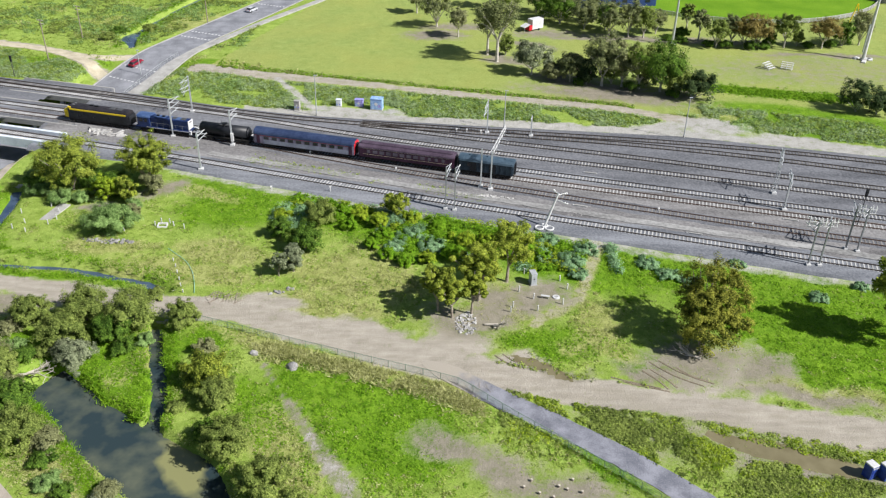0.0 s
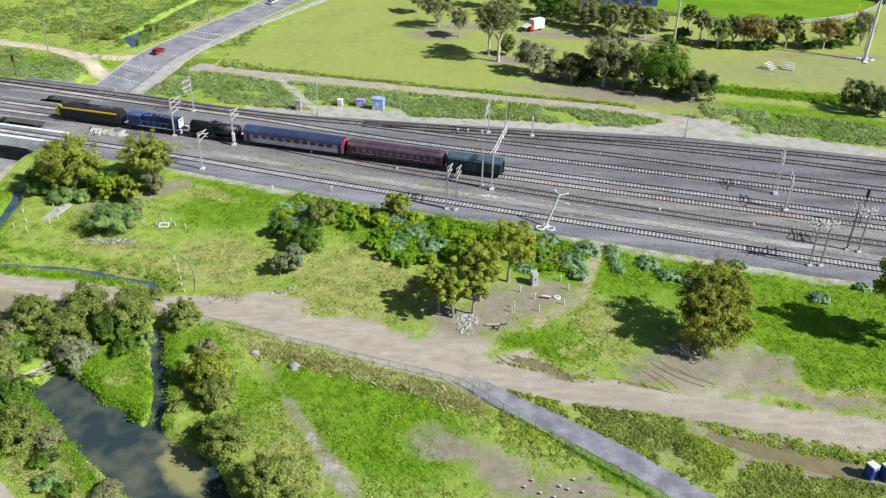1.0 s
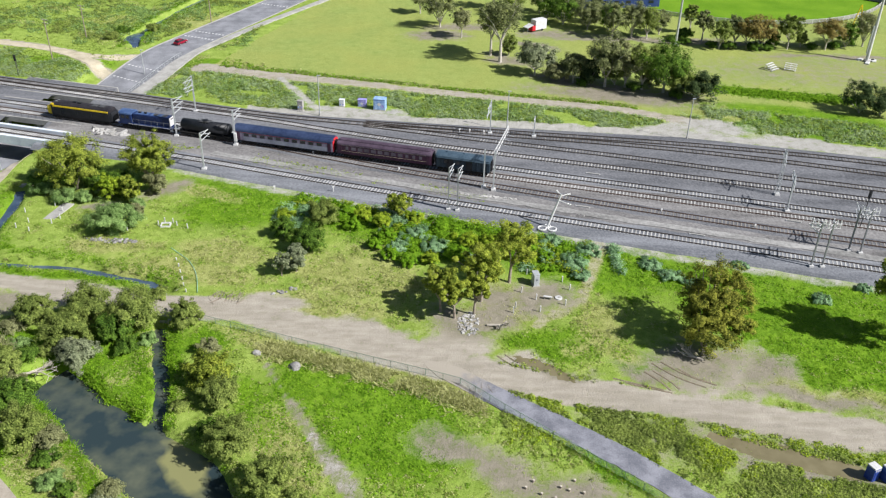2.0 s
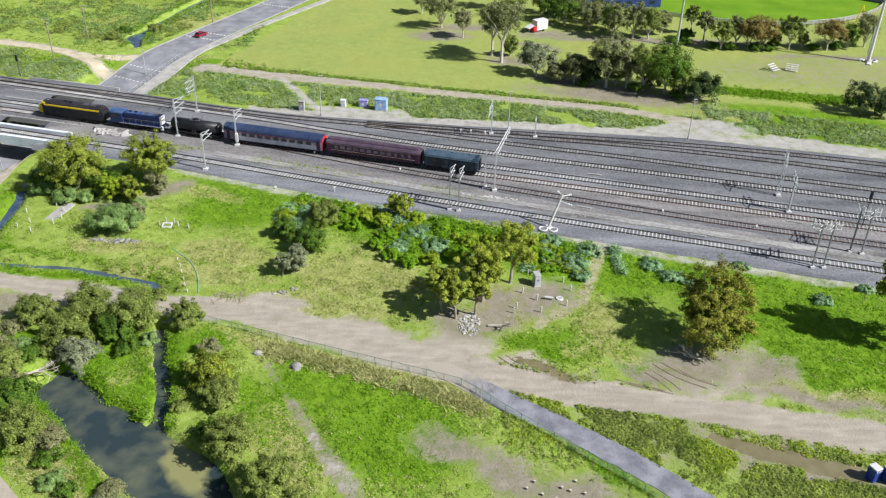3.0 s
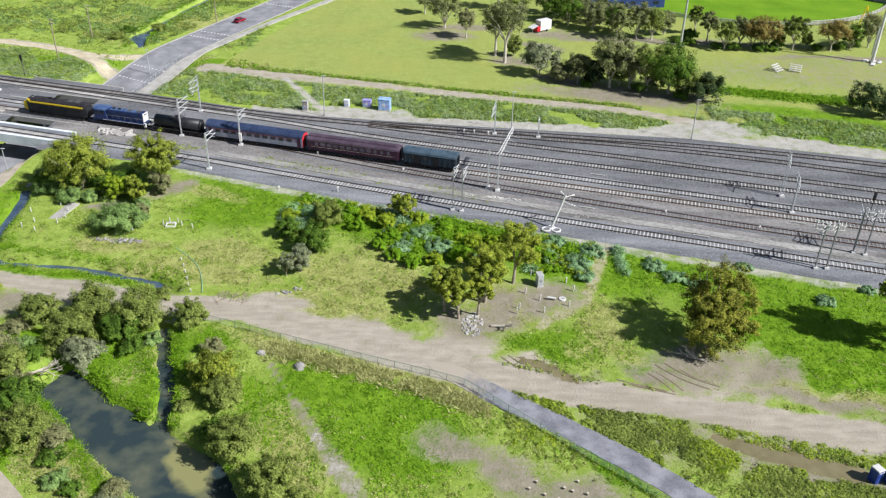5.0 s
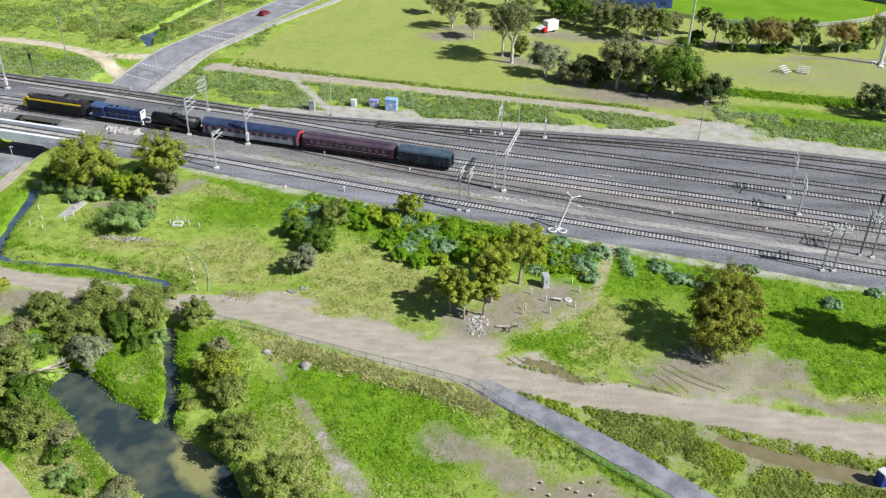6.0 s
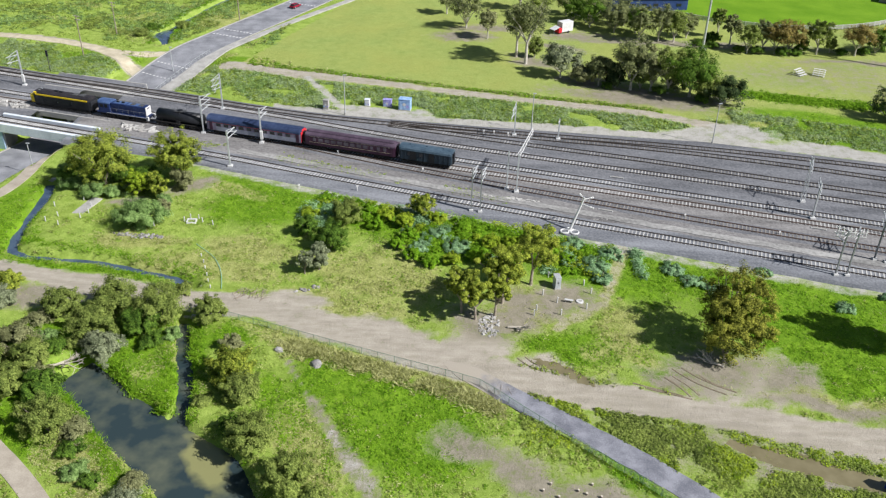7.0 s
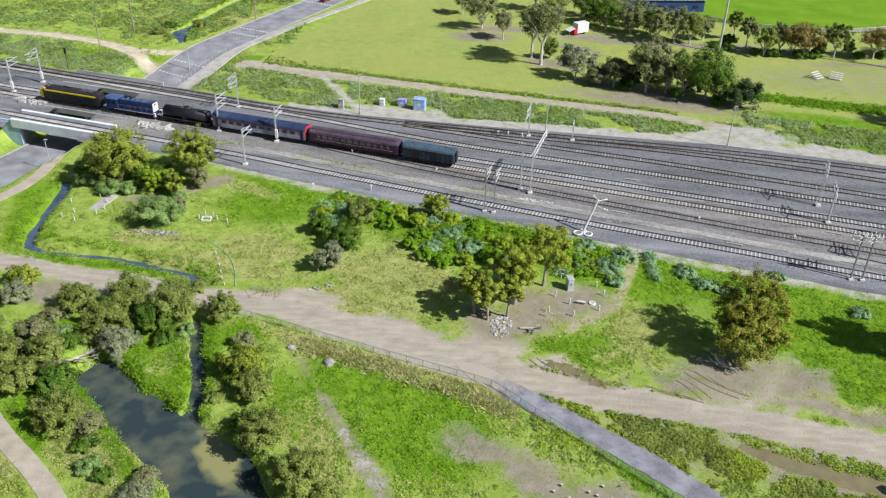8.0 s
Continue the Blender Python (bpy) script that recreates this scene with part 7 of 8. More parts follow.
def brush_pile(x, y, count):
    """Cut sticks dumped in a loose fan."""
    t = thing("brush_pile", "loose pile of weathered cut sticks beside the track", "brush pile", pose(x, y, z_at(x, y)))
    g = random.Random(int(y * 7))
    for _ in range(count):
        a = radians(g.uniform(20, 130))
        u, v, k = g.uniform(-2.6, 2.6), g.uniform(-1.1, 1.1), g.uniform(0.6, 1.4)
        d = Vector((math.cos(a) * k, math.sin(a) * k, g.uniform(-0.05, 0.25)))
        part("stick", rod(bmesh.new(), Vector((u, v, 0.12)) - d, Vector((u, v, 0.14)) + d, 0.035, 0.02, 5), M_WOOD, t)


brush_pile(-34.2, 110.6, 44)
brush_pile(4.6, 89.0, 16)
M_TEAL = material("teal_plastic", (0.16, 0.42, 0.36), (0.30, 0.58, 0.50), 1, 0.5, 0, 0.02, 6)
hose = thing("drain_pipe", "thin teal plastic pipe lying curved in the grass", "pipe", Matrix())
rows = sweep([(-47.5, 125.2, 0), (-43.5, 121.7, 0), (-41.4, 118.2, 0), (-40.2, 114.8, 0), (-39.4, 111.6, 0)], 0.7)
bm = bmesh.new()
for (p, d), (q, e) in zip(rows, rows[1:]):
    rod(bm, (p.x, p.y, z_at(p.x, p.y) + 0.16), (q.x, q.y, z_at(q.x, q.y) + 0.16), 0.04, n=6)
part("pipe", bm, M_TEAL, hose)
for p, d in sweep([(-45.6, 121.6, 0), (-44.0, 118.2, 0), (-42.4, 114.4, 0), (-41.1, 111.5, 0)], 2.1):
    bollard(p.x, p.y, 0.45, "short white stake in long grass", "stakes beside the creek")

# ---- trackside boxes ----
def trackside_box(x, y, w, d, h, mat, label, turn=-8):
    t = thing("trackside_box", label, "equipment box", pose(x, y, z_at(x, y) - 0.1, 0, 0, turn), "boxes beside the yard")
    part("plinth", box(bmesh.new(), 0, 0, 0, w + 0.2, d + 0.2, 0.25, bevel=0.03), M_CONCRETE, t)
    part("body", box(bmesh.new(), 0, 0, 0.25, w, d, h, bevel=0.04), mat, t)
    part("lid", box(bmesh.new(), 0, 0, h + 0.25, w + 0.16, d + 0.16, 0.12, bevel=0.03), mat, t)
    part("door", box(bmesh.new(), 0, -d / 2 - 0.01, 0.35, w * 0.8, 0.04, h * 0.85, bevel=0.01), mat, t)
    for i in range(3):
        part("painted_blob", rod(bmesh.new(), (w * (-0.28 + 0.28 * i), -d / 2 - 0.035, h * (0.45 + 0.2 * (i % 2))), (w * (-0.28 + 0.28 * i), -d / 2 - 0.045, h * (0.45 + 0.2 * (i % 2))), 0.13 * w + 0.05, n=9), (M_BOX_BLUE, M_WHITE, M_BOX_VIOLET)[i], t)


trackside_box(-25.9, 193.6, 1.2, 1.0, 1.5, M_BOX_PALE, "pale painted equipment box beside the yard")
trackside_box(-21.0, 193.8, 2.0, 1.2, 1.6, M_BOX_VIOLET, "violet and white painted equipment box beside the yard")
trackside_box(-16.6, 192.4, 2.8, 2.0, 2.5, M_BOX_BLUE, "large blue painted equipment hut beside the yard")
trackside_box(-35.4, 190.4, 1.3, 1.1, 2.1, M_CONCRETE, "grey concrete equipment box beside the yard")
for x, y, h in ((-28.6, 164.6, 0.9), (-22.2, 147.6, 1.3), (2.5, 178.4, 1.0), (4.8, 178.2, 1.0), (8.0, 177.6, 1.0), (-34.0, 148.8, 0.8), (-10.0, 158.0, 0.7), (40.8, 142.4, 0.8), (57.0, 137.2, 0.8)):
    t = thing("track_marker", "small white marker beside the rails", "marker", pose(x, y, ground_z(x, y) - 0.05, 0, 0, 20), "markers beside the rails")
    part("post", box(bmesh.new(), 0, 0, -0.1, 0.12, 0.12, h, bevel=0.02), M_WHITE, t)
    part("plate", box(bmesh.new(), 0, 0, h - 0.35, 0.4, 0.06, 0.35, bevel=0.02), M_WHITE, t)
for x, y, turn in ((-52, 160.6, -14), (26.0, 143.6, -17), (65.0, 139.8, -16), (30, 158.2, -14), (-20, 168.5, -14), (45.5, 133.8, -16)):
    t = thing("cable_trough", "pale length of rail gear lying beside the track", "rail gear", pose(x, y, ground_z(x, y) + 0.03, 0, 0, turn), "rail gear beside the tracks")
    part("trough", box(bmesh.new(), 0, 0, 0, 2.8, 0.3, 0.16, bevel=0.02), M_CONCRETE_WHITE, t)
    part("lid", box(bmesh.new(), 0.1, 0, 0.16, 2.4, 0.34, 0.05, bevel=0.01), M_CONCRETE, t)

# ---- road furniture ----
def road_marks():
    """White hatched bars across the road."""
    for y0 in (214.0, 220.5, 244.7, 249.4, 281.7):
        for k in range(9):
            f = (k - 4) / 4.0
            cx = float(np.interp(y0, [p[1] for p in UNDER_ROAD], [p[0] for p in UNDER_ROAD]))
            x, y = cx + 4.4 * f, y0 - 1.7 * f
            ob = part("road_mark", box(bmesh.new(), 0, 0, 0, 0.5, 0.7, 0.02), M_WHITE, road)
            ob.matrix_basis = pose(x, y, float(road_level(x, y)) + 0.07, 0, 0, -20)


road_marks()
for side, off in (("a", 6.0), ("b", -6.0)):
    vs, fs = [], []
    rows = sweep([(*p, 0) for p in UNDER_ROAD], 2.0)
    for p, d in rows:
        for k, z in ((off - 0.15, 0), (off - 0.15, 0.22), (off + 0.15, 0.22), (off + 0.15, 0)):
            x, y = p.x - d.y * k, p.y + d.x * k
            vs.append((x, y, float(road_level(x, y)) + z))
    for i in range(len(rows) - 1):
        for j in range(3):
            a = 4 * i + j
            fs.append((a, a + 4, a + 5, a + 1))
    piece("kerb", shape("kerb", vs, fs, M_CONCRETE), road, label="pale concrete kerb")

t = thing("handrail_fence", "low grey handrail beside the underpass footpath", "railing", Matrix(), "", "structure")
rows = sweep([(-83.5, 203.0, 0), (-79.8, 214.0, 0), (-76.4, 224.0, 0), (-74.5, 229, 0)], 1.6)
for i, (p, d) in enumerate(rows):
    z = float(road_level(p.x, p.y)) + 0.1
    part("post", rod(bmesh.new(), (p.x, p.y, z), (p.x, p.y, z + 1.05), 0.05, n=6), M_STEEL, t)
    if i + 1 < len(rows):
        q = rows[i + 1][0]
        zq = float(road_level(q.x, q.y)) + 0.1
        part("rail", rod(rod(bmesh.new(), (p.x, p.y, z + 1.05), (q.x, q.y, zq + 1.05), 0.04, n=5), (p.x, p.y, z + 0.55), (q.x, q.y, zq + 0.55), 0.03, n=5), M_STEEL, t)
# railing on the train's bridge
t = thing("bridge_railing", "thin grey railing along the edge of the railway bridge", "railing", Matrix(), "", "structure")
for i in range(14):
    x = -107 + 1.8 * i
    y = 180.35 - 0.255 * (x + 95)
    part("post", rod(bmesh.new(), (x, y, 0.2), (x, y, 1.35), 0.035, n=5), M_DARK_STEEL, t)
    if i < 13:
        part("rail", rod(rod(bmesh.new(), (x, y, 1.32), (x + 1.8, y - 0.459, 1.32), 0.03, n=5), (x, y, 0.8), (x + 1.8, y - 0.459, 0.8), 0.025, n=5), M_DARK_STEEL, t)

# culvert heads where the creek runs under paths
for x, y, turn, w in ((-84.8, 148.2, 15, 4.6), (-42.9, 104.7, -6, 3.6), (-43.6, 112.0, 40, 3.2)):
    c = thing("culvert", "concrete culvert head over the creek", "culvert", pose(x, y, -2.2, 0, 0, turn), "culverts", "structure")
    for s in (-1, 1):
        part("wing_wall", box(bmesh.new(), s * w * 0.36, 0, 0, w * 0.28, 0.5, 2.0, bevel=0.04), M_CONCRETE, c)
    part("lintel", box(bmesh.new(), 0, 0, 1.35, w * 0.8, 0.4, 0.36, bevel=0.04), M_CONCRETE, c)


# ---- grass and weeds ----
def blades(xs, ys, zs, height, width, per, seed):
    g = np.random.default_rng(seed)
    n = len(xs) * per
    x, y, z = (np.repeat(a, per) for a in (xs, ys, zs))
    a = g.uniform(0, 6.283, n)
    h = np.repeat(height, per) * g.uniform(0.6, 1.2, n)
    w = width * g.uniform(0.6, 1.3, n) * np.sqrt(h / np.mean(h))
    lean = h * g.uniform(0.7, 2.2, n)
    b = g.uniform(0, 6.283, n)
    p = np.stack([x + g.normal(0, 0.13, n), y + g.normal(0, 0.13, n), z - 0.03], -1)
    u = np.stack([np.cos(a) * w, np.sin(a) * w, np.zeros(n)], -1)
    tip = p + np.stack([np.cos(b) * lean, np.sin(b) * lean, h], -1)
    return np.stack([p - u * 1.3, p + u * 1.3, tip], 1)


def scatter():
    g = np.random.default_rng(21)
    n = 190000
    y = g.uniform(0, 1, n)
    y = 66 + y ** 1.25 * 150
    x = g.uniform(-1, 1, n) * (y * 0.56 + 26) - 4
    z = level(x, y)
    dirt, lush, dry, mown, mud, pale = layers(x, y)
    yard = (y > on_line(YARD_NEAR, x) - 0.6) & (y < on_line(YARD_FAR, x) + 0.6)
    bare = np.maximum.reduce([dirt, mud * 0.9, pale, mown * 0.9])
    pad = np.hypot((x - 15.6) / 5.0, (y - 113.4) / 4.8) < 0.9 + 0.2 * vnoise(x, y, 2, 81)
    ok = (~yard) & (z > -1.0) & (bare < 0.12 + 0.7 * g.random(n)) & (along(x, y, PATH) > 2.0) & (along(x, y, UNDER_ROAD) > 8) & ~pad
    for line in ([(-96, 130), (-92, 137.2), (-89, 146), (-89.5, 158)], [(-66, 82), (-59.5, 75.6), (-52.6, 70.3), (-46, 64)], [(-73.7, 134.2), (-70.8, 141)]):
        ok &= along(x, y, line) > 1.5
    x, y, z, lush, dry = x[ok], y[ok], z[ok], lush[ok], dry[ok]
    patch = vnoise(x, y, 3.5, 31) * 0.6 + vnoise(x, y, 1.2, 32) * 0.4
    pick = g.random(len(x))
    weed = pick < lush * 0.85 * np.clip(patch * 1.8, 0.2, 1)
    straw = ~weed & (pick > 1 - dry * 0.75 - 0.03)
    for nm, sel, mat, h, w, per, lab in (("weeds", weed, L_WEED, 0.15, 0.048, 3, "lush green weeds covering the banks"), ("grass", ~weed & ~straw, L_GRASS, 0.13, 0.042, 2, "rough yellow-green meadow grass"), ("dry_grass", straw, L_STRAW, 0.24, 0.035, 4, "dry straw-coloured grass tufts")):
        keep = sel & (patch > 0.22)
        hh = h * (0.4 + 1.3 * patch[keep])
        ob = new(nm, leaves(nm, blades(x[keep], y[keep], z[keep], hh, w, per, 5), mat))
        tagged(ob, lab, "grass", kind="stuff")


scatter()


def far_meadow():
    """Coarse tussocks on the rough ground beyond the railway."""
    g = np.random.default_rng(33)
    n = 26000
    x = g.uniform(-190, -52, n)
    y = g.uniform(206, 310, n)
    ok = (along(x, y, UNDER_ROAD) > 9) & (along(x, y, CREAM_PATH) > 2.8) & (along(x, y, FAR_CREEK) > 2.4) & (x < -58 + (y - 228) * 0.31 - 8) & (vnoise(x, y, 7, 61) * 0.6 + vnoise(x, y, 2, 62) * 0.4 > 0.42)
    x, y = x[ok], y[ok]
    pale = vnoise(x, y, 9, 63) > 0.72
    for nm, sel, mat, lab in (("tussocks", ~pale, L_GRASS, "rough green tussocks beyond the railway"), ("pale_tussocks", pale, L_STRAW, "pale straw-coloured tussocks beyond the railway")):
        tagged(new(nm, leaves(nm, blades(x[sel], y[sel], level(x[sel], y[sel]), np.full(sel.sum(), 0.36), 0.11, 3, 8), mat)), lab, "grass", kind="stuff")
    # leafy clumps in drifts, thicker towards the creek
    x, y = g.uniform(-170, -58, 15000), g.uniform(236, 320, 15000)
    wet = along(x, y, FAR_CREEK)
    ok = (along(x, y, UNDER_ROAD) > 8.5) & (along(x, y, CREAM_PATH) > 5.5) & (wet > 2.6) & (vnoise(x, y, 8, 64) * 0.6 + vnoise(x, y, 2, 65) * 0.4 > np.interp(wet, [3, 9], [0.2, 0.5]))
    x, y = x[ok], y[ok]
    kind = 0.6 * vnoise(x, y, 6, 66) + 0.4 * g.random(len(x))
    for nm, sel, mat, lab in (("rank_weeds", kind < 0.5, L_SAGE, "rank green weeds beyond the railway"), ("olive_scrub", kind >= 0.5, L_OLIVE, "low olive scrub beyond the railway")):
        c = np.stack([x[sel], y[sel], level(x[sel], y[sel])], -1)
        tagged(new(nm, leaves(nm, crown_leaves(c, g.uniform(0.35, 0.95, len(c)), 16, 0.25, 0.7, 10), mat)), lab, "scrub", kind="stuff")


far_meadow()


def thicket():
    """Leafy weeds and scrub in drifts between the yard and the park, too many to count."""
    g = np.random.default_rng(5)
    n = 13000
    x = g.uniform(-150, 110, n)
    t = g.random(n)
    yf = on_line(YARD_FAR, x)
    y = yf + 2.3 + t * np.where(x > 62, 17.0, np.clip(18 - 0.08 * (x + 40), 4, 20))
    ok = (along(x, y, FAR_PATH) > 2.6) & (layers(x, y)[5] < 0.3) & (layers(x, y)[0] < 0.4) & (x < 48 + 90 * (t > 0.2)) & (along(x, y, UNDER_ROAD) > 11) & (vnoise(x, y, 5, 41) > 0.27)
    ok &= (np.hypot((x + 21) / 9, (y - 192.5) / 3.0) > 1) & (along(x, y, CREAM_PATH) > 3)
    x, y = x[ok], y[ok]
    kind = vnoise(x, y, 6, 44) * 0.5 + g.random(len(x)) * 0.5
    for nm, sel, mat, lab in (("scrub", kind < 0.33, L_SAGE, "tangled green scrub beyond the yard"), ("grassy_scrub", (kind >= 0.33) & (kind < 0.5), L_GRASS, "tangled yellow-green scrub beyond the yard"), ("pale_scrub", kind >= 0.5, L_PALE, "pale blue-green scrub beyond the yard")):
        c = np.stack([x[sel], y[sel], level(x[sel], y[sel]) + 0.1], -1)
        ob = new(nm, leaves(nm, crown_leaves(c, g.uniform(0.45, 1.2, len(c)), 26, 0.21, 0.75, 3), mat))
        tagged(ob, lab, "scrub", kind="stuff")
    # a weedy bank along the upper side of the far path
    n = 1900
    x = g.uniform(-62, 46, n)
    y = on_line(FAR_PATH, x) + 2.6 + np.abs(g.normal(0, 1.0, n)) * np.interp(x, [-62, -50, -30], [3.2, 1.6, 0.8])
    for nm, sel, mat, lab in (("bank_weeds", g.random(n) < 0.6, L_WEED, "green weeds on the bank above the path"), ("bank_grass", g.random(n) < 0.4, L_STRAW, "straw-coloured grass on the bank above the path")):
        c = np.stack([x[sel], y[sel], level(x[sel], y[sel])], -1)
        tagged(new(nm, leaves(nm, crown_leaves(c, g.uniform(0.3, 0.75, len(c)), 22, 0.19, 0.75, 8), mat)), lab, "weeds", kind="stuff")
    # a rank green bank at the edge of the lawn
    n = 1800
    x = g.uniform(60, 104, n)
    y = np.interp(x, [60, 82, 104], [212.6, 208.8, 205.0]) + g.normal(0, 1.5, n)
    c = np.stack([x, y, level(x, y)], -1)
    tagged(new("lawn_weeds", leaves("lawn_weeds", crown_leaves(c, g.uniform(0.4, 0.9, n), 18, 0.21, 0.75, 9), L_WEED)), "rank green weeds on a bank beside the lawn", "weeds", kind="stuff")
    # tall leafy weeds below the track
    n = 1500
    x = g.uniform(-32, 30, n)
    y = on_line(YARD_NEAR, x) - g.uniform(1.5, 15, n)
    ok = (vnoise(x, y, 6, 71) > 0.35) & (np.hypot((x - 15.6) / 6, (y - 113.4) / 6) > 1) & (np.hypot((x + 20) / 7, (y - 127) / 9) > 1) & (np.hypot(x - 27.5, (y - 122) / 4) > 1.4) & (y > 120) & (along(x, y, TRAIL) > 1.7)
    x, y = x[ok], y[ok]
    tall = vnoise(x, y, 4, 72)
    for nm, sel, mat, lab in (("tall_weeds", (tall > 0.48) & (tall < 0.66), L_BRIGHT, "tall yellow-green weeds below the track"), ("pale_weeds", tall >= 0.66, L_BLUE, "pale blue-green weeds below the track"), ("leafy_weeds", tall <= 0.48, L_WEED, "leafy green weeds below the track")):
        c = np.stack([x[sel], y[sel], level(x[sel], y[sel]) + g.uniform(0.1, 0.7, sel.sum())], -1)
        tagged(new(nm, leaves(nm, crown_leaves(c, g.uniform(0.5, 1.1, len(c)), 40, 0.2, 0.8, 4), mat)), lab, "weeds", kind="stuff")
    # clumpy weeds on the wet ground beside the path
    n = 10000
    x = g.uniform(8, 66, n)
    y = np.interp(x, [8, 20, 31, 45, 66], [88.6, 84, 79.5, 74.5, 70]) + g.normal(0, 3.6, n)
    ok = (along(x, y, PATH) > 2.0) & (along(x, y, DIRT_ROAD) > 2.7) & (0.6 * vnoise(x, y, 3, 91) + 0.4 * vnoise(x, y, 1.1, 94) > 0.36) & ((x < 32) | (np.abs(y - np.interp(x, [33, 37, 44, 51, 66], [83.4, 80.0, 78.0, 76.2, 72])) > 1.2 + 1.1 * vnoise(x, y, 2, 93))) & (np.hypot(x - 53.4, y - 75) > 1.6)
    x, y = x[ok], y[ok]
    low = 0.55 * vnoise(x, y, 4, 92) + 0.45 * g.random(len(x))
    for nm, sel, mat, lab in (("wet_weeds", low > 0.6, L_BRIGHT, "clumpy yellow-green weeds on wet ground"), ("wet_grass", (low <= 0.6) & (low > 0.42), L_GRASS, "rank grass on wet ground"), ("olive_weeds", low <= 0.42, L_OLIVE, "clumpy olive weeds on wet ground")):
        c = np.stack([x[sel], y[sel], level(x[sel], y[sel])], -1)
        tagged(new(nm, leaves(nm, crown_leaves(c, g.uniform(0.25, 0.65, len(c)), 18, 0.14, 0.8, 6), mat)), lab, "weeds", kind="stuff")
    # low leafy clumps all over the near meadow, in drifts
    n = 36000
    y = 66 + g.random(n) ** 1.15 * 90
    x = g.uniform(-1, 1, n) * (y * 0.54 + 22) - 2
    dirt, lush, dry, mown, mud, pale = layers(x, y)
    z = level(x, y)
    ok = (np.maximum(dirt, pale) < 0.12) & (mud < 0.25) & (z > -0.9) & (y < on_line(YARD_NEAR, x) - 1.5) & (along(x, y, PATH) > 2.3) & (along(x, y, DIRT_ROAD) > 3.6) & (along(x, y, UNDER_ROAD) > 8.5) & (along(x, y, TRAIL) > 1.2) & (np.hypot((x - 15.6) / 6, (y - 113.4) / 6) > 1)
    for line in ([(-96, 130), (-92, 137.2), (-89, 146), (-89.5, 158)], [(-66, 82), (-59.5, 75.6), (-52.6, 70.3), (-46, 64)], [(-73.7, 134.2), (-70.8, 141)]):
        ok &= along(x, y, line) > 1.8
    drift = vnoise(x, y, 4.5, 95) * 0.55 + vnoise(x, y, 1.4, 96) * 0.45
    ok &= drift > 0.56 - 0.28 * lush - 0.2 * dry - 0.12 * (y < 90)
    x, y, z, lush, dry, drift = x[ok], y[ok], z[ok], lush[ok], dry[ok], drift[ok]
    pick = g.random(len(x))
    green = pick < 0.15 + lush * 0.8
    straw = ~green & (g.random(len(x)) < 0.25 + dry * 0.6)
    for nm, sel, mat, lab in (("meadow_weeds", green, L_WEED, "low leafy weeds in the lush meadow"), ("meadow_straw", straw, L_STRAW, "pale straw tussocks in the meadow"), ("meadow_tussocks", ~green & ~straw, L_GRASS, "yellow-green grass tussocks in the meadow")):
        c = np.stack([x[sel], y[sel], z[sel] - 0.05], -1)
        tagged(new(nm, leaves(nm, crown_leaves(c, (0.2 + 0.75 * drift[sel]) * g.uniform(0.5, 1.15, len(c)), 13, 0.145, 0.6, 7, up=2.0), mat)), lab, "weeds", kind="stuff")
    # tall straw along the fence
    n = 2600
    x = g.uniform(-27, 6, n)
    y = np.interp(x, [-27, -10, 6], [98.2, 93.0, 86.2]) + g.normal(0, 1.1, n)
    ok = (vnoise(x, y, 2.2, 97) > 0.3) & (along(x, y, DIRT_ROAD) > 4.4) & (along(x, y, PATH) > 2.4)
    x, y = x[ok], y[ok]
    tagged(new("tall_straw", leaves("tall_straw", blades(x, y, level(x, y), g.uniform(0.25, 0.6, len(x)), 0.07, 7, 12), L_STRAW)), "tall straw-coloured grass along the fence", "grass", kind="stuff")
    # reeds and scrub along the creek and the drain
    pts = []
    for line, off, step in ((CREEK[2:], 2.3, 0.7), (DRAIN, 1.7, 0.6), (FAR_CREEK, 2.6, 0.5), ([(-58, 92), (-54, 84.6), (-46, 76.5), (-37, 66)], 0.3, 0.4), ([(-49, 91.5), (-43.5, 84.5), (-40, 83), (-38.6, 84)], 0.3, 0.4)):
        for p, d in sweep([(*q, 0) for q in line], step):
            for s in (-1, 1):
                k = s * off * g.uniform(0.8, 1.7)
                pts.append((p.x - d.y * k, p.y + d.x * k))
    pts = np.array(pts)
    zz = level(pts[:, 0], pts[:, 1])
    pts, zz = pts[zz > -1.25], zz[zz > -1.25]
    ob = new("reeds", leaves("reeds", blades(np.repeat(pts[:, 0], 30) + g.normal(0, 0.4, len(pts) * 30), np.repeat(pts[:, 1], 30) + g.normal(0, 0.4, len(pts) * 30), np.repeat(zz, 30), g.uniform(0.15, 0.4, len(pts) * 30), 0.05, 2, 9), L_WEED))
    tagged(ob, "rank green reeds along the creek banks", "reeds", kind="stuff")


thicket()

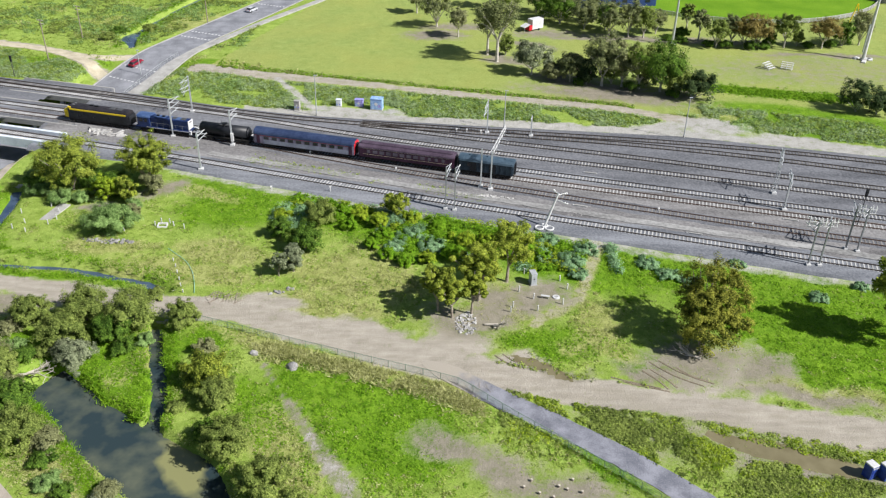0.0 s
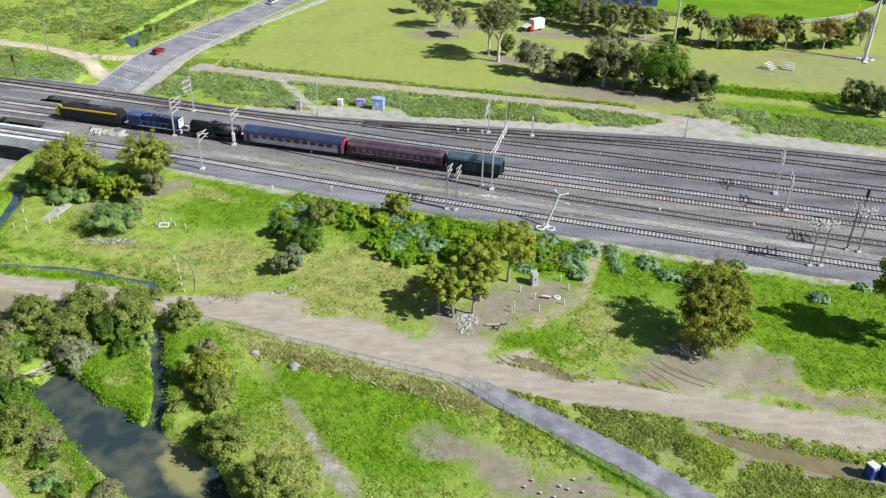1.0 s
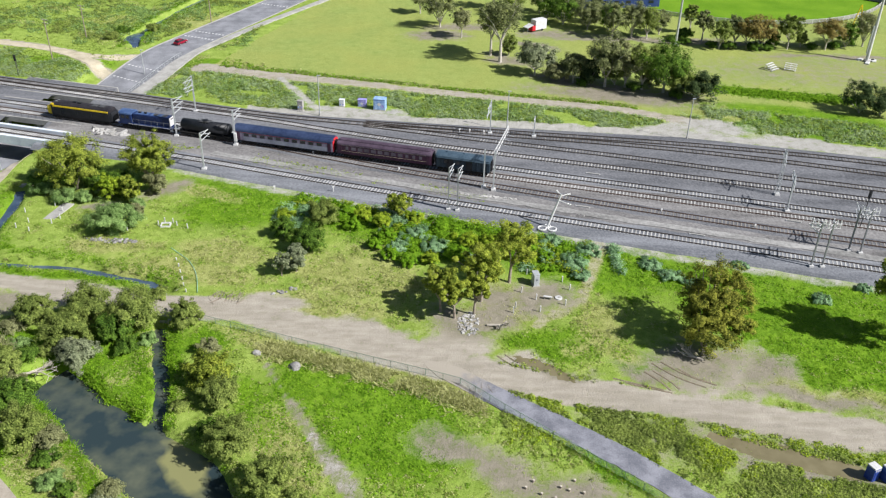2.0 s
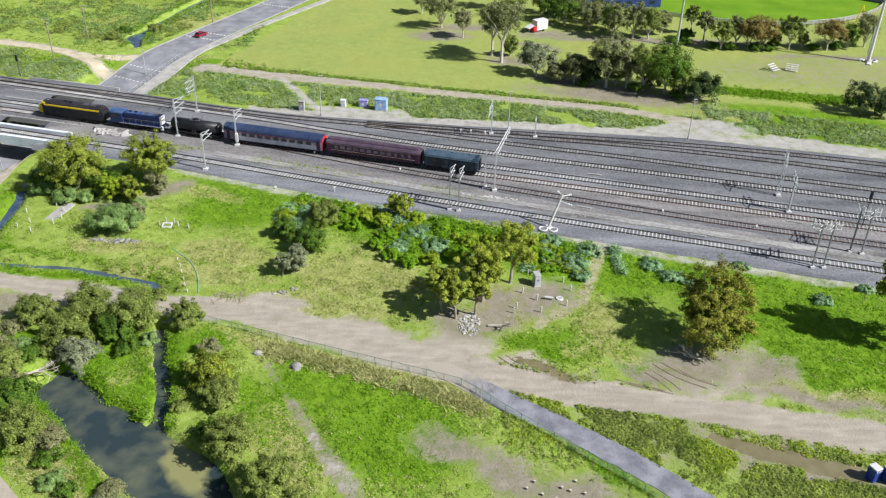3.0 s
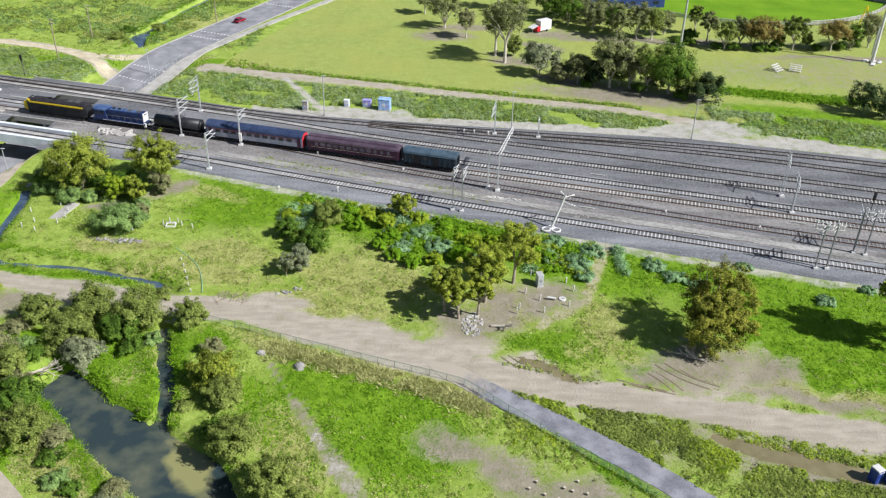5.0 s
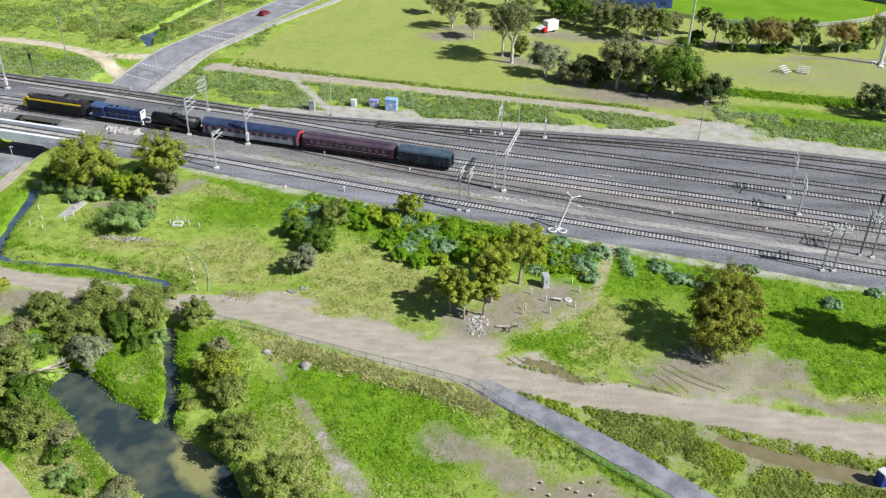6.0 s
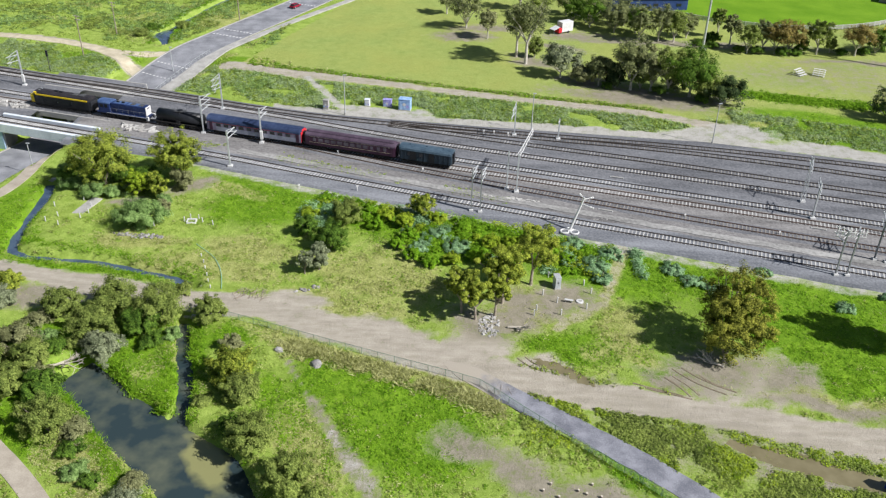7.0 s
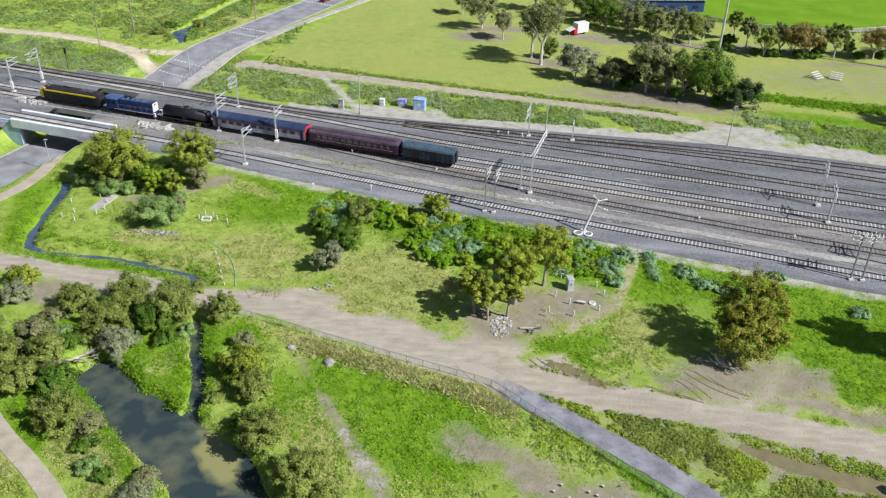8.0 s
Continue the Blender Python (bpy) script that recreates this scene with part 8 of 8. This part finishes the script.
# weeds between the rails
g2 = np.random.default_rng(77)
wx = g2.uniform(-60, 80, 1500)
wy = np.interp(wx, [-57.9, 12.2, 74.8], [166.5, 144.2, 127.2]) + g2.normal(0, 0.9, 1500) + 0.6
sel = vnoise(wx, wy, 6, 51) > 0.5
wx, wy = wx[sel & (wx < 8)], wy[sel & (wx < 8)]
tagged(new("yard_weeds", leaves("yard_weeds", blades(wx, wy, np.full(len(wx), 0.27), np.full(len(wx), 0.2), 0.08, 6, 3), L_GRASS)), "thin weeds on the gravel between tracks", "weeds", kind="stuff")

# ---- tracks ----
for nm, line, kind, singles in TRACKS:
    build_track(line, kind, singles, nm == "near", M_BALLAST_RUST if nm == "train" else None, M_RAIL_RUST if nm in ("loop", "train") else None)


# ---- what moves ----
def motions():
    def run(t):
        return float(np.interp(t, [r[0] for r in TRAIN_RUN], [r[1] for r in TRAIN_RUN]))
    for v, mid in vehicles:
        walk(v, [(t, Matrix.Translation(TRAIN_REAR + TRACK_U * (mid + s)) @ pose(0, 0, 0, 0, 0, HEAD)) for t, s in TRAIN_RUN])
    for w, at, r in wheelsets:
        walk(w, [(t, pose(*at, 0, math.degrees(run(t) / r), 0)) for t in [i * 0.2 for i in range(41)]])
    for c, path, wheels in cars:
        ts, px, py = [p[0] for p in path], [p[1] for p in path], [p[2] for p in path]

        def at(t):
            return float(np.interp(t, ts, px)), float(np.interp(t, ts, py))

        def seat(t):
            x, y = at(t)
            x1, y1 = at(min(8.0, t + 0.5))
            x0, y0 = at(max(0.0, min(7.5, t - 0.5)))
            h = math.atan2(y1 - y0, x1 - x0)
            z0, z1 = float(road_level(x, y - 1.2)), float(road_level(x, y + 1.2))
            return pose(x, y, (z0 + z1) / 2 + 0.07, 0, -math.degrees(math.atan2(z1 - z0, 2.4)), math.degrees(h))
        walk(c, [(t, seat(t)) for t in [i * 0.5 for i in range(17)]])
        dist = 0.0
        spin = [(0.0, 0.0)]
        for i in range(1, 241):
            a, b = at((i - 1) / 30), at(i / 30)
            dist += math.hypot(b[0] - a[0], b[1] - a[1])
            spin.append((i / 30, dist / 0.32))
        for w, pos in wheels:
            walk(w, [(t, pose(*pos, 0, math.degrees(s), 0)) for t, s in spin])


motions()
